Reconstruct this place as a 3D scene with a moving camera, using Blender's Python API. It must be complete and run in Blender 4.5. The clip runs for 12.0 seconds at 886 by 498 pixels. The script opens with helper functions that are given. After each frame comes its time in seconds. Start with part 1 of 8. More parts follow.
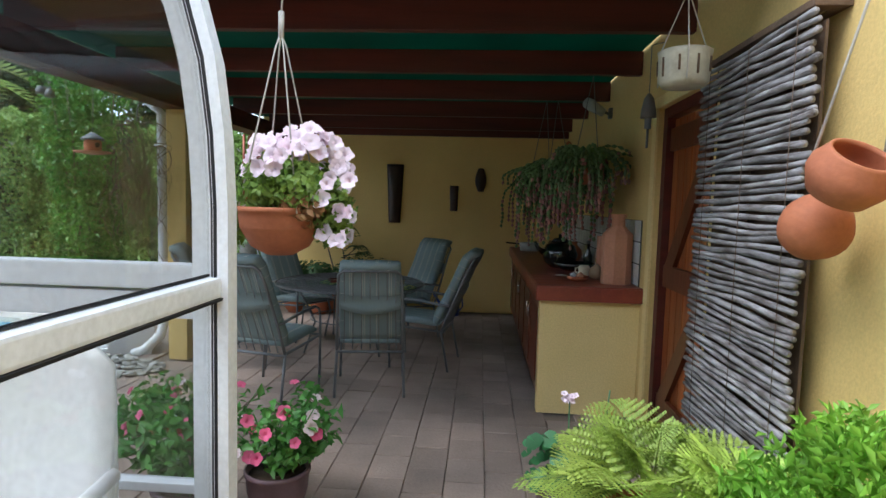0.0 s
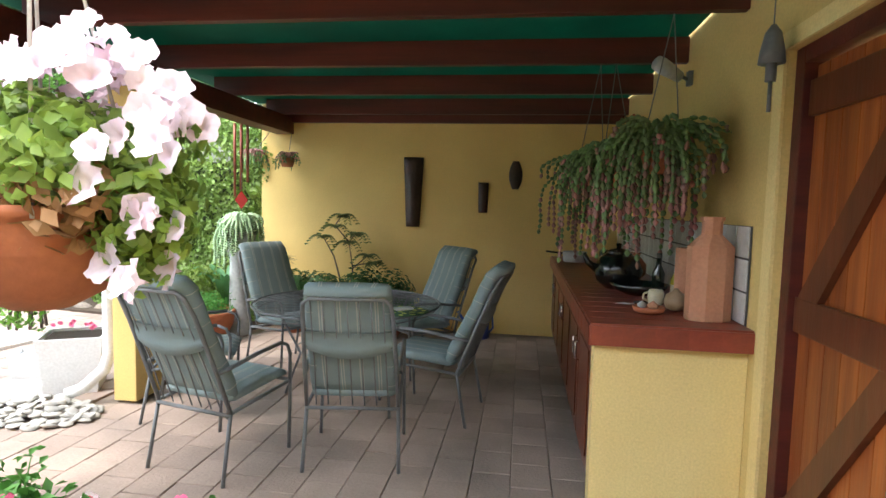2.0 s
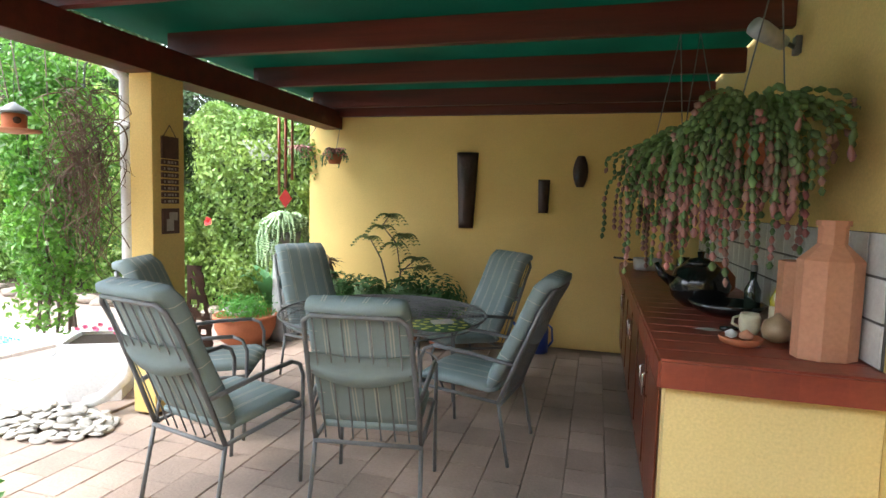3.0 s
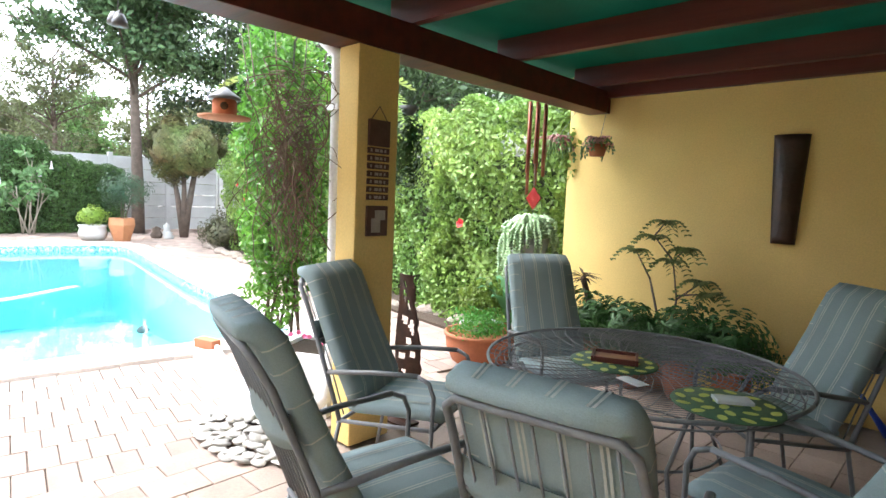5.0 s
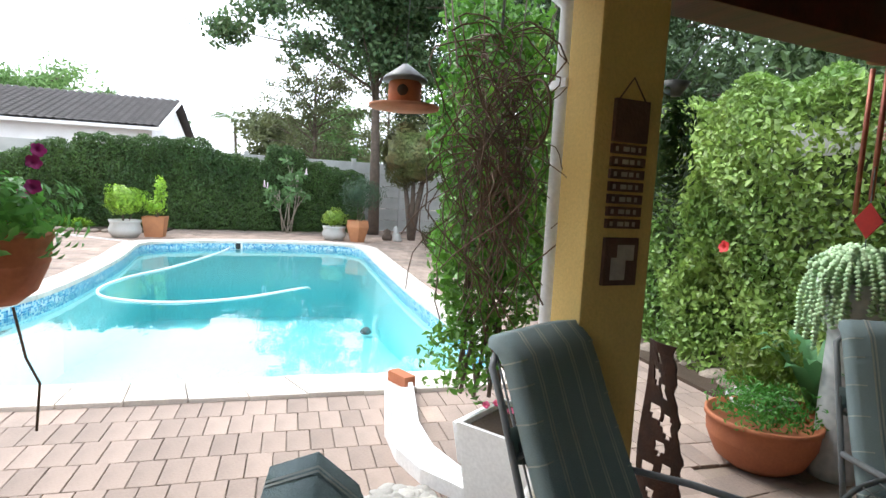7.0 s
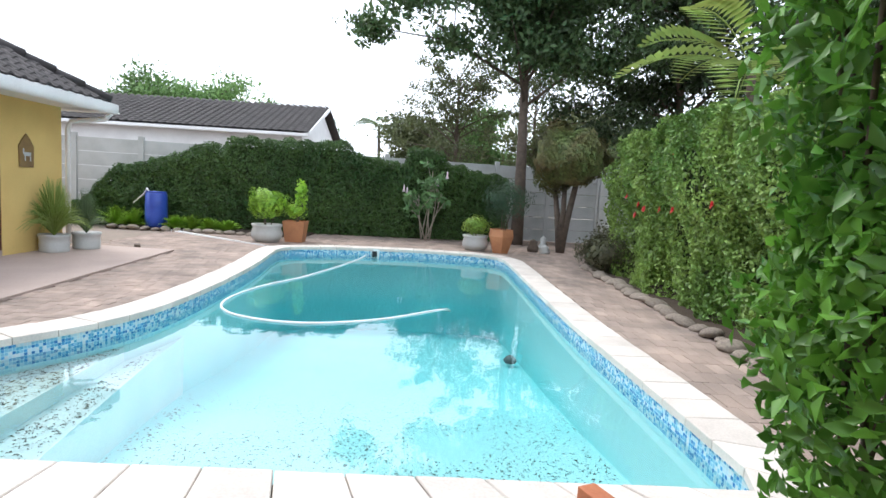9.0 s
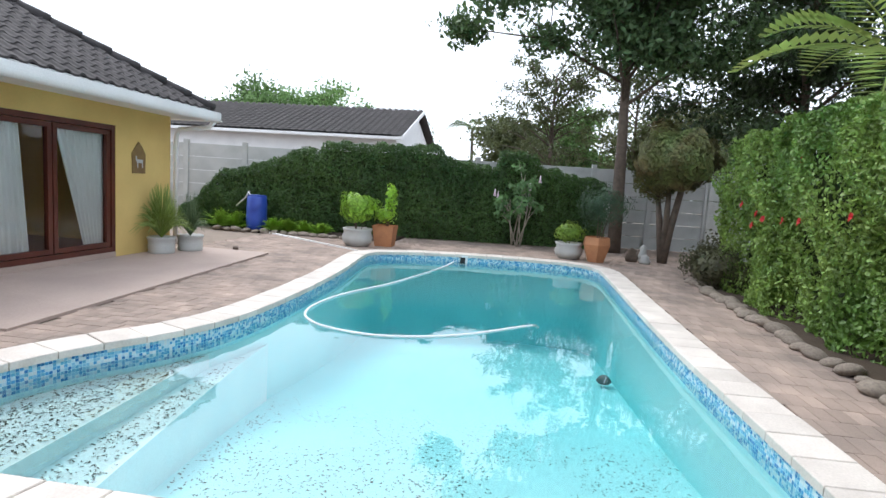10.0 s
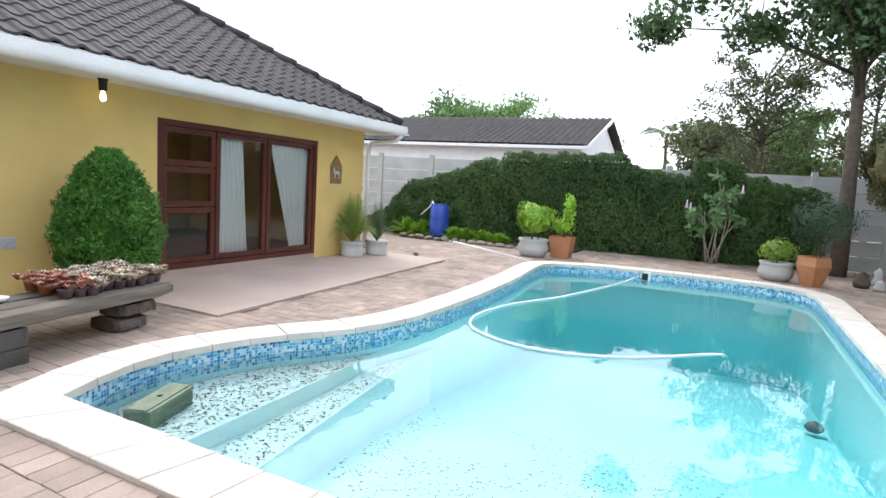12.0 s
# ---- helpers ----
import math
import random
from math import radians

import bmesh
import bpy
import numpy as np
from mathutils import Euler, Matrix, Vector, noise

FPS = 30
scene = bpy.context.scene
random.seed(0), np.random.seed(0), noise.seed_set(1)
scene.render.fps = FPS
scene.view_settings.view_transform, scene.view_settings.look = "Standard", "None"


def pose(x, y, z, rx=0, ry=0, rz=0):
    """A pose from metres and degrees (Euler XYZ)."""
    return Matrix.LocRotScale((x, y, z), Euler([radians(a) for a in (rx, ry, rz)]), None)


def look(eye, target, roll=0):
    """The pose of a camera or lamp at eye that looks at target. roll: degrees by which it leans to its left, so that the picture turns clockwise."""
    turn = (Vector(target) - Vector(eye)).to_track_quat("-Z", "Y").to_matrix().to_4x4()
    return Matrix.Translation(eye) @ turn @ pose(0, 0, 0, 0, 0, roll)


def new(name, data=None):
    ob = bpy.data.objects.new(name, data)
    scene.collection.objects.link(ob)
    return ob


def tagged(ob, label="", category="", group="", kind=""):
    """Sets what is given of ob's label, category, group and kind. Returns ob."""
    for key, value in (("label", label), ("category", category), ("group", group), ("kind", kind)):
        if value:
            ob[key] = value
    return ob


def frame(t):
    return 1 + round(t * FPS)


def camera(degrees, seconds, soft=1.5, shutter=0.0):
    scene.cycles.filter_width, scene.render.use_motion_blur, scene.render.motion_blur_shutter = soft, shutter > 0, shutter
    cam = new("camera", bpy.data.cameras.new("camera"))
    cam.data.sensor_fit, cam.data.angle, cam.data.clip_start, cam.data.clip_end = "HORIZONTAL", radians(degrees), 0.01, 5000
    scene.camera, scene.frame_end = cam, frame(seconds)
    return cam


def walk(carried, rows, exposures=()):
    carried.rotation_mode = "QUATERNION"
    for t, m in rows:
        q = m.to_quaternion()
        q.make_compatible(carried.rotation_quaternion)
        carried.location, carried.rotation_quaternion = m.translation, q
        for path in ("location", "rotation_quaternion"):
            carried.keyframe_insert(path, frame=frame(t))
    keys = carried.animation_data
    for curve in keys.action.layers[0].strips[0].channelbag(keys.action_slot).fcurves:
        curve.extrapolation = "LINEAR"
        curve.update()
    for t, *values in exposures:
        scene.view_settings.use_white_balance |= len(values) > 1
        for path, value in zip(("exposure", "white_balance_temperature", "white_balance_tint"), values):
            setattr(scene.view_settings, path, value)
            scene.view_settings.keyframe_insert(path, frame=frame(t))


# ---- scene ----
cam = camera(76.5, 12.0)
PATH = [
    (0.0, 0.504, 0.057, 1.468, 12.29, -4.55, 1.54),
    (0.5, 0.464, 0.39, 1.46, 12.16, -4.45, 1.48),
    (1.0, 0.412, 0.718, 1.464, 12.38, -4.45, 1.42),
    (1.5, 0.386, 1.006, 1.444, 13.82, -4.45, 1.43),
    (2.0, 0.396, 1.304, 1.456, 16.51, -4.47, 1.4),
    (2.5, 0.402, 1.563, 1.445, 19.22, -4.48, 1.5),
    (2.7, 0.408, 1.688, 1.457, 20.97, -4.58, 1.52),
    (4.3, 0.208, 2.583, 1.43, 40.69, -4.88, 2.03),
    (4.5, 0.142, 2.694, 1.441, 44.39, -5.07, 2.12),
    (5.0, -0.061, 2.946, 1.428, 52.22, -5.15, 2.43),
    (5.5, -0.281, 3.125, 1.449, 59.18, -5.48, 2.61),
    (6.0, -0.537, 3.28, 1.468, 65.32, -5.71, 2.84),
    (6.5, -0.784, 3.4, 1.483, 70.93, -5.91, 2.95),
    (7.0, -1.061, 3.464, 1.5, 74.72, -5.88, 3.03),
    (7.2, -1.17, 3.482, 1.494, 76.0, -5.65, 3.15),
    (9.0, -2.705, 3.441, 1.461, 88.44, -6.01, 3.45),
    (9.5, -2.93, 3.452, 1.507, 93.04, -6.2, 3.56),
    (10.0, -3.112, 3.494, 1.544, 97.9, -6.45, 3.59),
    (10.5, -3.249, 3.556, 1.569, 102.55, -6.58, 3.6),
    (11.0, -3.282, 3.603, 1.552, 107.29, -6.53, 3.65),
    (11.5, -3.303, 3.62, 1.54, 112.48, -6.57, 3.64),
    (12.0, -3.326, 3.656, 1.53, 116.73, -6.51, 3.62),
]  # seconds, place, heading, pitch and lean in degrees
walk(cam, [(t, pose(x, y, z, 0, 0, yaw) @ pose(0, 0, 0, 90 + pitch) @ pose(0, 0, 0, 0, 0, lean)) for t, x, y, z, yaw, pitch, lean in PATH],
     [(0.0, 1.25, 5800, 8), (0.5, 1.5, 5900, 9), (1.5, 2.2, 6350, 10), (2.5, 2.55, 6500, 10), (4.5, 2.75, 6400, 12), (5.5, 2.45, 6400, 12), (6.0, 2.2, 6400, 12), (6.5, 1.78, 6450, 10), (7.2, 1.5, 6450, 10), (9.0, 0.92, 6400, 11), (10.5, 0.72, 6350, 11), (11.0, 0.72, 6400, 12), (12.0, 1.05, 6450, 12)])

# ---- world ----
world = bpy.data.worlds.new("sky")
scene.world = world
world.use_nodes = True
wn = world.node_tree.nodes
sky = wn.new("ShaderNodeTexSky")
sky.sky_type, sky.sun_disc = "NISHITA", False
sky.sun_elevation, sky.sun_rotation = radians(55), radians(250)
sky.dust_density, sky.ozone_density = 4.0, 1.0
haze = wn.new("ShaderNodeMix")
haze.data_type = "RGBA"
haze.inputs["Factor"].default_value = 0.82
haze.inputs["B"].default_value = (7.0, 7.7, 8.6, 1)
world.node_tree.links.new(sky.outputs[0], haze.inputs["A"])
world.node_tree.links.new(haze.outputs["Result"], wn["Background"].inputs[0])
wn["Background"].inputs[1].default_value = 0.15
sun = new("sun", bpy.data.lights.new("sun", "SUN"))
sun.data.energy, sun.data.angle, sun.data.color = 1.0, radians(25), (1.0, 0.97, 0.92)
sun.matrix_world = look((-8, -6, 18), (0, 3, 0))


# ---- materials ----
def mat(name, color, color2=None, scale=6.0, rough=0.7, metal=0.0, bump=0.15, fine=60.0, vary=0.0, spec=0.5, stretch=(1, 1, 1), trans=0.0, wear=None):
    """A surface with broad stains, fine grain and relief. vary: brightness steps from object to object."""
    m = bpy.data.materials.new(name)
    m.use_nodes = True
    t, n, l = m.node_tree, m.node_tree.nodes, m.node_tree.links
    b = n["Principled BSDF"]
    co = n.new("ShaderNodeTexCoord")
    mp = n.new("ShaderNodeMapping")
    mp.inputs["Scale"].default_value = stretch
    l.new(co.outputs["Object"], mp.inputs[0])
    big = n.new("ShaderNodeTexNoise")
    big.inputs["Scale"].default_value, big.inputs["Detail"].default_value = scale, 5
    small = n.new("ShaderNodeTexNoise")
    small.inputs["Scale"].default_value, small.inputs["Detail"].default_value = fine, 4
    l.new(mp.outputs[0], big.inputs[0]); l.new(mp.outputs[0], small.inputs[0])
    ramp = n.new("ShaderNodeMapRange")
    ramp.inputs[1].default_value, ramp.inputs[2].default_value = 0.32, 0.68
    l.new(big.outputs[0], ramp.inputs[0])
    mix = n.new("ShaderNodeMix"); mix.data_type = "RGBA"
    c2 = color2 or tuple(c * 0.8 for c in color)
    mix.inputs["A"].default_value, mix.inputs["B"].default_value = (*color, 1), (*c2, 1)
    l.new(ramp.outputs[0], mix.inputs["Factor"])
    hsv = n.new("ShaderNodeHueSaturation")
    val = n.new("ShaderNodeMapRange")
    val.inputs[3].default_value, val.inputs[4].default_value = 0.82, 1.18
    l.new(small.outputs[0], val.inputs[0])
    out = val.outputs[0]
    if vary:
        inf = n.new("ShaderNodeObjectInfo")
        vr = n.new("ShaderNodeMapRange")
        vr.inputs[3].default_value, vr.inputs[4].default_value = 1 - vary, 1 + vary
        l.new(inf.outputs["Random"], vr.inputs[0])
        geo = n.new("ShaderNodeNewGeometry")
        vi = n.new("ShaderNodeMapRange")
        vi.inputs[3].default_value, vi.inputs[4].default_value = 1 - vary, 1 + vary
        l.new(geo.outputs["Random Per Island"], vi.inputs[0])
        mul = n.new("ShaderNodeMath"); mul.operation = "MULTIPLY"
        l.new(vr.outputs[0], mul.inputs[0]); l.new(out, mul.inputs[1])
        mul2 = n.new("ShaderNodeMath"); mul2.operation = "MULTIPLY"
        l.new(mul.outputs[0], mul2.inputs[0]); l.new(vi.outputs[0], mul2.inputs[1])
        out = mul2.outputs[0]
    l.new(mix.outputs["Result"], hsv.inputs["Color"]); l.new(out, hsv.inputs["Value"])
    l.new(hsv.outputs[0], b.inputs["Base Color"])
    b.inputs["Roughness"].default_value, b.inputs["Metallic"].default_value = rough, metal
    b.inputs["Specular IOR Level"].default_value = spec
    if bump:
        bp = n.new("ShaderNodeBump")
        bp.inputs["Strength"].default_value, bp.inputs["Distance"].default_value = bump, 0.01
        l.new(small.outputs[0], bp.inputs["Height"]); l.new(bp.outputs[0], b.inputs["Normal"])
    if trans:
        tr = n.new("ShaderNodeBsdfTranslucent")
        ms = n.new("ShaderNodeMixShader")
        ms.inputs[0].default_value = trans
        l.new(hsv.outputs[0], tr.inputs[0]); l.new(b.outputs[0], ms.inputs[1]); l.new(tr.outputs[0], ms.inputs[2])
        l.new(ms.outputs[0], n["Material Output"].inputs[0])
    return m


YELLOW = mat("yellow_plaster", (0.74, 0.54, 0.20), (0.66, 0.47, 0.17), 1.3, 0.9, bump=0.25, fine=90)
CREAM = mat("cream_plaster", (0.84, 0.66, 0.29), (0.78, 0.60, 0.25), 1.5, 0.9, bump=0.25, fine=90)
WOODRED = mat("red_brown_timber", (0.12, 0.018, 0.012), (0.06, 0.011, 0.008), 3, 0.5, fine=20, stretch=(0.3, 4, 4))
DOORWOOD = mat("varnished_door_timber", (0.44, 0.13, 0.03), (0.22, 0.05, 0.014), 2.5, 0.35, fine=14, stretch=(5, 5, 0.4), vary=0.12)
GREEN_SHEET = mat("green_roof_sheet", (0.012, 0.11, 0.075), (0.010, 0.08, 0.055), 2, 0.6, bump=0.05, trans=0.6)
TERRA = mat("terracotta", (0.42, 0.14, 0.06), (0.34, 0.11, 0.05), 6, 0.75, bump=0.15)
REDTILE = mat("red_glazed_tile", (0.30, 0.065, 0.035), (0.2, 0.045, 0.03), 9, 0.35, bump=0.1, vary=0.15)
BRICK = mat("clay_paver", (0.36, 0.27, 0.22), (0.21, 0.165, 0.14), 1.6, 0.85, bump=0.35, vary=0.16)
SAND = mat("joint_sand", (0.29, 0.23, 0.185), None, 4, 0.95)
COPING = mat("pale_coping_stone", (0.66, 0.60, 0.54), (0.55, 0.49, 0.44), 3, 0.85, bump=0.2, vary=0.08)
SLAB = mat("pink_painted_slab", (0.46, 0.36, 0.31), (0.40, 0.31, 0.27), 1.2, 0.85, bump=0.1)
WHITE = mat("white_paint", (0.8, 0.8, 0.8), (0.72, 0.72, 0.72), 2, 0.5, bump=0.05)
ROOF = mat("dark_roof_tile", (0.055, 0.048, 0.048), (0.035, 0.03, 0.03), 2, 0.8, bump=0.3, vary=0.15)
CONC = mat("pale_concrete", (0.52, 0.52, 0.50), (0.40, 0.40, 0.38), 1.5, 0.9, bump=0.3)
METAL = mat("grey_painted_steel", (0.16, 0.17, 0.18), (0.12, 0.13, 0.14), 8, 0.45, bump=0.05)
FABRIC = mat("blue_green_canvas", (0.24, 0.31, 0.315), (0.19, 0.25, 0.26), 3, 0.9, bump=0.3, fine=250)
STRIPE = mat("pale_stripe", (0.42, 0.45, 0.42), None, 8, 0.9)
LEAF = mat("leaf_green", (0.15, 0.28, 0.045), (0.08, 0.17, 0.03), 1.5, 0.45, bump=0, vary=0.3, trans=0.3)
LEAFD = mat("leaf_dark", (0.06, 0.13, 0.03), (0.035, 0.085, 0.02), 1.0, 0.45, bump=0, vary=0.3, trans=0.25)
LEAFL = mat("leaf_light", (0.25, 0.36, 0.06), (0.15, 0.25, 0.04), 1.5, 0.45, bump=0, vary=0.3, trans=0.35)
BARK = mat("bark", (0.15, 0.11, 0.085), (0.09, 0.07, 0.055), 8, 0.9, bump=0.6)
SOIL = mat("soil", (0.06, 0.04, 0.025), None, 8, 1.0, bump=0.6)


# ---- mesh tools ----
class Mesh:
    """Collects vertices and faces, with a material slot and smoothness for each face."""

    def __init__(self):
        self.v, self.f, self.s, self.m = [], [], [], []

    def add(self, verts, faces, smooth=False, slot=0, m=None):
        k = len(self.v)
        self.v += [tuple(m @ Vector(p)) for p in verts] if m else [tuple(p) for p in verts]
        for f in faces:
            self.f.append([i + k for i in f]); self.s.append(smooth); self.m.append(slot)
        return self

    def box(self, x0, x1, y0, y1, z0, z1, bevel=0.0, slot=0, m=None):
        if bevel <= 0:
            v = [(x, y, z) for x in (x0, x1) for y in (y0, y1) for z in (z0, z1)]
            return self.add(v, [(0, 1, 3, 2), (4, 6, 7, 5), (0, 4, 5, 1), (2, 3, 7, 6), (0, 2, 6, 4), (1, 5, 7, 3)], False, slot, m)
        bm = bmesh.new()
        bmesh.ops.create_cube(bm, size=1.0)
        for q in bm.verts:
            q.co = Vector(((x0 + x1) / 2 + q.co.x * (x1 - x0), (y0 + y1) / 2 + q.co.y * (y1 - y0), (z0 + z1) / 2 + q.co.z * (z1 - z0)))
        bmesh.ops.bevel(bm, geom=bm.edges[:], offset=bevel, segments=2, affect="EDGES", profile=0.7)
        bm.verts.index_update()
        self.add([q.co.copy() for q in bm.verts], [[q.index for q in f.verts] for f in bm.faces], False, slot, m)
        bm.free()
        return self

    def tube(self, pts, r, seg=8, slot=0, m=None, cap=True):
        """A round bar along pts; r is one radius or one for each point."""
        pts = [Vector(p) for p in pts]
        rs = r if isinstance(r, (list, tuple)) else [r] * len(pts)
        verts, faces, side = [], [], None
        for i, p in enumerate(pts):
            d = (pts[min(i + 1, len(pts) - 1)] - pts[max(i - 1, 0)]).normalized()
            if side is None:
                side = d.cross(Vector((0, 0, 1)) if abs(d.z) < 0.9 else Vector((1, 0, 0))).normalized()
            side = (side - d * side.dot(d)).normalized()
            up = d.cross(side)
            for k in range(seg):
                a = 2 * math.pi * k / seg
                verts.append(p + (side * math.cos(a) + up * math.sin(a)) * rs[i])
        for i in range(len(pts) - 1):
            for k in range(seg):
                a, b = i * seg + k, i * seg + (k + 1) % seg
                faces.append((a, b, b + seg, a + seg))
        if cap:
            faces += [tuple(range(seg))[::-1], tuple(range((len(pts) - 1) * seg, len(pts) * seg))]
        return self.add(verts, faces, True, slot, m)

    def lathe(self, prof, seg=28, slot=0, m=None, cx=0, cy=0, close=False):
        """prof: (radius, z) from bottom to top."""
        verts, faces = [], []
        for r, z in prof:
            for k in range(seg):
                a = 2 * math.pi * k / seg
                verts.append((cx + r * math.cos(a), cy + r * math.sin(a), z))
        n = len(prof)
        for i in range(n - 1):
            for k in range(seg):
                a, b = i * seg + k, i * seg + (k + 1) % seg
                faces.append((a, b, b + seg, a + seg))
        if prof[0][0] > 1e-4:
            faces.append(tuple(range(seg))[::-1])
        if prof[-1][0] > 1e-4:
            faces.append(tuple(range((n - 1) * seg, n * seg)))
        return self.add(verts, faces, True, slot, m)

    def prism(self, outline, z0, z1, slot=0, m=None):
        n = len(outline)
        v = [(x, y, z0) for x, y in outline] + [(x, y, z1) for x, y in outline]
        f = [tuple(range(n))[::-1], tuple(range(n, 2 * n))] + [(i, (i + 1) % n, n + (i + 1) % n, n + i) for i in range(n)]
        return self.add(v, f, False, slot, m)

    def leaf(self, p, d, up, length, width, slot=0, fold=0.15, droop=0.0):
        d = Vector(d).normalized()
        s = d.cross(Vector(up))
        s = s.normalized() if s.length > 1e-4 else Vector((1, 0, 0))
        nrm = s.cross(d)
        p = Vector(p)
        a = p + d * length * 0.5 - nrm * droop * length * 0.3
        e = p + d * length - nrm * droop * length
        l, r = a + s * width / 2 + nrm * fold * width, a - s * width / 2 + nrm * fold * width
        return self.add([p, r, e, l, a], [(0, 1, 4), (1, 2, 4), (2, 3, 4), (3, 0, 4)], True, slot)

    def build(self, name, mats):
        me = bpy.data.meshes.new(name)
        me.from_pydata(self.v, [], self.f)
        for q in mats if isinstance(mats, (list, tuple)) else [mats]:
            me.materials.append(q)
        me.polygons.foreach_set("use_smooth", self.s)
        me.polygons.foreach_set("material_index", self.m)
        me.update()
        return me


def part(name, mesh, material, parent=None, label="", at=None, kind=""):
    ob = new(name, mesh.build(name, material) if isinstance(mesh, Mesh) else mesh)
    ob.parent = parent
    if at is not None:
        ob.matrix_basis = at
    return tagged(ob, label=label, kind=kind)


def thing(name, label, category, at=(0, 0, 0), rz=0, group="", kind=""):
    e = new(name)
    e.empty_display_size = 0.1
    e.matrix_basis = pose(*at, 0, 0, rz)
    return tagged(e, label, category, group, kind)


def solid(name, mesh, material, label, category="", kind="", group="", at=None):
    ob = new(name, mesh.build(name, material))
    if at is not None:
        ob.matrix_basis = at
    return tagged(ob, label, category, group, kind)



def leaf_cloud(name, pts, normals, size, material, aspect=0.5, spread=0.9, seed=1, jitter=0.35):
    """One small folded leaf at each point, facing roughly along its normal. Quick for many thousands."""
    rng = np.random.default_rng(seed)
    p, nrm = np.asarray(pts, float), np.asarray(normals, float)
    n = len(p)
    nrm = nrm + rng.normal(0, spread, (n, 3))
    nrm /= np.linalg.norm(nrm, axis=1)[:, None] + 1e-9
    a = rng.normal(0, 1, (n, 3)) + np.array([0, 0, -0.35])
    a -= nrm * (a * nrm).sum(1)[:, None]
    a /= np.linalg.norm(a, axis=1)[:, None] + 1e-9
    b = np.cross(nrm, a)
    s = (size * (1 + rng.uniform(-jitter, jitter, n)))[:, None]
    mid = p + nrm * s * 0.10
    v = np.stack([p - a * s / 2, mid + b * s * aspect / 2, p + a * s / 2 - nrm * s * 0.1, mid - b * s * aspect / 2], 1).reshape(-1, 3)
    k = np.arange(n)[:, None] * 4
    t = np.concatenate([k, k + 1, k + 2, k, k + 2, k + 3], 1).reshape(-1)
    me = bpy.data.meshes.new(name)
    me.vertices.add(len(v)); me.vertices.foreach_set("co", v.astype(np.float32).ravel())
    me.loops.add(len(t)); me.loops.foreach_set("vertex_index", t.astype(np.int32))
    me.polygons.add(len(t) // 3); me.polygons.foreach_set("loop_start", np.arange(0, len(t), 3, dtype=np.int32))
    me.materials.append(material)
    me.update(calc_edges=True)
    return me


def ball_points(n, c, r, seed, hollow=0.75, lump=0.25):
    """Points and normals in an uneven shell of an ellipsoid."""
    rng = np.random.default_rng(seed)
    d = rng.normal(0, 1, (n, 3)); d /= np.linalg.norm(d, axis=1)[:, None]
    ph = rng.uniform(0, 6.28, 6)
    w = 1 + lump * (np.sin(3 * d[:, 0] + ph[0]) * np.sin(4 * d[:, 1] + ph[1]) + 0.6 * np.sin(7 * d[:, 2] + 5 * d[:, 0] + ph[2]) * np.sin(6 * d[:, 1] + ph[3]))
    rr = w * (hollow + (1 - hollow) * rng.uniform(0, 1, n) ** 0.6)
    return np.array(c) + d * rr[:, None] * np.array(r), d


def box_points(n, x0, x1, y0, y1, z0, z1, seed, wave=0.06, faces="xyXYZ"):
    """Points and normals over the chosen faces of a clipped hedge, wavy in and out."""
    rng = np.random.default_rng(seed)
    L = {"x": (y1 - y0) * (z1 - z0), "X": (y1 - y0) * (z1 - z0), "y": (x1 - x0) * (z1 - z0), "Y": (x1 - x0) * (z1 - z0), "Z": (x1 - x0) * (y1 - y0)}
    tot = sum(L[f] for f in faces)
    P, N = [], []
    for f in faces:
        m = max(1, int(n * L[f] / tot))
        u, v = rng.uniform(0, 1, m), rng.uniform(0, 1, m)
        x, y, z = x0 + (x1 - x0) * u, y0 + (y1 - y0) * (v if f == "Z" else u), z0 + (z1 - z0) * v
        if f == "x": x = np.full(m, x0)
        if f == "X": x = np.full(m, x1)
        if f == "y": y = np.full(m, y0)
        if f == "Y": y = np.full(m, y1)
        if f == "Z": z = np.full(m, z1)
        nv = {"x": (-1, 0, 0), "X": (1, 0, 0), "y": (0, -1, 0), "Y": (0, 1, 0), "Z": (0, 0, 1)}[f]
        off = wave * (np.sin(x * 3.1 + z * 2) + np.sin(y * 2.7 - z * 3.3 + 1) + 0.7 * np.sin(x * 7 + y * 6 + z * 8)) - rng.uniform(0, 1, m) ** 2 * 0.14
        p = np.stack([x, y, z], 1) + np.array(nv) * off[:, None]
        P.append(p); N.append(np.tile(nv, (m, 1)))
    return np.concatenate(P), np.concatenate(N)


PAT = pose(0, 0, 0, 0, 0, 8.6)


def P(x, y, z=0.0):
    """A place in the axes of the covered patio, in the world's axes."""
    return PAT @ Vector((x, y, z))


def pthing(name, label, category, x, y, z=0.0, rz=0.0, group=""):
    e = new(name)
    e.empty_display_size = 0.1
    e.matrix_basis = PAT @ pose(x, y, z, 0, 0, rz)
    return tagged(e, label, category, group)


def structure(name, mesh, material, label="", at=None):
    return solid(name, mesh, material, label or name.replace("_", " "), "", "structure", at=at)


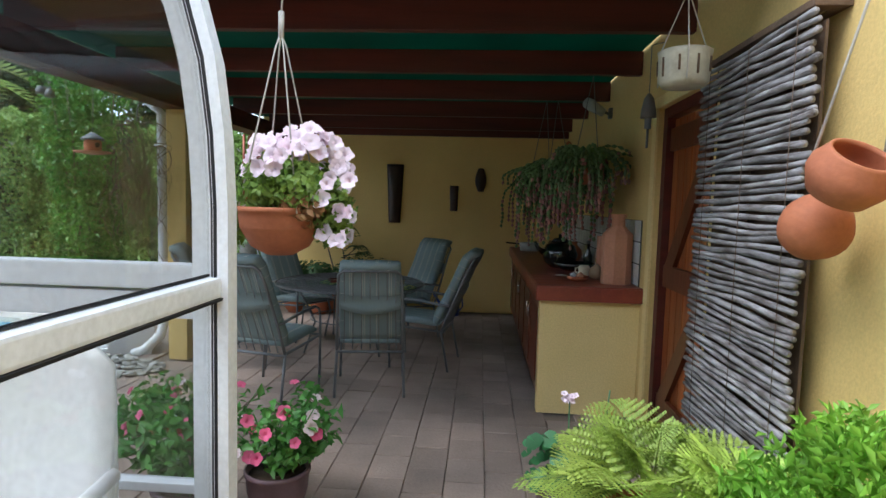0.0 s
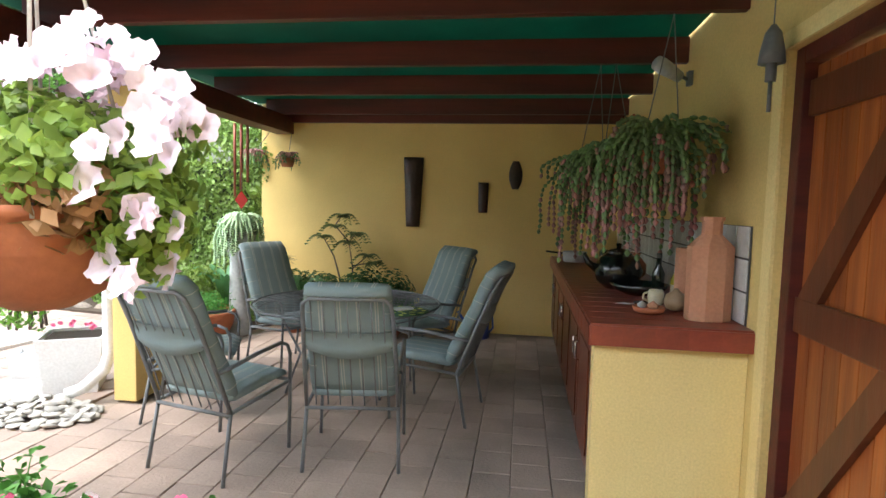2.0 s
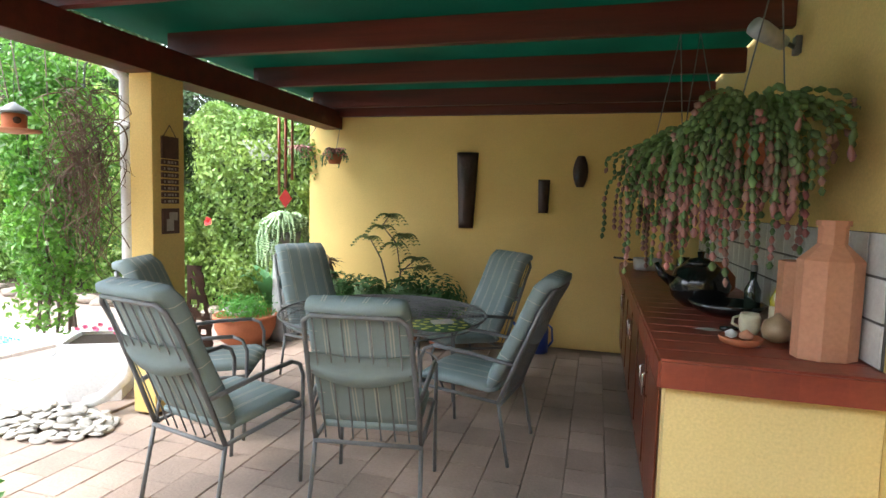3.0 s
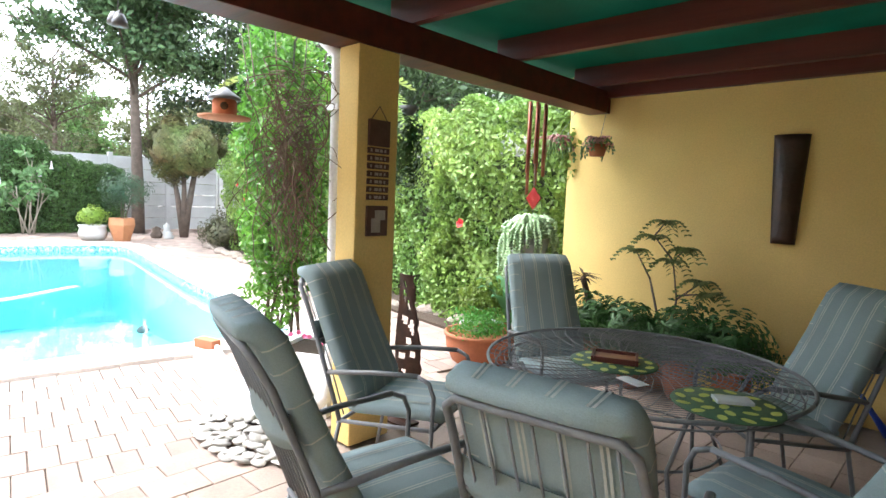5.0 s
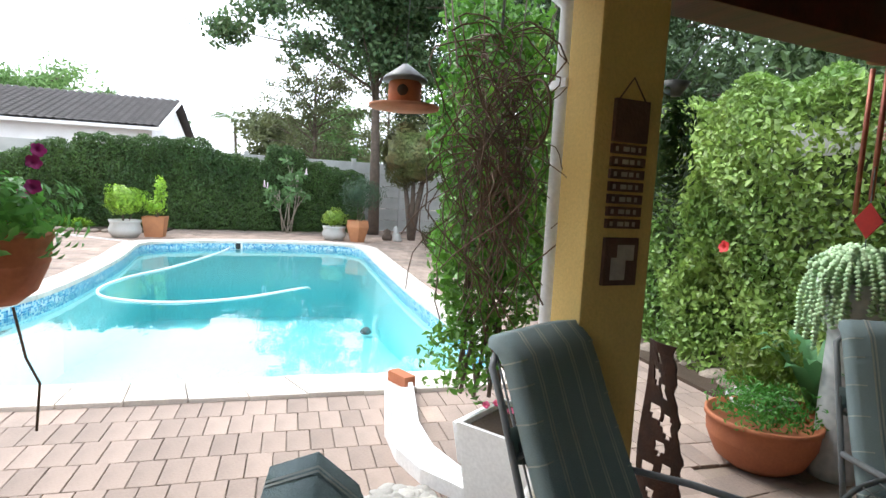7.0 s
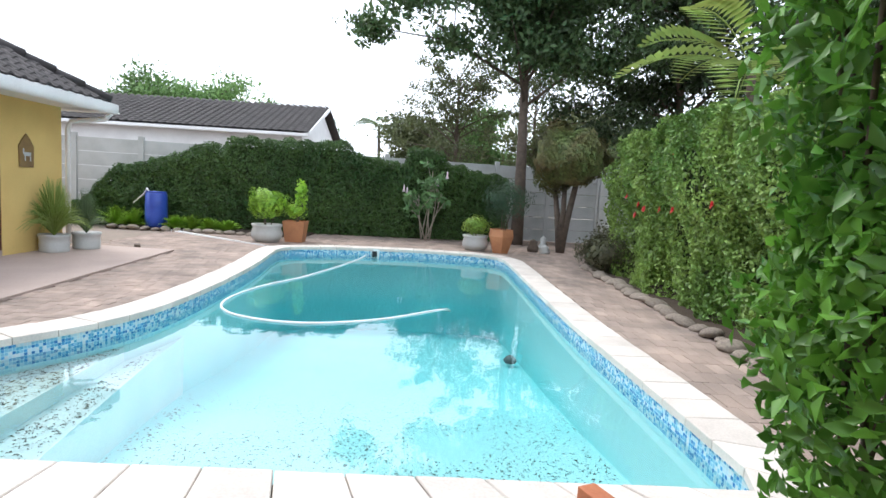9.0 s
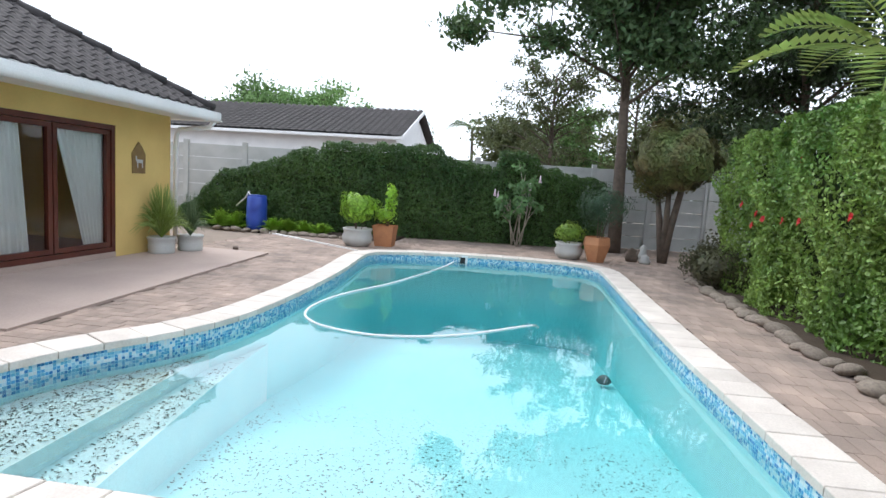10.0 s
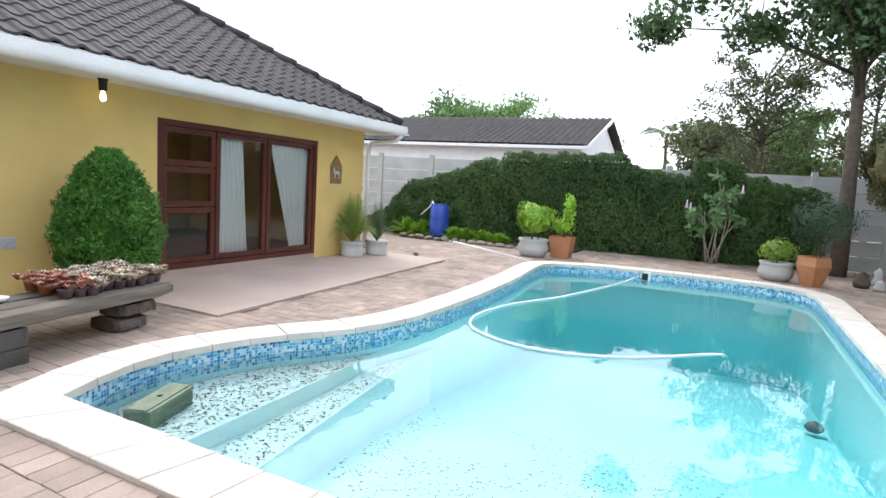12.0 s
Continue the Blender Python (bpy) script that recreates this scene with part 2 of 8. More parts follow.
# ---- structure: the covered patio, in its own axes ----
BACK, SIDE, DJ0, DJ1, DTOP = 7.61, 1.64, 2.86, 3.75, 2.12
structure("wall_back", Mesh().box(-2.50, SIDE + 0.3, BACK, BACK + 0.25, 0, 2.75), YELLOW, "yellow plastered wall at the end of the covered patio", PAT)
structure("wall_side", Mesh().box(SIDE, SIDE + 0.25, DJ1, BACK - 0.002, 0, 3.0).box(SIDE, SIDE + 0.25, -3.5, DJ0, 0, 3.0).box(SIDE, SIDE + 0.25, DJ0, DJ1, DTOP, 3.0), YELLOW, "yellow plastered house wall with a timber door", PAT)
structure("trim", Mesh().box(SIDE - 0.014, SIDE - 0.001, DJ0 - 0.09, DJ1 + 0.09, DTOP, DTOP + 0.07).box(SIDE - 0.014, SIDE - 0.001, DJ1 + 0.002, DJ1 + 0.09, 0, DTOP - 0.001), CREAM, "raised cream plaster band round the door", PAT)
structure("pillar", Mesh().box(-2.27, -2.095, 4.81, 5.10, 0, 2.235, 0.01), YELLOW, "yellow plastered square pillar under the edge beam", PAT)
structure("roof_sheet", Mesh().box(-2.55, SIDE - 0.01, 1.95, BACK, 2.60, 2.612), GREEN_SHEET, "green translucent roof sheeting over the beams", PAT)
structure("wall_room", Mesh().box(SIDE + 0.3, SIDE + 2.5, DJ0 - 1, DJ0 - 0.9, 0, 3).box(SIDE + 0.3, SIDE + 2.5, DJ1 + 0.9, DJ1 + 1, 0, 3).box(SIDE + 2.5, SIDE + 2.6, DJ0 - 1, DJ1 + 1, 0, 3), CREAM, "plain wall behind the door", PAT)


def timber(name, x0, x1, y0, y1, z0, z1, label, group=""):
    cx, cy, cz = (x0 + x1) / 2, (y0 + y1) / 2, z0
    m = Mesh().box(x0 - cx, x1 - cx, y0 - cy, y1 - cy, 0, z1 - z0, 0.006)
    return solid(name, m, WOODRED, label, "beam", "", group, at=PAT @ pose(cx, cy, cz))


for y in (4.18, 5.19, 6.22, 7.30, 3.17, 2.16):
    timber("roof_beam", -2.30, SIDE - 0.003, y, y + 0.06, 2.43, 2.597, "dark red-brown stained timber roof beam", "roof beams")
timber("wall_beam", -2.30, SIDE - 0.003, BACK - 0.065, BACK - 0.003, 2.372, 2.55, "dark red-brown timber beam against the yellow back wall")
timber("edge_beam", -2.31, -2.10, 1.9, BACK - 0.003, 2.24, 2.427, "thick dark red-brown timber beam on the yellow pillar")
gut = pthing("patio_gutter", "white plastic roof gutter with downpipe beside the yellow pillar", "gutter", -2.33, 4.85)
part("channel", Mesh().box(-0.20, -0.09, -2.9, 2.74, 2.42, 2.53, 0.02), WHITE, gut)
part("downpipe", Mesh().tube([(-0.14, -0.05, 2.42), (-0.14, -0.03, 2.33), (0.0, 0.0, 2.20), (0.0, 0.0, 0.34), (-0.02, -0.03, 0.22), (-0.12, -0.12, 0.10), (-0.2, -0.18, 0.07)], 0.042, 12), WHITE, gut, "white round downpipe")
part("bracket", Mesh().box(-0.05, 0.065, -0.05, 0.05, 1.9, 1.93), WHITE, gut)

# plank door
door = pthing("plank_door", "varnished orange-brown plank door with dark braces, ajar in its frame", "door", SIDE + 0.05, DJ1 - 0.06)
dw = DJ1 - DJ0 - 0.12
for k in range(7):
    part("plank", Mesh().box(0.03, 0.055, -dw + k * dw / 7 + 0.002, -dw + (k + 1) * dw / 7 - 0.002, 0.02, DTOP - 0.08, 0.003), DOORWOOD, door)
BRACE = mat("brace_timber", (0.15, 0.04, 0.016), (0.09, 0.025, 0.012), 3, 0.35, fine=14, stretch=(3, 3, 0.5))
for z in (0.14, 0.98, 1.84):
    part("ledge", Mesh().box(0.0, 0.029, -dw + 0.03, -0.03, z, z + 0.14, 0.006), BRACE, door, "dark cross ledge")
for z in (0.28, 1.12):
    part("brace", Mesh().add([(0.001, -0.05, z), (0.001, -0.20, z), (0.001, -dw + 0.05, z + 0.70), (0.001, -dw + 0.18, z + 0.70), (0.028, -0.05, z), (0.028, -0.20, z), (0.028, -dw + 0.05, z + 0.70), (0.028, -dw + 0.18, z + 0.70)], [(0, 1, 2, 3), (7, 6, 5, 4), (0, 3, 7, 4), (1, 5, 6, 2), (0, 4, 5, 1), (3, 2, 6, 7)]), BRACE, door, "dark diagonal brace")
part("door_frame", Mesh().box(-0.02, 0.07, -0.02, 0.056, 0, DTOP - 0.003, 0.005).box(-0.02, 0.07, -dw - 0.06, -dw + 0.0, 0, DTOP - 0.003, 0.005).box(-0.02, 0.07, -dw + 0.001, -0.021, DTOP - 0.07, DTOP - 0.003, 0.004), WOODRED, door, "dark red-brown door frame")

# ---- counter ----
counter = pthing("counter", "built-in counter with cream end panel and dark brown timber doors", "counter", 0.95, 3.94)
part("side_panel", Mesh().box(0.0, SIDE - 0.953, 0, 0.11, 0, 0.815), CREAM, counter, "cream plastered end panel")
part("carcass", Mesh().box(0.03, SIDE - 0.953, 0.112, BACK - 3.943, 0.07, 0.815), WOODRED, counter)
CAB = mat("cabinet_timber", (0.20, 0.05, 0.02), (0.11, 0.028, 0.014), 3, 0.3, fine=16, stretch=(4, 4, 0.4), vary=0.1)
for k in range(6):
    y0 = 0.13 + k * 0.59
    d = part("door", Mesh().box(0.005, 0.028, y0, y0 + 0.57, 0.10, 0.80, 0.004), CAB, counter, "glossy dark brown cabinet door")
    part("door_panel", Mesh().box(-0.003, 0.004, y0 + 0.07, y0 + 0.50, 0.17, 0.73, 0.003), CAB, d)
    hy = y0 + (0.51 if k % 2 == 0 else 0.06)
    part("handle", Mesh().tube([(0.002, hy, 0.56), (-0.025, hy, 0.57), (-0.025, hy, 0.67), (0.002, hy, 0.68)], 0.005), mat("chrome%d" % k, (0.6, 0.6, 0.6), None, 5, 0.25, 1.0, bump=0), d, "chrome handle")
GROUT = mat("pale_grout", (0.42, 0.36, 0.32), None, 10, 0.95)
top = pthing("worktop", "worktop of red-brown glazed square tiles with pale joints", "worktop", 0.915, 3.885)
TW, TL = SIDE - 0.918, BACK - 3.888
part("bed", Mesh().box(0.012, TW, 0.012, TL, 0.817, 0.912), GROUT, top, "pale grout bed")
tile_a = Mesh().box(-0.077, 0.077, -0.077, 0.077, 0, 0.012, 0.003).build("tile", REDTILE)
tile_f = Mesh().box(-0.077, 0.077, 0, 0.012, 0, 0.095, 0.003).build("tile", REDTILE)
for i in range(5):
    for j in range(23):
        part("tile", tile_a, None, top, at=pose(0.085 + i * 0.159 * TW / 0.80, 0.085 + j * 0.16, 0.912))
    part("tile", tile_f, None, top, at=pose(0.085 + i * 0.159 * TW / 0.80, -0.001, 0.820))
for j in range(23):
    part("tile", tile_f, None, top, at=pose(-0.001, 0.085 + j * 0.16, 0.820, 0, 0, -90))
WT = mat("white_wall_tile", (0.62, 0.64, 0.62), (0.52, 0.54, 0.52), 4, 0.25, bump=0.05, vary=0.05)
splash = pthing("splashback", "splashback of square white wall tiles with dark joints", "tiling", SIDE - 0.003, 3.98)
part("backing", Mesh().box(-0.006, 0, 0, BACK - 3.985, 0.926, 1.392), mat("dark_grout", (0.09, 0.09, 0.085), None, 6, 0.9), splash, "dark joint mortar")
tw = Mesh().box(-0.007, 0, -0.073, 0.073, -0.073, 0.073, 0.002).build("tile", WT)
for j in range(23):
    for i in range(3):
        part("tile", tw, None, splash, at=pose(-0.007, 0.08 + j * 0.156, 1.005 + i * 0.156))

# ---- patio chairs ----
def tapered(pts, widths, thick, mesh, slot=0):
    """A padded strip along pts (y, z) of changing width and one thickness."""
    n = len(pts)
    prof = [(-0.5, -0.30), (-0.46, -0.5), (-0.2, -0.55), (0.2, -0.55), (0.46, -0.5), (0.5, -0.30), (0.5, 0.30), (0.46, 0.5), (0.2, 0.58), (-0.2, 0.58), (-0.46, 0.5), (-0.5, 0.30)]
    verts, faces, m = [], [], len(prof)
    for i, (y, z) in enumerate(pts):
        a, b = Vector(pts[max(i - 1, 0)]), Vector(pts[min(i + 1, n - 1)])
        d = (b - a).normalized()
        nx = Vector((-d.y, d.x))
        t = thick * (0.55 if i in (0, n - 1) else 1.0)
        for u, v in prof:
            verts.append((u * widths[i], y + nx.x * v * t, z + nx.y * v * t))
    for i in range(n - 1):
        for k in range(m):
            faces.append((i * m + k, i * m + (k + 1) % m, (i + 1) * m + (k + 1) % m, (i + 1) * m + k))
    faces += [tuple(range(m))[::-1], tuple(range((n - 1) * m, n * m))]
    mesh.add(verts, faces, True, slot)
    return mesh


def stripes(pts, widths, thick, side, mesh, us):
    """Thin woven stripes lying 1 mm proud of a padded strip."""
    for u in us:
        row = []
        n = len(pts)
        for i, (y, z) in enumerate(pts):
            a, b = Vector(pts[max(i - 1, 0)]), Vector(pts[min(i + 1, n - 1)])
            d = (b - a).normalized()
            nx = Vector((-d.y, d.x)) * (0.585 if side > 0 else -0.555) * thick
            nx = nx * (0.55 if i in (0, n - 1) else 1.0) + Vector((-d.y, d.x)) * 0.0012 * side
            row.append((u * widths[i], y + nx.x, z + nx.y))
        w = 0.0035
        v = [(x - w, y, z) for x, y, z in row] + [(x + w, y, z) for x, y, z in row]
        mesh.add(v, [(i, i + 1, n + i + 1, n + i) for i in range(n - 1)], True)
    return mesh


def patio_chair(name, label, x, y, rz, low=1.0):
    c = pthing(name, label, "chair", x, y, 0, rz, "high-backed chairs round the table")
    R = 0.0105
    for s in (-1, 1):
        part("leg", Mesh().tube([(s * 0.262, 0.27, 0.0), (s * 0.258, 0.285, 0.30), (s * 0.255, 0.29, 0.56), (s * 0.255, 0.265, 0.62), (s * 0.255, 0.21, 0.645)], R, 8), METAL, c)
        part("leg", Mesh().tube([(s * 0.26, -0.26, 0.0), (s * 0.25, -0.19, 0.36)], R, 8), METAL, c)
        part("armrest", Mesh().tube([(s * 0.255, 0.21, 0.645), (s * 0.256, 0.0, 0.63), (s * 0.252, -0.2, 0.60), (s * 0.238, -0.275, 0.585)], 0.0125, 8), METAL, c)
    part("seat_frame", Mesh().tube([(-0.25, -0.19, 0.36), (-0.252, 0.28, 0.40), (-0.24, 0.29, 0.405), (0.24, 0.29, 0.405), (0.252, 0.28, 0.40), (0.25, -0.19, 0.36)], R, 8).tube([(-0.25, -0.2, 0.35), (0.25, -0.2, 0.35)], R, 8), METAL, c)
    top = [(-0.25, -0.19, 0.36), (-0.242, -0.28, 0.60), (-0.228, -0.40, 0.90), (-0.218, -0.45, 0.99), (-0.185, -0.468, 1.02), (0.185, -0.468, 1.02), (0.218, -0.45, 0.99), (0.228, -0.40, 0.90), (0.242, -0.28, 0.60), (0.25, -0.19, 0.36)]
    part("backrest_frame", Mesh().tube(top, 0.0115, 8).tube([(-0.222, -0.335, 0.74), (0.222, -0.335, 0.74)], 0.008, 8), METAL, c)
    slat = Mesh()
    for k in range(7):
        u = -0.5 + (k + 0.5) / 7
        slat.tube([(u * 0.46, -0.2, 0.37), (u * 0.44, -0.285, 0.60), (u * 0.42, -0.462, 1.015)], 0.004, 5)
    part("slats", slat, METAL, c)
    sp = [(0.315, 0.435), (0.25, 0.452), (0.05, 0.44), (-0.12, 0.425), (-0.165, 0.425)]
    sw = [0.42, 0.45, 0.46, 0.46, 0.44]
    bp = [(-0.125, 0.43), (-0.155, 0.51), (-0.235, 0.67), (-0.30, 0.81), (-0.352, 0.94), (-0.388, 1.02), (-0.43, 1.06), (-0.485, 1.06)]
    bw = [0.46, 0.465, 0.46, 0.45, 0.445, 0.44, 0.43, 0.40]
    seat = part("seat_cushion", tapered(sp[::-1], sw[::-1], 0.055, Mesh()), FABRIC, c)
    part("stripe", stripes(sp[::-1], sw[::-1], 0.055, 1, Mesh(), (-0.33, -0.30, -0.12, -0.09, 0.10, 0.13, 0.31, 0.34)), STRIPE, seat, "pale woven stripes", kind="stuff")
    back = part("back_cushion", tapered(bp, bw, 0.078, Mesh()), FABRIC, c)
    sm = stripes(bp, bw, 0.078, -1, Mesh(), (-0.33, -0.30, -0.12, -0.09, 0.10, 0.13, 0.31, 0.34))
    stripes(bp, bw, 0.078, 1, sm, (-0.33, -0.30, -0.12, -0.09, 0.10, 0.13, 0.31, 0.34))
    part("stripe", sm, STRIPE, back, "pale woven stripes", kind="stuff")
    seam = Mesh()
    for i, f_ in ((0, 0.7), (1, 0.7), (2, 0.5), (3, 0.3), (4, 0.1), (4, 0.95)):
        y_, z_ = (bp[i][q] * (1 - f_) + bp[i + 1][q] * f_ for q in (0, 1))
        w_ = bw[i] * (1 - f_) + bw[i + 1] * f_
        d_ = (Vector(bp[i + 1]) - Vector(bp[i])).normalized()
        nx = Vector((-d_.y, d_.x)) * 0.078
        for s in (-1, 1):
            ring_ = [(s * w_ * u, y_ + nx.x * v, z_ + nx.y * v) for u, v in ((0.40, -0.53), (0.466, -0.51), (0.504, -0.30), (0.504, 0.30), (0.466, 0.51), (0.40, 0.53))]
            seam.add(ring_ + [(x, y + d_.x * 0.005, z + d_.y * 0.005) for x, y, z in ring_], [(q, q + 1, q + 7, q + 6) for q in range(5)])
    part("seam", seam, STRIPE, back, "pale stitched seams", kind="stuff")
    hood = Mesh()
    band_ = []
    for t_ in (0.0, 0.005):
        for u in np.linspace(-1, 1, 13):
            b_ = 1 - u * u
            band_ += [(0.236 * u, -0.352 - t_ - 0.012 * b_, 0.83 - 0.012 * b_), (0.240 * u, -0.343 - t_ - 0.030 * b_, 0.775 - 0.04 * b_), (0.238 * u, -0.325 - t_ - 0.020 * b_, 0.73 - 0.055 * b_)]
    hood.add(band_, [(o + q * 3 + r_, o + q * 3 + r_ + 1, o + q * 3 + r_ + 4, o + q * 3 + r_ + 3) for o in (0, 39) for q in range(12) for r_ in (0, 1)] + [(q * 3 + e_, q * 3 + 3 + e_, 42 + q * 3 + e_, 39 + q * 3 + e_) for q in range(12) for e_ in (0, 2)], True)
    part("strap", hood, FABRIC, c, "slack fabric retaining strap")
    c.matrix_basis = c.matrix_basis @ Matrix.Diagonal((1, 1, low, 1))
    return c


# rear feet centres and headings; the origin is 0.26 m ahead of the rear feet
for label, fx, fy, rz in (("high-backed steel chair with striped blue-green cushion beside the pillar", -1.12, 3.86, -14),
                          ("high-backed steel chair with striped blue-green cushion and slack strap", -0.285, 4.07, 9),
                          ("high-backed steel chair with blue-green cushion against the yellow pillar", -1.90, 4.69, -68),
                          ("high-backed steel chair with blue-green cushion beside the potted plants", -1.66, 6.07, -122),
                          ("high-backed steel chair with blue-green cushion near the yellow back wall", -0.10, 6.27, 136),
                          ("high-backed steel chair with striped cushion facing the mesh table", 0.30, 5.06, 82)):
    a = radians(rz)
    patio_chair("patio_chair", label, fx - math.sin(a) * 0.26, fy + math.cos(a) * 0.26, rz, 0.965 if rz == 9 else 1.0 if rz == -14 else 0.98)

# ---- mesh table and what lies on it ----
tx, ty = -0.78, 5.57
table = pthing("mesh_table", "round open wire mesh garden table of dark steel", "table", tx, ty)
rim = [(0.74 * math.cos(a), 0.74 * math.sin(a), 0.655) for a in np.linspace(0, 2 * math.pi, 65)]
rim2 = [(0.70 * math.cos(a), 0.70 * math.sin(a), 0.61) for a in np.linspace(0, 2 * math.pi, 65)]
part("rim", Mesh().tube(rim, 0.009, 6).tube(rim2, 0.005, 6), METAL, table)
wires = Mesh()
for k in range(48):
    a = 2 * math.pi * k / 48
    pts = [(r * math.cos(a + (0.74 - r) * 0.9), r * math.sin(a + (0.74 - r) * 0.9), 0.655 + 0.004 * (k % 2)) for r in (0.10, 0.25, 0.42, 0.6, 0.74)]
    wires.tube(pts, 0.0022, 4, cap=False)
for r in np.arange(0.12, 0.73, 0.0235):
    wires.tube([(r * math.cos(a), r * math.sin(a), 0.652) for a in np.linspace(0, 2 * math.pi, 49)], 0.0021, 4, cap=False)
part("wire_top", wires, METAL, table, "criss-cross wire mesh", kind="stuff")
for k in range(4):
    a = math.pi / 4 + k * math.pi / 2
    part("leg", Mesh().tube([(0.58 * math.cos(a), 0.58 * math.sin(a), 0.645), (0.40 * math.cos(a), 0.40 * math.sin(a), 0.30), (0.52 * math.cos(a), 0.52 * math.sin(a), 0.0)], 0.010, 8), METAL, table)
part("brace", Mesh().tube([(0.40 * math.cos(a), 0.40 * math.sin(a), 0.30) for a in np.linspace(0, 2 * math.pi, 33)], 0.006, 6), METAL, table)

MATG = mat("dark_green_print", (0.05, 0.12, 0.06), (0.03, 0.08, 0.045), 20, 0.6)
LEMON = mat("yellow_print", (0.50, 0.50, 0.10), (0.35, 0.42, 0.10), 30, 0.6)
for x, y in ((-0.86, 5.47), (-0.28, 5.27)):
    pm = pthing("placemat", "round dark green placemat printed with yellow lemons on the mesh table", "placemat", x, y, 0.6635, 15, "placemats")
    part("mat", Mesh().lathe([(0.0, 0.0), (0.205, 0.0), (0.208, 0.002), (0.205, 0.004), (0.0, 0.004)], 32), MATG, pm)
    pr = Mesh()
    for r, nn in ((0.17, 12), (0.105, 8), (0.04, 3)):
        for k in range(nn):
            a = 2 * math.pi * k / nn + r * 9
            cx, cy, b = r * math.cos(a), r * math.sin(a), a * 1.7
            pr.add([(cx + 0.030 * math.cos(t) * math.cos(b) - 0.019 * math.sin(t) * math.sin(b), cy + 0.030 * math.cos(t) * math.sin(b) + 0.019 * math.sin(t) * math.cos(b), 0.0052) for t in np.linspace(0, 2 * math.pi, 9)[:-1]], [tuple(range(8))])
    part("lemon_print", pr, LEMON, pm, "yellow printed lemons", kind="stuff")
tray = pthing("wooden_tray", "small carved brown wooden tray on a green placemat", "tray", -0.87, 5.50, 0.6695, 25)
part("base", Mesh().box(-0.10, 0.10, -0.075, 0.075, 0, 0.010, 0.002), mat("tray_wood", (0.30, 0.15, 0.07), (0.20, 0.09, 0.04), 8, 0.5), tray)
part("border", Mesh().box(-0.11, -0.098, -0.085, 0.085, 0, 0.026, 0.002).box(0.098, 0.11, -0.085, 0.085, 0, 0.026, 0.002).box(-0.0975, 0.0975, -0.085, -0.073, 0, 0.026, 0.002).box(-0.0975, 0.0975, 0.073, 0.085, 0, 0.026, 0.002), WOODRED, tray)
CARD = mat("grey_card", (0.55, 0.56, 0.56), (0.40, 0.42, 0.44), 30, 0.6)
solid("booklet", Mesh().box(-0.065, 0.065, -0.035, 0.035, 0, 0.004, 0.001), CARD, "small grey printed booklet lying on the wire table", "booklet", at=PAT @ pose(-0.66, 5.25, 0.6635, 0, 0, -20))
solid("folded_cloth", Mesh().box(-0.07, 0.07, -0.04, 0.04, 0, 0.016, 0.006), CARD, "folded pale grey cloth on a green placemat", "cloth", at=PAT @ pose(-0.27, 5.31, 0.6695, 0, 0, 35))

# ---- back wall masks and hangings ----
DARKWOOD = mat("dark_carved_wood", (0.045, 0.018, 0.012), (0.02, 0.01, 0.008), 9, 0.45, bump=0.6, fine=30)
def mask(label, cx, z0, z1, w0, w1, wm, d):
    ms = Mesh()
    n, H = 14, z1 - z0
    verts, faces = [], []
    for i in range(n + 1):
        t = i / n
        w = (w0 * (1 - t) + w1 * t) if wm is None else wm * math.sin(math.pi * min(0.97, max(0.03, 0.12 + 0.76 * t))) ** 0.8
        for k in range(9):
            a = math.pi * k / 8
            ridge = 1 + 0.12 * math.sin(t * 40) * (1 if 2 <= k <= 6 else 0) + (0.25 if k == 4 and 0.3 < t < 0.6 else 0)
            verts.append((-math.cos(a) * w / 2, -math.sin(a) * d * ridge * (0.6 + 0.4 * math.sin(math.pi * t)), z0 + H * t))
    for i in range(n):
        for k in range(8):
            faces.append((i * 9 + k, i * 9 + k + 1, (i + 1) * 9 + k + 1, (i + 1) * 9 + k))
    faces += [tuple(range(9))[::-1], tuple(range(n * 9, n * 9 + 9))] + [(i * 9, (i + 1) * 9, (i + 1) * 9 + 8, i * 9 + 8) for i in range(n)]
    ms.add(verts, faces, True)
    return solid("carved_mask", ms, DARKWOOD, label, "wall carving", group="wall carvings", at=PAT @ pose(cx, BACK - 0.003, 0))


mask("long dark carved wooden mask on the yellow wall", -0.66, 1.20, 1.99, 0.16, 0.235, None, 0.07)
mask("small narrow dark wooden carving on the yellow wall", 0.145, 1.38, 1.72, 0.10, 0.12, None, 0.04)
mask("oval dark carved wooden mask on the yellow wall", 0.50, 1.65, 1.96, 0.1, 0.1, 0.15, 0.05)

COPPER = mat("coppery_tube", (0.30, 0.09, 0.05), (0.22, 0.06, 0.04), 6, 0.4, 0.4, bump=0.1)
chime = pthing("wind_chime", "hanging wind chime of coppery tubes with a red diamond sail", "wind chime", -2.42, 6.96)
part("cap", Mesh().lathe([(0.01, 2.37), (0.10, 2.34), (0.10, 2.31), (0.0, 2.31)], 16), COPPER, chime)
for k, (a, l) in enumerate(((0, 0.55), (60, 0.62), (120, 0.7), (180, 0.78), (240, 0.6), (300, 0.52))):
    x, y = 0.075 * math.cos(radians(a)), 0.075 * math.sin(radians(a))
    part("tube", Mesh().tube([(x, y, 2.27), (x, y, 2.27 - l)], 0.014, 8), COPPER, chime)
part("string", Mesh().tube([(0, 0, 2.43), (0, 0, 1.30)], 0.003, 5).tube([(0.075, 0, 2.31), (0.075, 0, 2.26)], 0.002, 4), METAL, chime)
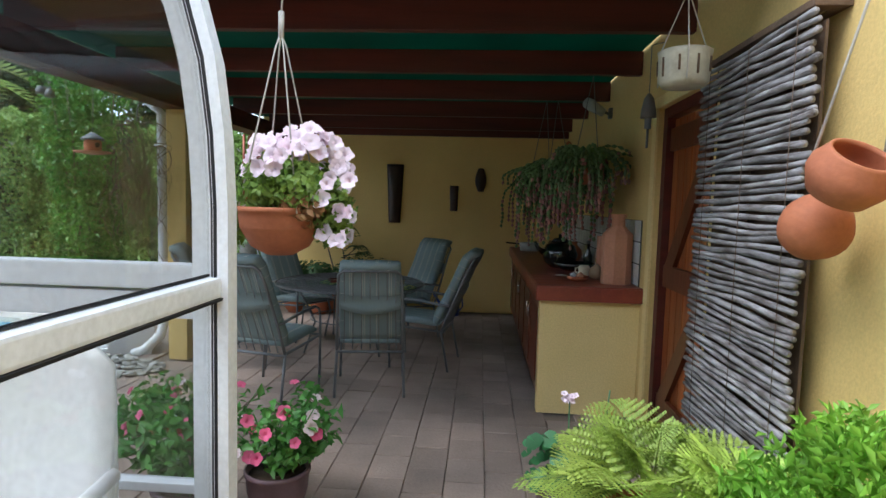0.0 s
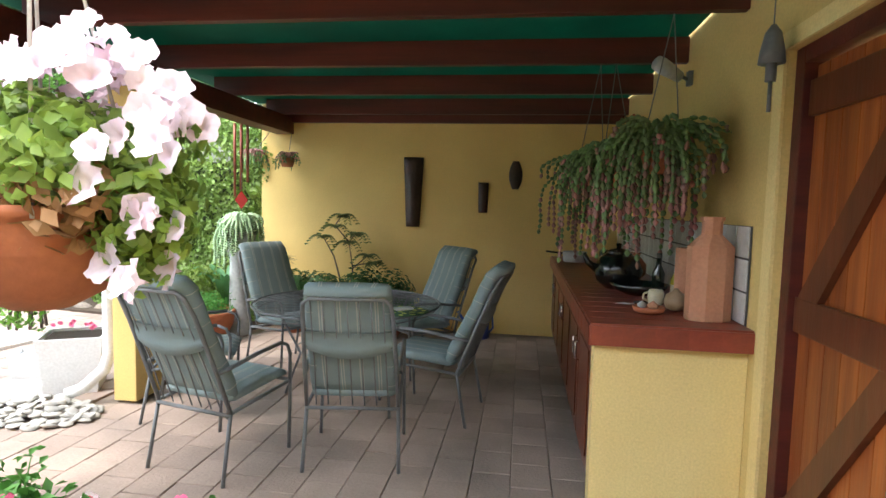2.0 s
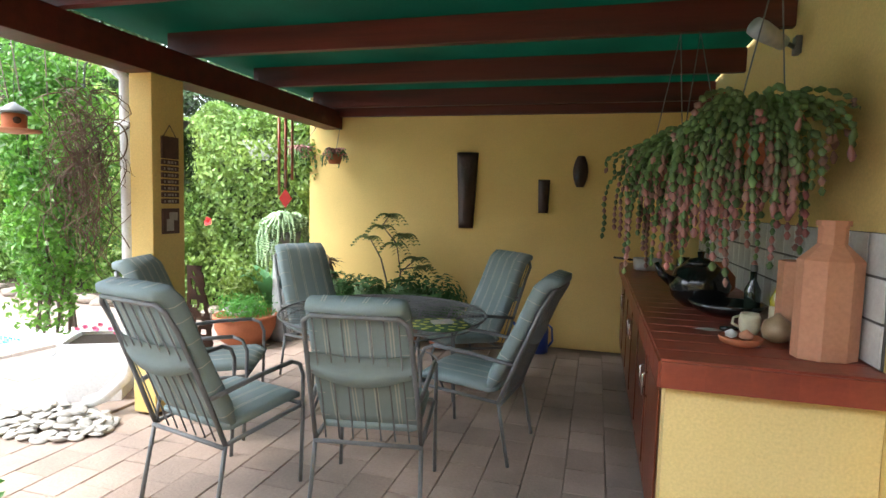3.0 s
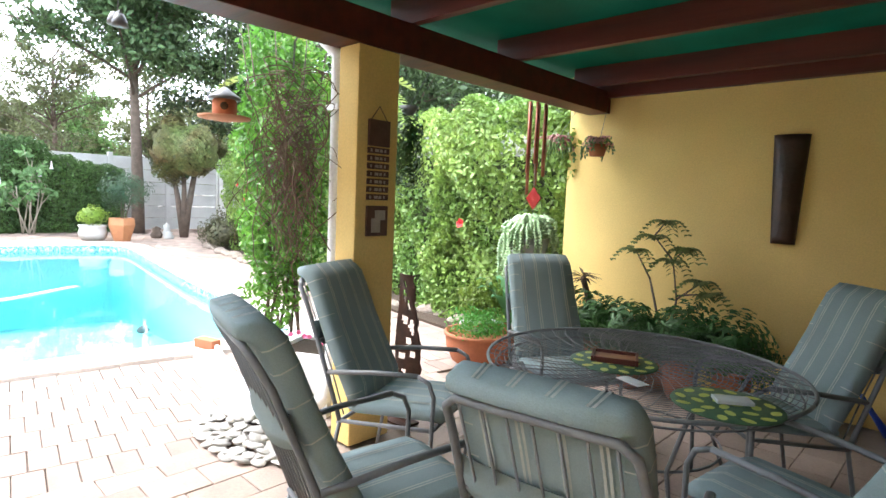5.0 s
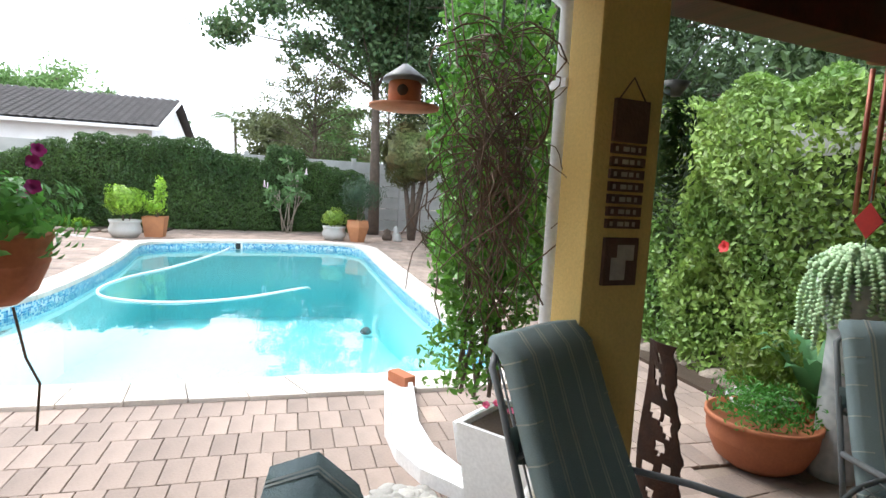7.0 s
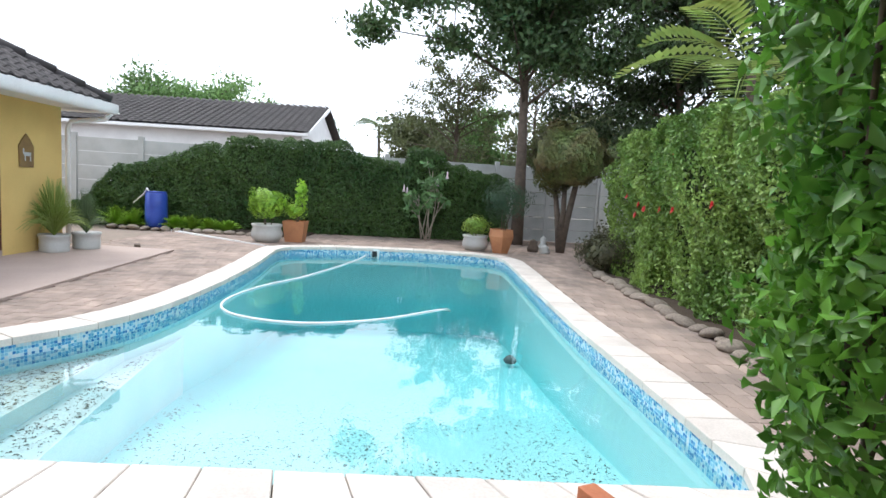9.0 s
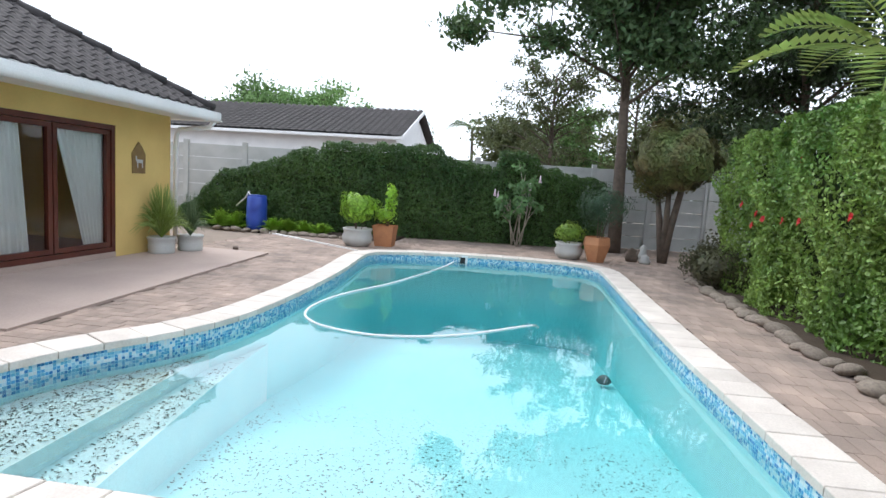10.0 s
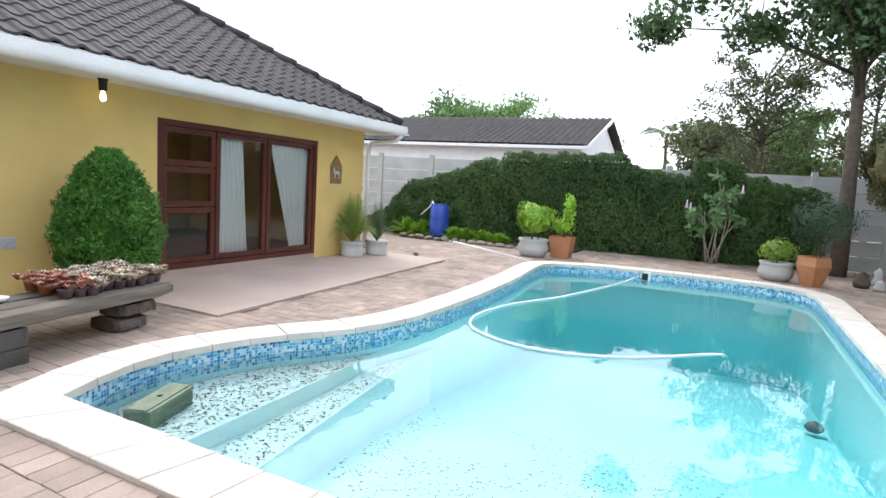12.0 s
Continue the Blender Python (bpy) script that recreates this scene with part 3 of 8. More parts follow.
part("sail", Mesh().add([(0, -0.004, 1.56), (0.075, -0.004, 1.46), (0, -0.004, 1.36), (-0.075, -0.004, 1.46), (0, 0.004, 1.56), (0.075, 0.004, 1.46), (0, 0.004, 1.36), (-0.075, 0.004, 1.46)], [(0, 3, 2, 1), (4, 5, 6, 7), (0, 1, 5, 4), (1, 2, 6, 5), (2, 3, 7, 6), (3, 0, 4, 7)]), mat("red_glass", (0.28, 0.02, 0.02), None, 6, 0.2), chime, "dark red diamond sail")

# sign on the pillar: a cord, title bar, slats with unreadable writing, picture panel
SIGNW = mat("weathered_sign_wood", (0.12, 0.06, 0.045), (0.07, 0.035, 0.03), 10, 0.7, bump=0.4)
INK = mat("pale_sign_ink", (0.45, 0.40, 0.36), None, 20, 0.8)
sign = pthing("hanging_sign", "dark wooden slatted sign with faded pale lettering on the yellow pillar", "sign", -2.093, 4.955, 0)
part("cord", Mesh().tube([(0.008, -0.06, 1.84), (0.008, 0.0, 1.92), (0.008, 0.06, 1.84)], 0.003, 5), SIGNW, sign)
part("title_board", Mesh().box(0, 0.016, -0.075, 0.075, 1.70, 1.845, 0.004), SIGNW, sign)
for k in range(7):
    sl = part("slat", Mesh().box(0, 0.014, -0.075, 0.075, 1.66 - k * 0.043, 1.693 - k * 0.043, 0.003), SIGNW, sign)
    bars = Mesh()
    for j in range(4):
        bars.box(0.0145, 0.0155, -0.062 + j * 0.033, -0.062 + j * 0.033 + 0.012 + 0.014 * ((k * 3 + j * 5) % 3) / 2, 1.668 - k * 0.043, 1.684 - k * 0.043)
    part("lettering", bars, INK, sl, kind="stuff")
part("picture_board", Mesh().box(0, 0.016, -0.075, 0.075, 1.20, 1.37, 0.004), SIGNW, sign)
part("picture", Mesh().box(0.0165, 0.0175, -0.045, 0.02, 1.22, 1.30).box(0.0165, 0.0175, -0.02, 0.055, 1.29, 1.345), INK, sign, "faded pale painted shapes")

# floodlight and bell on the side wall
fl = pthing("floodlight", "small grey wall floodlight under the roof beams", "light", SIDE - 0.003, 5.10, 2.30)
part("bracket", Mesh().box(-0.03, 0, -0.03, 0.03, -0.04, 0.05, 0.004).tube([(-0.03, 0, 0), (-0.12, -0.05, 0.03)], 0.012), METAL, fl)
part("head", Mesh().lathe([(0.035, -0.10), (0.05, 0.05), (0.045, 0.1)], 16, m=pose(-0.17, -0.09, 0.04, 70, 0, -60)), CARD, fl, "grey floodlight head")
bell = pthing("hanging_bell", "dark grey cast metal bell with clapper hanging beside the door", "bell", SIDE - 0.09, 3.68)
part("cord", Mesh().tube([(0.0, 0, 2.2), (0.0, 0, 2.5), (0.085, 0, 2.52)], 0.003, 5), METAL, bell)
part("dome", Mesh().lathe([(0.05, 2.05), (0.045, 2.10), (0.03, 2.17), (0.01, 2.20)], 16), METAL, bell)
part("clapper", Mesh().tube([(0, 0, 2.08), (0, 0, 1.98)], 0.022, 8).tube([(0, 0, 1.98), (0, 0, 1.86)], 0.008, 6), METAL, bell)

# ---- things on the counter ----
CLAY = mat("pale_pink_clay", (0.55, 0.27, 0.16), (0.48, 0.22, 0.13), 5, 0.85, bump=0.2)
def on_counter(name, label, cat, x, y, mesh, material, rz=0, extra=()):
    t = pthing(name, label, cat, x, y, 0.9255, rz)
    part("body", mesh, material, t)
    for nm, ms, mt, lb in extra:
        part(nm, ms, mt, t, lb)
    return t


oct_ = [(0.112 * math.cos(a), 0.075 * math.sin(a)) for a in np.linspace(math.pi / 8, 2 * math.pi + math.pi / 8, 9)[:-1]]
flask = Mesh().prism(oct_, 0, 0.36)
def frustum(mesh, o0, z0, o1, z1):
    n = len(o0)
    mesh.add([(x, y, z0) for x, y in o0] + [(x, y, z1) for x, y in o1], [(i, (i + 1) % n, n + (i + 1) % n, n + i) for i in range(n)])
sc = lambda k: [(x * k, y * (k + 0.2)) for x, y in oct_]
frustum(flask, oct_, 0.36, sc(0.42), 0.42)
neck_ = Mesh().prism(sc(0.42), 0.4205, 0.485)
lip_ = Mesh().prism(sc(0.50), 0.4855, 0.505)
on_counter("clay_flask", "tall eight-sided pale terracotta flask on the tiled counter", "flask", 1.505, 4.12, flask, CLAY, 8, extra=[("neck", neck_, CLAY, ""), ("lip", lip_, CLAY, "")])
on_counter("clay_flask", "narrower pale terracotta flask on the counter", "flask", 1.51, 4.42, Mesh().prism(sc(0.8), 0, 0.33), CLAY, 8)
on_counter("clay_bowl", "small shallow terracotta bowl of shells on the counter", "bowl", 1.25, 4.22, Mesh().lathe([(0.05, 0), (0.075, 0.012), (0.082, 0.035), (0.076, 0.035), (0.07, 0.015), (0.0, 0.012)]), TERRA,
           extra=[("shell", Mesh().lathe([(0.0, 0.02), (0.025, 0.03), (0.028, 0.045), (0.0, 0.065)], 10, cx=0.02), CLAY, "pink ridged shell"), ("shell", Mesh().lathe([(0.0, 0.02), (0.022, 0.03), (0.024, 0.045), (0.0, 0.06)], 10, cx=-0.03, cy=0.02), CARD, "grey ridged shell")])
MUGC = mat("cream_glaze", (0.62, 0.58, 0.42), (0.55, 0.48, 0.32), 8, 0.3)
on_counter("mug", "cream glazed mug on the tiled counter", "mug", 1.34, 4.47, Mesh().lathe([(0.03, 0), (0.042, 0.02), (0.044, 0.07), (0.036, 0.09), (0.033, 0.088), (0.036, 0.03), (0.0, 0.02)]), MUGC,
           extra=[("handle", Mesh().tube([(-0.04, 0, 0.075), (-0.065, 0, 0.065), (-0.068, 0, 0.04), (-0.042, 0, 0.025)], 0.006), MUGC, "")])
on_counter("gourd", "round brown polished gourd on the counter", "gourd", 1.41, 4.33, Mesh().lathe([(0.02, 0), (0.05, 0.015), (0.062, 0.05), (0.05, 0.085), (0.02, 0.105), (0.008, 0.12)]), mat("gourd_skin", (0.36, 0.25, 0.15), (0.25, 0.15, 0.08), 14, 0.4))
GLASSD = mat("dark_bottle_glass", (0.02, 0.03, 0.02), None, 5, 0.1, bump=0, spec=0.8)
OIL = mat("yellow_oil_glass", (0.40, 0.34, 0.03), None, 5, 0.15, bump=0)
on_counter("bottle", "dark glass bottle on the counter", "bottle", 1.44, 4.86, Mesh().lathe([(0.036, 0), (0.038, 0.14), (0.016, 0.19), (0.015, 0.24)]), GLASSD, extra=[("cap", Mesh().lathe([(0.017, 0.235), (0.017, 0.265)], 12), METAL, "")])
on_counter("oil_bottle", "yellow oil bottle with pale label on the counter", "bottle", 1.50, 4.66, Mesh().lathe([(0.034, 0), (0.036, 0.13), (0.014, 0.18), (0.013, 0.22)]), OIL, extra=[("label", Mesh().lathe([(0.0365, 0.03), (0.0372, 0.10)], 16), MUGC, "")])
BLK = mat("black_glaze", (0.012, 0.014, 0.014), None, 6, 0.15, bump=0.05, spec=0.7)
on_counter("kettle", "large black glazed pot with a round lid on the counter", "pot", 1.24, 5.13, Mesh().lathe([(0.08, 0), (0.14, 0.05), (0.16, 0.12), (0.13, 0.20), (0.09, 0.23)]), BLK,
           extra=[("lid", Mesh().lathe([(0.09, 0.231), (0.06, 0.26), (0.015, 0.27), (0.02, 0.30), (0.0, 0.305)], 16), BLK, "black glazed lid"), ("spout", Mesh().tube([(-0.13, 0, 0.12), (-0.2, 0, 0.17), (-0.23, 0, 0.23)], [0.03, 0.02, 0.014]), BLK, "")])
on_counter("clay_jar", "red clay jar standing behind the black pot", "jar", 1.40, 5.55, Mesh().lathe([(0.06, 0), (0.11, 0.06), (0.11, 0.13), (0.06, 0.19), (0.07, 0.21)]), TERRA)
on_counter("saucepan", "steel pan with black handle at the far end of the counter", "pan", 1.12, 6.95, Mesh().lathe([(0.11, 0), (0.12, 0.10), (0.115, 0.10), (0.105, 0.01), (0, 0.01)]), CARD,
           extra=[("handle", Mesh().tube([(-0.12, 0, 0.08), (-0.28, 0.05, 0.09)], 0.01), BLK, "black handle")])
on_counter("glass_jar", "dark preserving jar at the far end of the counter", "jar", 1.35, 6.5, Mesh().lathe([(0.05, 0), (0.055, 0.02), (0.055, 0.14), (0.04, 0.16)]), GLASSD)
on_counter("black_basin", "wide shallow black glazed basin on the counter", "basin", 1.33, 4.88, Mesh().lathe([(0.08, 0), (0.15, 0.03), (0.18, 0.07), (0.17, 0.07), (0.14, 0.04), (0.0, 0.02)]), BLK)
on_counter("garden_trowel", "small pointed grey trowel lying on the counter", "trowel", 1.17, 4.45, Mesh().add([(-0.07, 0, 0.012), (0.0, -0.025, 0.006), (0.06, -0.02, 0.006), (0.06, 0.02, 0.006), (0.0, 0.025, 0.006), (-0.07, 0, 0.006), (0, 0, 0.016)], [(0, 1, 6), (1, 2, 6), (2, 3, 6), (3, 4, 6), (4, 5, 6)]), CARD, 20, extra=[("handle", Mesh().tube([(0.06, 0, 0.012), (0.14, 0.0, 0.012)], 0.010), BLK, "")])

# ---- plants ----
GREENA = mat("cactus_green", (0.10, 0.22, 0.06), (0.16, 0.24, 0.10), 3, 0.5, bump=0.1, vary=0.25)
PINKA = mat("cactus_pink", (0.42, 0.13, 0.14), (0.34, 0.22, 0.18), 3, 0.5, bump=0.1, vary=0.25)
PALEA = mat("pale_blue_green_tail", (0.42, 0.58, 0.34), (0.32, 0.47, 0.27), 3, 0.6, vary=0.15)
FERN = mat("lime_fern", (0.50, 0.60, 0.13), (0.30, 0.46, 0.08), 2, 0.5, bump=0, vary=0.2, trans=0.35)
PINK = mat("pale_pink_petal", (0.86, 0.66, 0.76), (0.90, 0.80, 0.86), 14, 0.6, bump=0, vary=0.1, trans=0.3)
HOTPINK = mat("hot_pink_petal", (0.70, 0.08, 0.22), (0.8, 0.2, 0.35), 8, 0.6, bump=0, vary=0.2, trans=0.3)
REDP = mat("red_petal", (0.6, 0.02, 0.02), None, 8, 0.6, bump=0, trans=0.2)
STRING = mat("pale_cord", (0.55, 0.52, 0.46), None, 20, 0.9)


def bowl(r, h, foot, t=0.008, rings=True):
    pr = [(foot, 0), (foot + (r - foot) * 0.55, h * 0.18), (foot + (r - foot) * 0.85, h * 0.48)]
    if rings:
        for k in range(3):
            z = 0.55 + k * 0.09
            pr += [(foot + (r - foot) * (0.90 + 0.025 * k), h * z), (foot + (r - foot) * (0.94 + 0.02 * k), h * (z + 0.03))]
    pr += [(r * 0.985, h * 0.88), (r * 1.03, h * 0.90), (r * 1.03, h), (r - t, h), (r - t * 2, h * 0.85), (0, h * 0.84)]
    return Mesh().lathe(pr, 32)


def flower(mesh, p, d, r, slot=0):
    """A trumpet flower: a narrow throat that opens into five ruffled, notched lobes."""
    d = Vector(d).normalized()
    s = d.cross(Vector((0, 0, 1)) if abs(d.z) < 0.9 else Vector((1, 0, 0))).normalized()
    u = d.cross(s)
    p = Vector(p)
    k0 = p.x * 91 + p.y * 57 + p.z * 33
    verts, faces = [p - d * r * 0.8], []
    n = 20
    for ringr, off in ((0.16, -0.35), (0.55, -0.06), (1.0, 0.0)):
        for k in range(n):
            a = 2 * math.pi * k / n + k0
            lobe = 0.84 + 0.20 * abs(math.cos(2.5 * 2 * math.pi * k / n)) ** 0.6 if ringr > 0.9 else 1.0
            wob = r * (0.13 * math.sin(k * 2.9 + k0) + 0.10 * math.sin(k * 0.63 + k0)) * (ringr if ringr > 0.5 else 0)
            verts.append(p + (s * math.cos(a) + u * math.sin(a)) * r * ringr * lobe + d * (off * r + wob))
    for k in range(n):
        q = (k + 1) % n
        faces += [(0, 1 + k, 1 + q), (1 + k, 1 + n + k, 1 + n + q, 1 + q), (1 + n + k, 1 + 2 * n + k, 1 + 2 * n + q, 1 + n + q)]
    mesh.add(verts, faces, True, slot)


rnd = random.Random(7)
# hanging petunia bowl
HX, HY, HZ = -0.27, 2.13, 1.44
pot = pthing("hanging_petunia", "hanging terracotta bowl of pale pink petunias on four cords", "hanging plant", HX, HY)
part("bowl", bowl(0.16, 0.185, 0.05), TERRA, pot, "ridged terracotta bowl", at=pose(0, 0, HZ - 0.185))
part("soil", Mesh().lathe([(0.0, 0.0), (0.142, 0.0), (0.0, 0.012)], 20), SOIL, pot, at=pose(0, 0, HZ - 0.022))
cord = Mesh()
for a in (40, 130, 220, 310):
    cord.tube([(0.165 * math.cos(radians(a)), 0.165 * math.sin(radians(a)), HZ - 0.02), (0.02 * math.cos(radians(a)), 0.02 * math.sin(radians(a)), 2.05), (0, 0, 2.10)], 0.0035, 5)
cord.tube([(0, 0, 2.08), (0, 0, 2.18)], 0.011, 6).tube([(0, 0, 2.18), (0.0, 0.03, 2.32), (0, 0.09, 2.44)], 0.004, 5)
part("cord", cord, STRING, pot, "pale twisted cord with a knot")
pts, nr = ball_points(3800, (0.04, 0, HZ + 0.07), (0.20, 0.19, 0.12), 3, 0.3)
m2 = (pts[:, 2] > HZ - 0.01) | (np.hypot(pts[:, 0], pts[:, 1]) > 0.165)
pts2, nr2 = ball_points(500, (-0.21, 0.0, HZ - 0.06), (0.10, 0.09, 0.11), 5, 0.2)
pts3, nr3 = ball_points(1100, (0.21, -0.02, HZ - 0.02), (0.09, 0.08, 0.12), 6, 0.2)
part("foliage", leaf_cloud("foliage", np.concatenate([pts[m2], pts2, pts3]), np.concatenate([nr[m2], nr2, nr3]), 0.032, mat("petunia_leaf", (0.36, 0.52, 0.11), (0.23, 0.40, 0.07), 9, 0.5, bump=0, vary=0.35, trans=0.4), 0.6, 0.6, 3), None, pot, "light green soft leaves", kind="stuff")
dead, dn = ball_points(240, (0.12, -0.09, HZ + 0.0), (0.10, 0.07, 0.07), 9, 0.2)
part("dry_leaves", leaf_cloud("dry", dead, dn, 0.04, mat("dry_leaf", (0.42, 0.26, 0.11), (0.3, 0.16, 0.07), 4, 0.8, bump=0, trans=0.2), 0.6, 0.8, 4), None, pot, "curled brown dead leaves", kind="stuff")
for k in range(104):
    a, el = rnd.uniform(0, 6.28), rnd.uniform(0.25, 1.5)
    d = Vector((math.cos(a) * math.cos(el), math.sin(a) * math.cos(el), math.sin(el)))
    q = Vector((0.07, 0, HZ + 0.09)) + Vector((d.x * 0.23, d.y * 0.20, d.z * 0.20)) * rnd.uniform(0.75, 1.15)
    if k > 70:
        q = Vector((-0.21 + rnd.uniform(-0.09, 0.07), rnd.uniform(-0.12, 0.08), HZ - 0.05 + rnd.uniform(-0.08, 0.09)))
        d = Vector((rnd.uniform(-1, 0.2), rnd.uniform(-1, -0.2), 0.3))
    if k > 88:
        q = Vector((0.25 + rnd.uniform(-0.06, 0.05), -0.05 + rnd.uniform(-0.09, 0.08), HZ + rnd.uniform(-0.12, 0.16)))
    f = Mesh()
    flower(f, q, d * 0.8 + Vector((rnd.uniform(-0.5, 0.5), -0.9 + rnd.uniform(-0.3, 0.3), rnd.uniform(-0.2, 0.3))), rnd.uniform(0.027, 0.038))
    part("flower", f, PINK, pot, "pale pink trumpet flower")


def trailing(name, label, x, y, z, spread, length, n, mats_, seed, up=0.12, r=0.007, seglen=0.03, aim=None):
    """Segmented stems that arch out of a pot and hang down."""
    t = pthing(name, label, "hanging plant", x, y)
    rg = random.Random(seed)
    groups = [Mesh() for _ in mats_]
    for k in range(n):
        a = (k % 9) * 0.7 + rg.uniform(-0.34, 0.34)
        R = spread * rg.uniform(0.2, 1.0)
        L = length * (0.35 + 0.65 * ((k * 7) % 9) / 8) * rg.uniform(0.45, 1.05) * (0.35 if k % 6 == 0 else 1)
        p, pts = Vector((0.03 * math.cos(a), 0.03 * math.sin(a), z)), []
        hgt = up * rg.uniform(0.6, 1.3)
        m = 7
        for i in range(m + 1):
            s = i / m
            pts.append((R * math.cos(a) * min(1, s * 1.6) + rg.uniform(-0.01, 0.01), R * math.sin(a) * min(1, s * 1.6) + rg.uniform(-0.01, 0.01), z + hgt * math.sin(min(1, s * 2.2) * math.pi * 0.62) - L * max(0, s - 0.25) ** 1.15))
        gi = 0
        for i in range(m):
            a0, b0 = Vector(pts[i]), Vector(pts[i + 1])
            cnt = max(1, int((b0 - a0).length / seglen))
            for j in range(cnt):
                u0, u1 = a0.lerp(b0, j / cnt), a0.lerp(b0, (j + 0.92) / cnt)
                gi = min(len(mats_) - 1, int((i / m * 0.92 + rg.uniform(-0.22, 0.22)) * len(mats_))) if len(mats_) > 1 else 0
                rr = r * rg.uniform(0.8, 1.2)
                groups[max(0, gi)].tube([u0, u0.lerp(u1, 0.5), u1], [rr * 0.45, rr * 1.45, rr * 0.55], 5, cap=False)
    for g_, mt, nm in zip(groups, mats_, ("growth", "tip_growth", "end_growth")):
        if g_.v:
            part(nm, g_, mt, t, kind="stuff")
    return t


for (x, y, z, hy, sd) in ((1.18, 4.95, 1.71, 5.19, 1), (1.08, 5.60, 1.72, 5.2, 2), (1.30, 4.38, 1.76, 4.2, 3)):
    c = trailing("peanut_cactus", "hanging cactus with long green and pinkish jointed stems over the counter", x, y, z, 0.38, 1.02, 110, (GREENA, GREENA, PINKA), sd, 0.16, 0.0105, 0.034)
    part("pot", Mesh().lathe([(0.07, -0.11), (0.10, 0.0), (0.105, 0.01), (0.09, 0.0), (0.0, -0.01)], 20), TERRA, c, at=pose(0, 0, z))
    part("hanger", Mesh().tube([(0.1, 0, z), (0, hy - y + 0.03, 2.43)], 0.003, 4).tube([(-0.1, 0, z), (0, hy - y + 0.03, 2.43)], 0.003, 4), METAL, c)
solid("clay_bird", Mesh().lathe([(0.0, 0), (0.03, 0.01), (0.035, 0.04), (0.02, 0.07), (0.0, 0.085)], 12), TERRA, "small red clay ornament hung above the cacti", "ornament", at=PAT @ pose(1.2, 4.62, 1.92))
c = trailing("hanging_succulent", "small hanging plant with drooping reddish jointed stems on the back wall", -2.10, 7.42, 1.95, 0.16, 0.28, 60, (PINKA, GREENA), 5, 0.06, 0.006)
part("pot", Mesh().lathe([(0.06, -0.1), (0.09, 0.0), (0.0, -0.01)], 16), TERRA, c, at=pose(0, 0, 1.95))
part("hanger", Mesh().tube([(0, 0.02, 1.95), (0, 0.14, 2.3)], 0.003, 4), METAL, c)
c = trailing("hanging_succulent", "hanging plant with red-tinged stems at the end of the yellow wall", -2.45, 7.30, 1.98, 0.18, 0.36, 60, (PINKA, GREENA), 6, 0.05, 0.007)
part("hanger", Mesh().tube([(0, 0, 1.98), (0.2, 0, 2.24)], 0.003, 4), METAL, c)
c = trailing("donkey_tail", "pale green donkey tail succulent spilling from a tall pot", -2.43, 6.93, 1.18, 0.26, 0.85, 170, (PALEA,), 8, 0.12, 0.014, 0.022)
part("pot", Mesh().lathe([(0.13, 0.0), (0.11, 0.05), (0.10, 0.8), (0.17, 1.05), (0.18, 1.12), (0.16, 1.12), (0.0, 1.10)], 24), CARD, c, "tall grey pedestal pot")

# dark tangled vine beside the pillar and leafy climber behind it
VINE = mat("dark_vine_stem", (0.15, 0.09, 0.055), (0.08, 0.055, 0.035), 5, 0.8, bump=0.4)
tang = pthing("hanging_vine", "dense hanging tangle of dark wiry stems beside the pillar", "hanging plant", -2.40, 4.60)
rg = random.Random(4)
vm = Mesh()
for k in range(120):
    a, zt = rg.uniform(0, 6.28), rg.uniform(1.55, 2.14)
    p = Vector((0.05 * math.cos(a), 0.05 * math.sin(a), zt))
    pts, v = [p.copy()], Vector((math.cos(a), math.sin(a), 0.6)) * 0.055
    for i in range(rg.randint(8, 17)):
        v = v * 0.80 + Vector((rg.uniform(-0.036, 0.036), rg.uniform(-0.036, 0.036), -0.014))
        v.x -= pts[-1].x * 0.09; v.y -= pts[-1].y * 0.09
        pts.append(pts[-1] + v)
    vm.tube(pts, rg.uniform(0.0016, 0.0034), 4, cap=False)
part("tangle", vm, VINE, tang, "dark wiry stems", kind="stuff")
part("hook", Mesh().tube([(0.10, 0.0, 2.25), (0.06, 0, 2.27), (0.01, 0, 2.24), (0, 0, 2.10)], 0.006, 6), METAL, tang, "black steel hook")
part("loop", Mesh().tube([(0.16 + 0.10 * math.cos(a), 0.06, 1.78 + 0.12 * math.sin(a)) for a in np.linspace(-2.0, 2.6, 16)], 0.005, 5), VINE, tang, "loose curling stem")

climb = pthing("leafy_climber", "tall bright green leafy climber growing beside the pillar", "climber", -3.12, 4.98)
for k in range(9):
    a = k * 0.7
    part("stem", Mesh().tube([(0.12 * math.cos(a), 0.12 * math.sin(a), 0.45), (0.1 * math.cos(a + 1), 0.1 * math.sin(a + 1), 1.1), (0.22 * math.cos(a + 2), 0.2 * math.sin(a + 2), 1.9), (0.3 * math.cos(a + 2), 0.3 * math.sin(a + 2), 2.5)], [0.012, 0.009, 0.006, 0.003], 5), BARK, climb)
cp, cn = [], []
for (cx, cy, cz, rx, ry, rz_, n) in ((0.0, 0.0, 1.85, 0.42, 0.34, 0.62, 4600), (0.02, -0.02, 1.2, 0.36, 0.32, 0.52, 3800), (-0.12, 0.05, 2.35, 0.40, 0.32, 0.35, 1400), (0.08, -0.12, 0.70, 0.22, 0.2, 0.25, 420)):
    a, b = ball_points(n, (cx, cy, cz), (rx, ry, rz_), len(cp) + 20, 0.45)
    cp.append(a); cn.append(b)
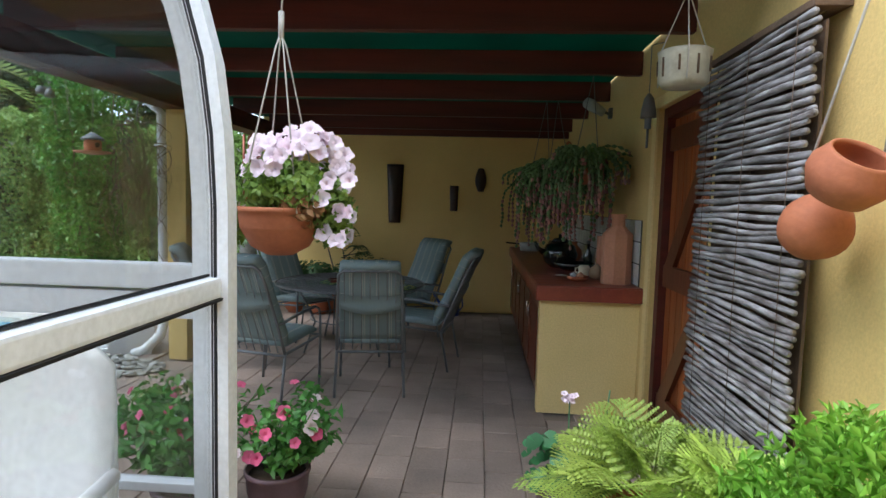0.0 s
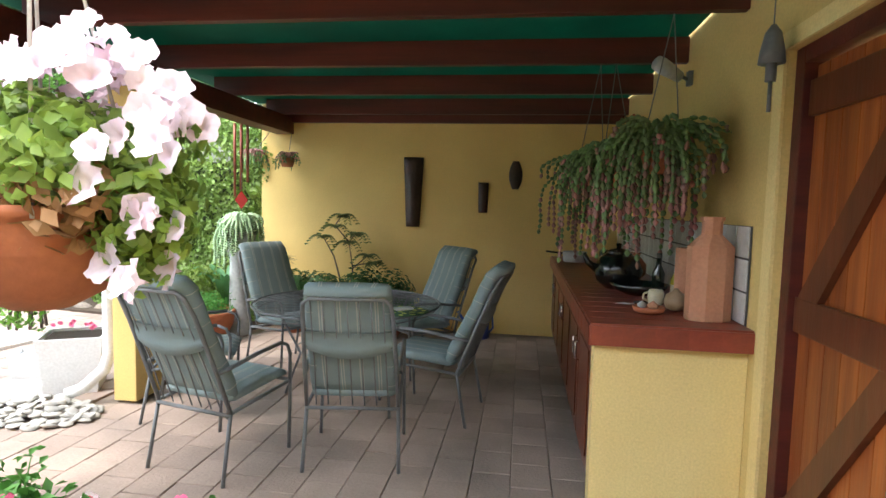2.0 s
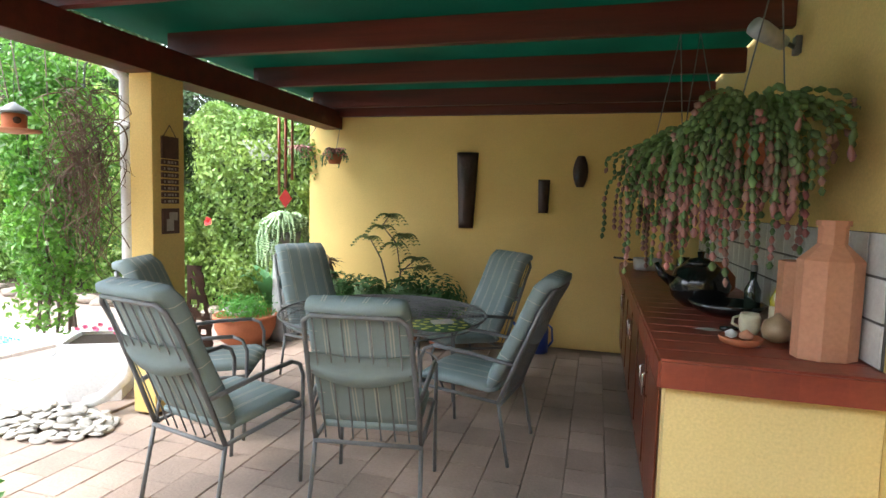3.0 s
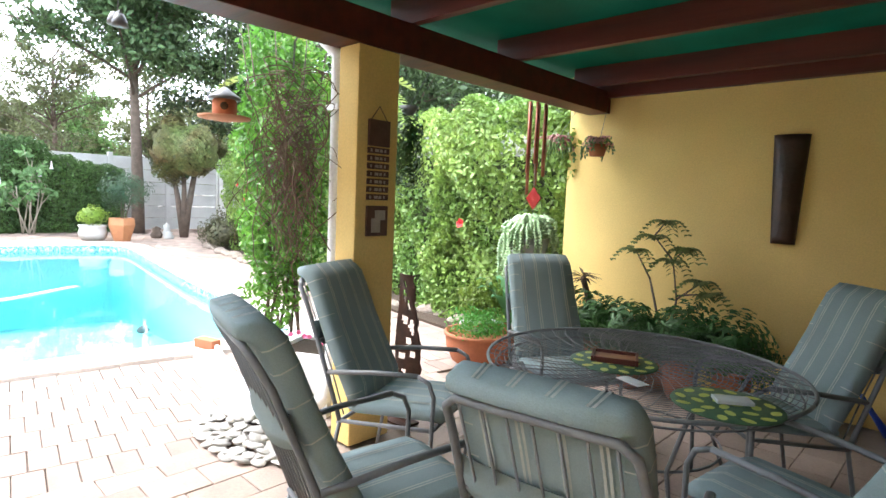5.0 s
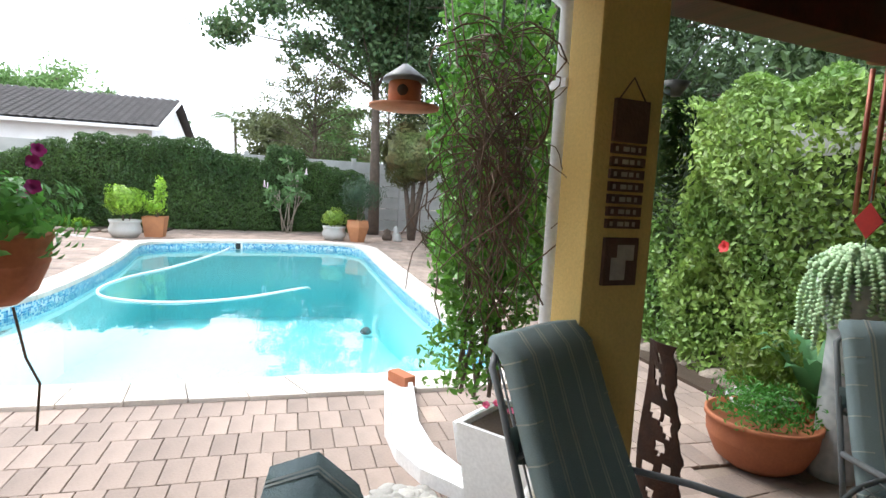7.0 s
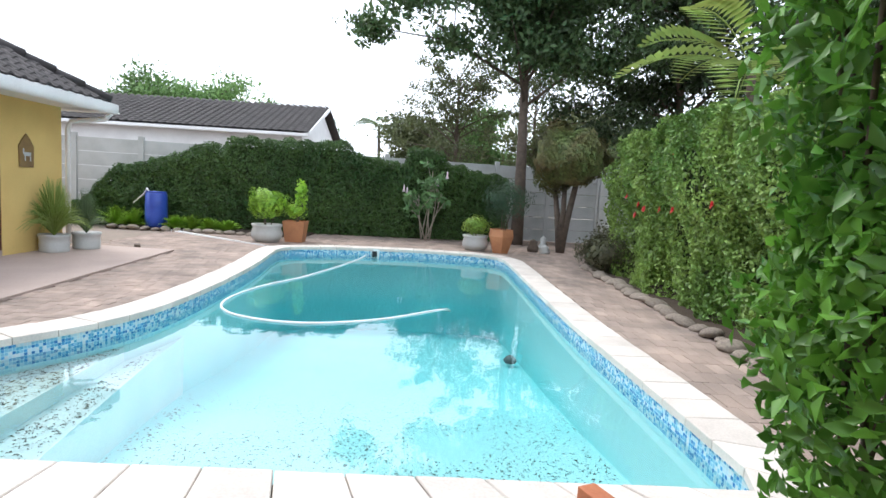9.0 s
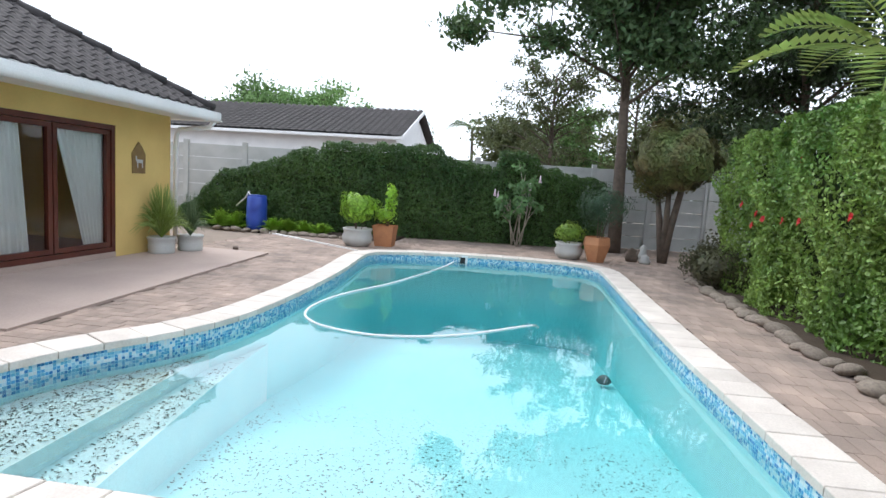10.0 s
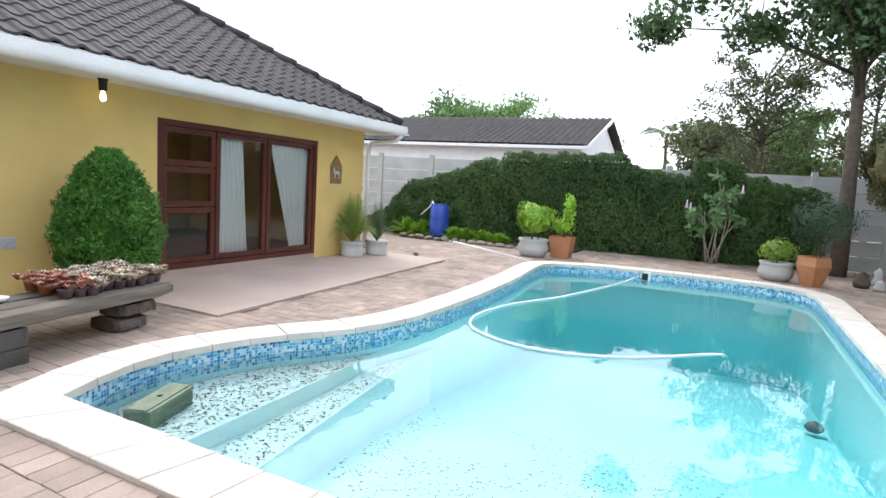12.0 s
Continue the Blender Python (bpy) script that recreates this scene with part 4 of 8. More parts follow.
part("foliage", leaf_cloud("foliage", np.concatenate(cp), np.concatenate(cn), 0.050, mat("climber_leaf", (0.17, 0.38, 0.05), (0.07, 0.21, 0.03), 2.2, 0.4, bump=0, vary=0.4, trans=0.35), 0.5, 0.9, 11), None, climb, "bright green pointed leaves", kind="stuff")

# white square planter with the climber, and stones at its foot
SQ = Mesh()
def square_pot(r0, r1, h, wall=0.02, slot=0):
    o0 = [(-r0, -r0), (r0, -r0), (r0, r0), (-r0, r0)]
    o1 = [(-r1, -r1), (r1, -r1), (r1, r1), (-r1, r1)]
    i1 = [(-r1 + wall, -r1 + wall), (r1 - wall, -r1 + wall), (r1 - wall, r1 - wall), (-r1 + wall, r1 - wall)]
    m = Mesh()
    m.add([(x, y, 0) for x, y in o0] + [(x, y, h) for x, y in o1] + [(x, y, h) for x, y in i1] + [(x, y, h - 0.04) for x, y in i1],
          [(3, 2, 1, 0)] + [(i, (i + 1) % 4, 4 + (i + 1) % 4, 4 + i) for i in range(4)] + [(4 + i, 4 + (i + 1) % 4, 8 + (i + 1) % 4, 8 + i) for i in range(4)] + [(8 + i, 8 + (i + 1) % 4, 12 + (i + 1) % 4, 12 + i) for i in range(4)] + [(12, 13, 14, 15)])
    return m


wp = pthing("white_planter", "white square planter holding the climber, with small pink flowers", "planter", -2.742, 5.01, 0, 29)
part("box", square_pot(0.17, 0.215, 0.42), WHITE, wp, "white painted square box")
part("soil", Mesh().box(-0.185, 0.185, -0.185, 0.185, 0.385, 0.40), SOIL, wp)
wf = Mesh()
for k in range(9):
    flower(wf, (rnd.uniform(-0.15, 0.2), rnd.uniform(-0.2, 0.05), 0.47 + rnd.uniform(0, 0.06)), (0.5, -0.7, 0.8), 0.018)
part("flowers", wf, HOTPINK, wp, "tiny pink flowers", kind="stuff")
solid("white_planter_low", square_pot(0.12, 0.15, 0.24), WHITE, "low white square planter beside the taller one", "planter", at=PAT @ pose(-3.16, 5.09, 0, 0, 0, 29))
ws = pthing("splash_channel", "white curved concrete drain channel leading to the pool", "drain", -2.62, 4.72)
run_ = [(-1.98, -0.36), (-1.60, -0.42), (-1.28, -0.47), (-0.95, -0.46), (-0.70, -0.38), (-0.48, -0.22), (-0.34, -0.06)]
ws.matrix_basis = pose(-3.03, 4.62, 0, 0, 0, 0)
for nm, y0, y1, h in (("kerb", -0.105, -0.07, 0.08), ("kerb", 0.07, 0.105, 0.08), ("channel", -0.0695, 0.0695, 0.045)):
    part(nm, Mesh().prism([(x, y + y0) for x, y in run_] + [(x, y + y1) for x, y in run_[::-1]], 0.0, h), WHITE, ws)
STONE = mat("grey_pebble", (0.42, 0.40, 0.36), (0.30, 0.29, 0.27), 12, 0.7, bump=0.2, vary=0.25)
pile = pthing("pebble_pile", "pile of smooth grey pebbles at the foot of the pillar", "pebbles", -2.60, 4.47)
base = Mesh().lathe([(0.0, -0.5), (0.6, -0.45), (0.95, -0.15), (1.0, 0.1), (0.7, 0.5), (0.0, 0.62)], 9)
peb = [base.build("pebble", STONE)]
for k in range(230):
    a, r = rnd.uniform(0, 6.28), math.sqrt(rnd.random())
    x, y = 0.46 * r * math.cos(a), 0.25 * r * math.sin(a)
    s = rnd.uniform(0.026, 0.046)
    z = 0.014 + max(0, 0.12 * (1 - r)) * rnd.uniform(0.3, 1)
    ob = part("pebble", peb[0], None, pile)
    ob.matrix_basis = pose(x, y, z, rnd.uniform(-20, 20), rnd.uniform(-20, 20), rnd.uniform(0, 360)) @ Matrix.Diagonal((s * 1.3, s, s * 0.6, 1))

# rusty cut-metal panel behind the pillar
rust = pthing("rusty_ornament", "rusty pierced sheet-metal garden ornament standing behind the pillar", "ornament", -2.17, 5.27, 0)
RUST = mat("rusty_iron", (0.07, 0.03, 0.02), (0.035, 0.018, 0.014), 12, 0.9, bump=0.5)
rm = Mesh()
cols_, rows_ = 14, 48
holes = [(0.35, 0.86, 0.12), (0.60, 0.80, 0.10), (0.30, 0.70, 0.15), (0.62, 0.66, 0.16), (0.45, 0.56, 0.10), (0.28, 0.46, 0.13), (0.66, 0.48, 0.13), (0.42, 0.36, 0.11), (0.70, 0.33, 0.10), (0.30, 0.24, 0.12), (0.60, 0.20, 0.12), (0.5, 0.93, 0.08)]
wide_ = lambda v: 0.055 + 0.085 * math.sin(min(1.0, v * 1.05) * math.pi * 0.86 + 0.25) + 0.008 * math.sin(v * 37) + 0.005 * math.sin(v * 83)
grid = {}
def rust_vertex(i, j, back):
    if (i, j, back) not in grid:
        u, v = i / cols_, j / rows_
        w_ = wide_(v)
        grid[(i, j, back)] = len(rm.v)
        rm.v.append((-0.06 + (0.06 + w_) * u * 1.05, 0.008 * back + 0.012 * math.sin(v * 9 + u * 4), v * 0.95))
    return grid[(i, j, back)]
solid_ = {(i, j) for i in range(cols_) for j in range(rows_) if not any(((i + 0.5) / cols_ - a) ** 2 + (((j + 0.5) / rows_ - b) * 3.6 * (1 + 0.3 * math.sin(a * 50))) ** 2 < r * r for a, b, r in holes)}
for i, j in sorted(solid_):
    q = [(i, j), (i + 1, j), (i + 1, j + 1), (i, j + 1)]
    rm.f += [[rust_vertex(*p_, 0) for p_ in q], [rust_vertex(*p_, 1) for p_ in q[::-1]]]
    for (di, dj), (a, b) in (((0, -1), (0, 1)), ((1, 0), (1, 2)), ((0, 1), (2, 3)), ((-1, 0), (3, 0))):
        if (i + di, j + dj) not in solid_:
            rm.f.append([rust_vertex(*q[a], 0), rust_vertex(*q[a], 1), rust_vertex(*q[b], 1), rust_vertex(*q[b], 0)])
rm.s, rm.m = [False] * len(rm.f), [0] * len(rm.f)
part("panel", rm, RUST, rust)
part("foot", Mesh().box(-0.1, 0.1, -0.06, 0.07, 0, 0.015), RUST, rust)

# bird feeder and hanging bells
feed = pthing("bird_feeder", "round terracotta bird feeder with a dark lid and wide dish", "bird feeder", -2.58, 4.30)
part("dish", Mesh().lathe([(0.02, 1.785), (0.13, 1.80), (0.135, 1.812), (0.06, 1.80), (0.0, 1.80)]), CLAY, feed, "pale clay dish")
part("drum", Mesh().lathe([(0.055, 1.80), (0.062, 1.82), (0.062, 1.89), (0.055, 1.90)]), TERRA, feed)
# the drum is closed; this dark disc paints the shade of its entrance
part("opening", Mesh().lathe([(0.0, 0.0), (0.02, 0.0), (0.02, 0.004), (0.0, 0.004)], 16, m=pose(0.056, -0.028, 1.86, 0, 90, -27)), SOIL, feed, "dark disc drawn as the shaded round entrance")
part("lid", Mesh().lathe([(0.085, 1.90), (0.08, 1.915), (0.03, 1.95), (0.01, 1.965), (0.0, 1.967)]), METAL, feed, "dark grey domed lid")
part("wire", Mesh().tube([(0, 0, 1.96), (0.02, 0.0, 2.3), (0.16, 0, 2.44)], 0.002, 4), METAL, feed)
bells = pthing("clay_bells", "pair of dark bells hanging from the gutter", "bells", -2.55, 3.78)
for x, z in ((-0.03, 2.16), (0.035, 2.14)):
    part("bell", Mesh().lathe([(0.035, z), (0.033, z + 0.02), (0.018, z + 0.055), (0.0, z + 0.06)], 14, cx=x), METAL, bells)
part("cord", Mesh().tube([(0.0, 0, 2.2), (0.05, 0, 2.44)], 0.003, 4).box(-0.05, 0.05, -0.005, 0.005, 2.2, 2.212), METAL, bells)
fernh = pthing("hanging_fern", "narrow dark green fern hanging behind the pillar", "hanging plant", -2.50, 5.55)
a, b = ball_points(700, (0, 0, 1.75), (0.10, 0.10, 0.30), 31, 0.2)
part("fronds", leaf_cloud("fronds", a, b, 0.05, LEAFD, 0.35, 0.8, 31), None, fernh, kind="stuff")
part("holder", Mesh().lathe([(0.03, 1.98), (0.07, 2.04), (0.0, 2.04)], 14).tube([(0, 0, 2.04), (0.25, 0, 2.30)], 0.003, 4), METAL, fernh)

# potted group at the end of the wall
bowlp = pthing("clay_trough", "wide low terracotta bowl of bright green plants", "potted plant", -2.66, 6.62, 0)
part("bowl", bowl(0.30, 0.30, 0.16), TERRA, bowlp)
a, b = ball_points(1600, (0.02, -0.03, 0.36), (0.27, 0.27, 0.15), 41, 0.3)
part("foliage", leaf_cloud("foliage", a[a[:, 2] > 0.28], b[a[:, 2] > 0.28], 0.035, mat("bright_green_leaf", (0.10, 0.33, 0.05), (0.06, 0.24, 0.04), 2, 0.5, bump=0, vary=0.2, trans=0.35), 0.35, 0.9, 41), None, bowlp, kind="stuff")
lup = pthing("potted_shrub", "yellow-green shrub in a pot beside the terracotta bowl", "potted plant", -2.86, 6.88, 0)
part("pot", bowl(0.20, 0.30, 0.13), CARD, lup)
a, b = ball_points(1100, (0, 0, 0.52), (0.24, 0.24, 0.22), 42, 0.3)
part("foliage", leaf_cloud("foliage", a[a[:, 2] > 0.3], b[a[:, 2] > 0.3], 0.05, LEAFL, 0.45, 0.8, 42), None, lup, kind="stuff")
ag = pthing("agave", "potted agave with broad pale green blades", "potted plant", -2.62, 7.0, 0)
part("pot", bowl(0.14, 0.30, 0.09), TERRA, ag)
for k in range(13):
    a = k * 2.4
    ms = Mesh()
    L = 0.34
    pts = [(s * L * math.cos(a), s * L * math.sin(a), 0.30 + 0.42 * math.sin(s * 1.9) * (1 - 0.25 * (k % 3) / 2)) for s in (0, 0.3, 0.6, 0.85, 1.0)]
    w = [0.03, 0.045, 0.045, 0.025, 0.002]
    px, py = -math.sin(a), math.cos(a)
    ms.add([(p[0] + px * ww, p[1] + py * ww, p[2] + 0.008) for p, ww in zip(pts, w)] + [(p[0], p[1], p[2]) for p in pts] + [(p[0] - px * ww, p[1] - py * ww, p[2] + 0.008) for p, ww in zip(pts, w)], [(i, i + 1, 5 + i + 1, 5 + i) for i in range(4)] + [(5 + i, 5 + i + 1, 10 + i + 1, 10 + i) for i in range(4)], True)
    part("blade", ms, mat("agave_blade", (0.10, 0.26, 0.10), (0.07, 0.2, 0.08), 3, 0.5, bump=0, trans=0.2) if k == 0 else bpy.data.materials["agave_blade"], ag, "broad pale green blade")

# bonsai-like fronded plant, ferns and red-leaved dracaena along the yellow wall
wallp = pthing("wall_shrub", "bare-stemmed shrub with drooping feathery fronds before the yellow wall", "shrub", -1.38, 7.32)
part("pot", bowl(0.15, 0.24, 0.10), TERRA, wallp)
sm = Mesh()
tips = []
for a, b2 in (((-0.02, 0, 0.22), (0.10, 0, 0.72)), ((0, 0, 0.22), (-0.12, 0.0, 0.85))):
    sm.tube([a, ((a[0] + b2[0]) / 2 + 0.03, 0, (a[2] + b2[2]) / 2), b2], [0.014, 0.011, 0.008], 6)
for p0, p1 in (((0.10, 0, 0.72), (0.28, 0, 0.88)), ((0.10, 0, 0.72), (0.05, 0, 1.02)), ((0.05, 0, 1.02), (-0.1, -0.03, 1.2)), ((-0.12, 0, 0.85), (-0.25, -0.02, 1.08)), ((0.10, 0, 0.75), (0.33, -0.02, 0.80)), ((0.05, 0, 1.02), (0.15, -0.02, 1.12)), ((-0.1, -0.03, 1.2), (-0.02, -0.02, 1.32))):
    sm.tube([p0, p1], [0.008, 0.005], 5); tips.append(p1)
part("stem", sm, BARK, wallp)
fr = Mesh()
for tp in tips:
    for k in range(4):
        a = rnd.uniform(0, 6.28)
        d = Vector((math.cos(a), -abs(math.sin(a)) * 0.4, -0.15))
        for j in range(9):
            s = j / 9
            q = Vector(tp) + d * s * 0.22 + Vector((0, 0, 0.05 * math.sin(s * 3) - 0.10 * s * s))
            for sd in (-1, 1):
                fr.leaf(q, (d.y * sd - d.x * 0.2, -d.x * sd, -0.35), (0, 0, 1), 0.10 * (1 - s * 0.5), 0.034)
part("fronds", fr, mat("olive_frond", (0.16, 0.20, 0.05), (0.12, 0.15, 0.05), 3, 0.6, bump=0, vary=0.2, trans=0.3), wallp, "drooping olive fronds", kind="stuff")


def fern(name, label, x, y, z, r, n, material, seed, up=0.7, in_p=True, leaf=0.03, cat="fern"):
    t = pthing(name, label, cat, x, y, z) if in_p else thing(name, label, cat, (x, y, z))
    rg_ = random.Random(seed)
    f = Mesh()
    for k in range(n):
        a, e = rg_.uniform(0, 6.28), rg_.uniform(0.3, 1.2) * up
        L = r * rg_.uniform(0.65, 1.1)
        d = Vector((math.cos(a) * math.cos(e), math.sin(a) * math.cos(e), math.sin(e)))
        side = d.cross(Vector((0, 0, 1))).normalized()
        m = 12
        pp = [d * L * (i / m) + Vector((0, 0, -0.35 * L * (i / m) ** 2)) for i in range(m + 1)]
        f.tube(pp[::3], [0.003, 0.0025, 0.002, 0.0015, 0.001], 3, cap=False)
        for i in range(1, m + 1):
            w = leaf * (1.6 * math.sin(math.pi * min(1, i / m * 0.85 + 0.12))) + 0.006
            for sd in (-1, 1):
                f.leaf(pp[i], side * sd + d * 0.45 + Vector((0, 0, -0.1)), (0, 0, 1), w * 2.2, leaf * 0.55)
    part("fronds", f, material, t, kind="stuff")
    return t


for i, (x, y, z, r) in enumerate(((-1.55, 7.25, 0.1, 0.42), (-1.15, 7.28, 0.12, 0.45), (-0.80, 7.30, 0.1, 0.36), (-1.9, 7.3, 0.1, 0.34))):
    c = fern("fern", "dark green bushy fern in a pot before the yellow wall", x, y - 0.12, z + 0.20, r * 1.25, 80, mat("fern_green", (0.06, 0.16, 0.04), (0.04, 0.11, 0.03), 2, 0.5, bump=0, vary=0.25, trans=0.25) if i == 0 else bpy.data.materials["fern_green"], 50 + i, 0.9)
    cl_, cn_ = ball_points(1100, (0, -0.02, 0.14), (0.28, 0.20, 0.27), 60 + i, 0.3)
    part("leafy_base", leaf_cloud("base", cl_, cn_, 0.068, bpy.data.materials["fern_green"], 0.35, 0.9, 60 + i), None, c, kind="stuff")
    part("pot", bowl(0.13, z + 0.21, 0.08), TERRA, c, at=pose(0, 0, -z - 0.20, 0, 0, 0))
drac = pthing("dracaena", "leaning dark red-leaved plant with a thick stem by the yellow wall", "potted plant", -2.0, 7.38)
part("pot", bowl(0.12, 0.22, 0.08), TERRA, drac)
part("stem", Mesh().tube([(0, 0, 0.2), (-0.02, -0.02, 0.5), (-0.12, -0.02, 0.78)], [0.035, 0.03, 0.025], 8), BARK, drac)
dl = Mesh()
for k in range(60):
    a = rnd.uniform(0, 6.28); zz = rnd.choice((0.3, 0.45, 0.78, 0.8, 0.8))
    dl.leaf((-0.12 * (zz > 0.6), -0.02, zz), (math.cos(a), math.sin(a), rnd.uniform(-0.3, 0.8)), (0, 0, 1), rnd.uniform(0.1, 0.2), 0.03, droop=0.3)
part("leaves", dl, mat("dull_red_leaf", (0.11, 0.12, 0.04), (0.13, 0.05, 0.04), 3, 0.6, bump=0, vary=0.3), drac, kind="stuff")

# watering can
can = pthing("watering_can", "blue plastic watering can standing against the yellow wall", "watering can", 0.17, 7.36, 0, 5)
BLUE = mat("blue_plastic", (0.03, 0.08, 0.42), (0.025, 0.06, 0.33), 5, 0.35, bump=0.02)
part("tank", Mesh().lathe([(0.085, 0.0), (0.10, 0.01), (0.098, 0.24), (0.09, 0.26), (0.08, 0.26), (0.085, 0.02), (0.0, 0.015)]), BLUE, can)
part("spout", Mesh().tube([(-0.09, 0, 0.06), (-0.17, 0, 0.17), (-0.25, 0, 0.29)], [0.028, 0.018, 0.014], 10), BLUE, can)
part("handle", Mesh().tube([(-0.085, 0, 0.25), (-0.05, 0, 0.325), (0.05, 0, 0.325), (0.13, 0, 0.25), (0.14, 0, 0.12), (0.098, 0, 0.06)], 0.011, 8), BLUE, can)

# ---- right-hand wall: stick blind, hanging pots, ferns ----
STICK = mat("silvery_stick", (0.33, 0.32, 0.33), (0.09, 0.075, 0.07), 7, 0.85, bump=0.5, fine=45, vary=0.3, stretch=(6, 1.2, 6))
blind = pthing("stick_blind", "blind of silvery grey horizontal sticks wired together against the wall", "blind", 1.52, 2.24)
zz, k = 0.24, 0
sr = random.Random(12)
while zz < 2.10:
    r = sr.uniform(0.009, 0.0145)
    y0, y1 = -0.41 + sr.uniform(-0.03, 0.02), 0.46 + sr.uniform(-0.02, 0.03)
    n = 6
    pts = [(sr.uniform(-0.004, 0.004), y0 + (y1 - y0) * i / n, zz + sr.uniform(-0.004, 0.004) + 0.006 * math.sin(i + k)) for i in range(n + 1)]
    part("stick", Mesh().tube(pts, [r * sr.uniform(0.85, 1.15) for _ in pts], 7), STICK, blind)
    zz += r * 2 + sr.uniform(0.002, 0.009)
    k += 1
for y in (-0.33, 0.0, 0.36):
    part("wire", Mesh().tube([(-0.013, y, 0.25), (-0.014, y, 2.09)], 0.0014, 4).tube([(0.017, y, 0.25), (0.02, y, 2.09), (0.117, y, 2.14)], 0.0035, 4), VINE, blind, "twisted dark binding wire")
# plain dark sheet added behind the sticks, showing through their gaps
part("backing", Mesh().box(0.05, 0.06, -0.37, 0.40, 0.26, 2.08), VINE, blind, "plain dark sheet behind the sticks")
part("roller", Mesh().box(0.0, 0.118, -0.39, 0.42, 2.115, 2.14, 0.004), VINE, blind)

GLAZE = mat("cream_speckled_glaze", (0.55, 0.52, 0.40), (0.38, 0.34, 0.25), 14, 0.35, bump=0.1)
cp_ = pthing("ceramic_hanging_pot", "cream glazed ceramic pot with brown drip stripes on pale cords", "hanging pot", 1.33, 2.42)
part("pot", Mesh().lathe([(0.085, 1.98), (0.10, 2.0), (0.103, 2.10), (0.108, 2.12), (0.10, 2.125), (0.094, 2.11), (0.09, 2.0), (0.0, 1.99)]), GLAZE, cp_)
dr = Mesh()
for k in range(9):
    a = k * 0.7
    dr.tube([(0.104 * math.cos(a), 0.104 * math.sin(a), 2.09), (0.1035 * math.cos(a), 0.1035 * math.sin(a), 2.03 - 0.015 * (k % 2))], 0.005, 5)
part("drip_stripe", dr, VINE, cp_, "dark brown glaze drips")
cm = Mesh()
for a in (0.3, 2.4, 4.5):
    cm.tube([(0.11 * math.cos(a), 0.11 * math.sin(a), 1.99), (0.112 * math.cos(a), 0.112 * math.sin(a), 2.12), (0.0, 0.0, 2.37), (0, 0.6 * 0 - 0.2, 2.43)], 0.003, 5)
part("cord", cm, STRING, cp_)
tp = pthing("linked_clay_pots", "two round terracotta pots strung together against the cream wall", "hanging pot", 1.47, 1.50)
for (x, y, z, tilt) in ((-0.045, 0.03, 1.505, 36), (0.015, 0.12, 1.405, -72)):
    part("pot", Mesh().lathe([(0.03, 0.0), (0.075, 0.02), (0.10, 0.07), (0.10, 0.10), (0.080, 0.135), (0.078, 0.142), (0.070, 0.142), (0.070, 0.13), (0.09, 0.10), (0.06, 0.03), (0.0, 0.02)], 28, m=pose(x, y, z, tilt, 10, 0)), TERRA, tp)
part("cord", Mesh().tube([(0.06, 0.0, 1.62), (0.15, 0.0, 2.6)], 0.004, 5).tube([(-0.1, 0.02, 1.63), (0.15, 0.0, 2.6)], 0.004, 5), STRING, tp)

def lacy_fern(label, x, y, z, r, n, seed):
    """Triangular twice-divided fronds arching out of a crown."""
    t = pthing("lime_fern", label, "fern", x, y, z)
    rg_ = random.Random(seed)
    f = Mesh()
    for k in range(n):
        a, e = k * 2.4 + rg_.uniform(-0.3, 0.3), 0.35 + 1.05 * ((k * 5) % 11) / 10
        L = r * rg_.uniform(0.8, 1.15)
        d = Vector((math.cos(a) * math.cos(e), math.sin(a) * math.cos(e), math.sin(e)))
        side = d.cross(Vector((0, 0, 1))).normalized()
        m = 13
        pp = [d * L * (i / m) + Vector((0, 0, -0.40 * L * (i / m) ** 2.2)) for i in range(m + 1)]
        f.tube(pp[::3], [0.0035, 0.003, 0.002, 0.0015, 0.001], 3, cap=False)
        for i in range(4, m + 1):
            tang = (pp[i] - pp[i - 1]).normalized()
            W = L * 0.46 * (1 - (i - 4) / (m - 3)) ** 0.85 + 0.010
            for sd in (-1, 1):
                pd = (side * sd + tang * 0.45 + Vector((0, 0, -0.12))).normalized()
                cnt = max(2, int(W / 0.016))
                for j in range(cnt):
                    u = (j + 0.4) / cnt
                    q = pp[i] + pd * W * u
                    w = 0.030 * (1 - 0.65 * u) + 0.004
                    for s2 in (-1, 1):
                        f.leaf(q, tang * s2 + pd * 0.7, (0, 0, 1), w, 0.011)
                f.leaf(pp[i], pd, (0, 0, 1), W, 0.007)
    part("fronds", f, FERN, t, kind="stuff")
    return t


def potted(name, label, cat, x, y, pot_r, pot_h, mt):
    t = pthing(name, label, cat, x, y)
    part("pot", bowl(pot_r, pot_h, pot_r * 0.62, rings=False), mt, t)
    part("soil", Mesh().lathe([(0.0, pot_h * 0.86), (pot_r * 0.92, pot_h * 0.86), (0.0, pot_h * 0.88)], 16), SOIL, t)
    return t


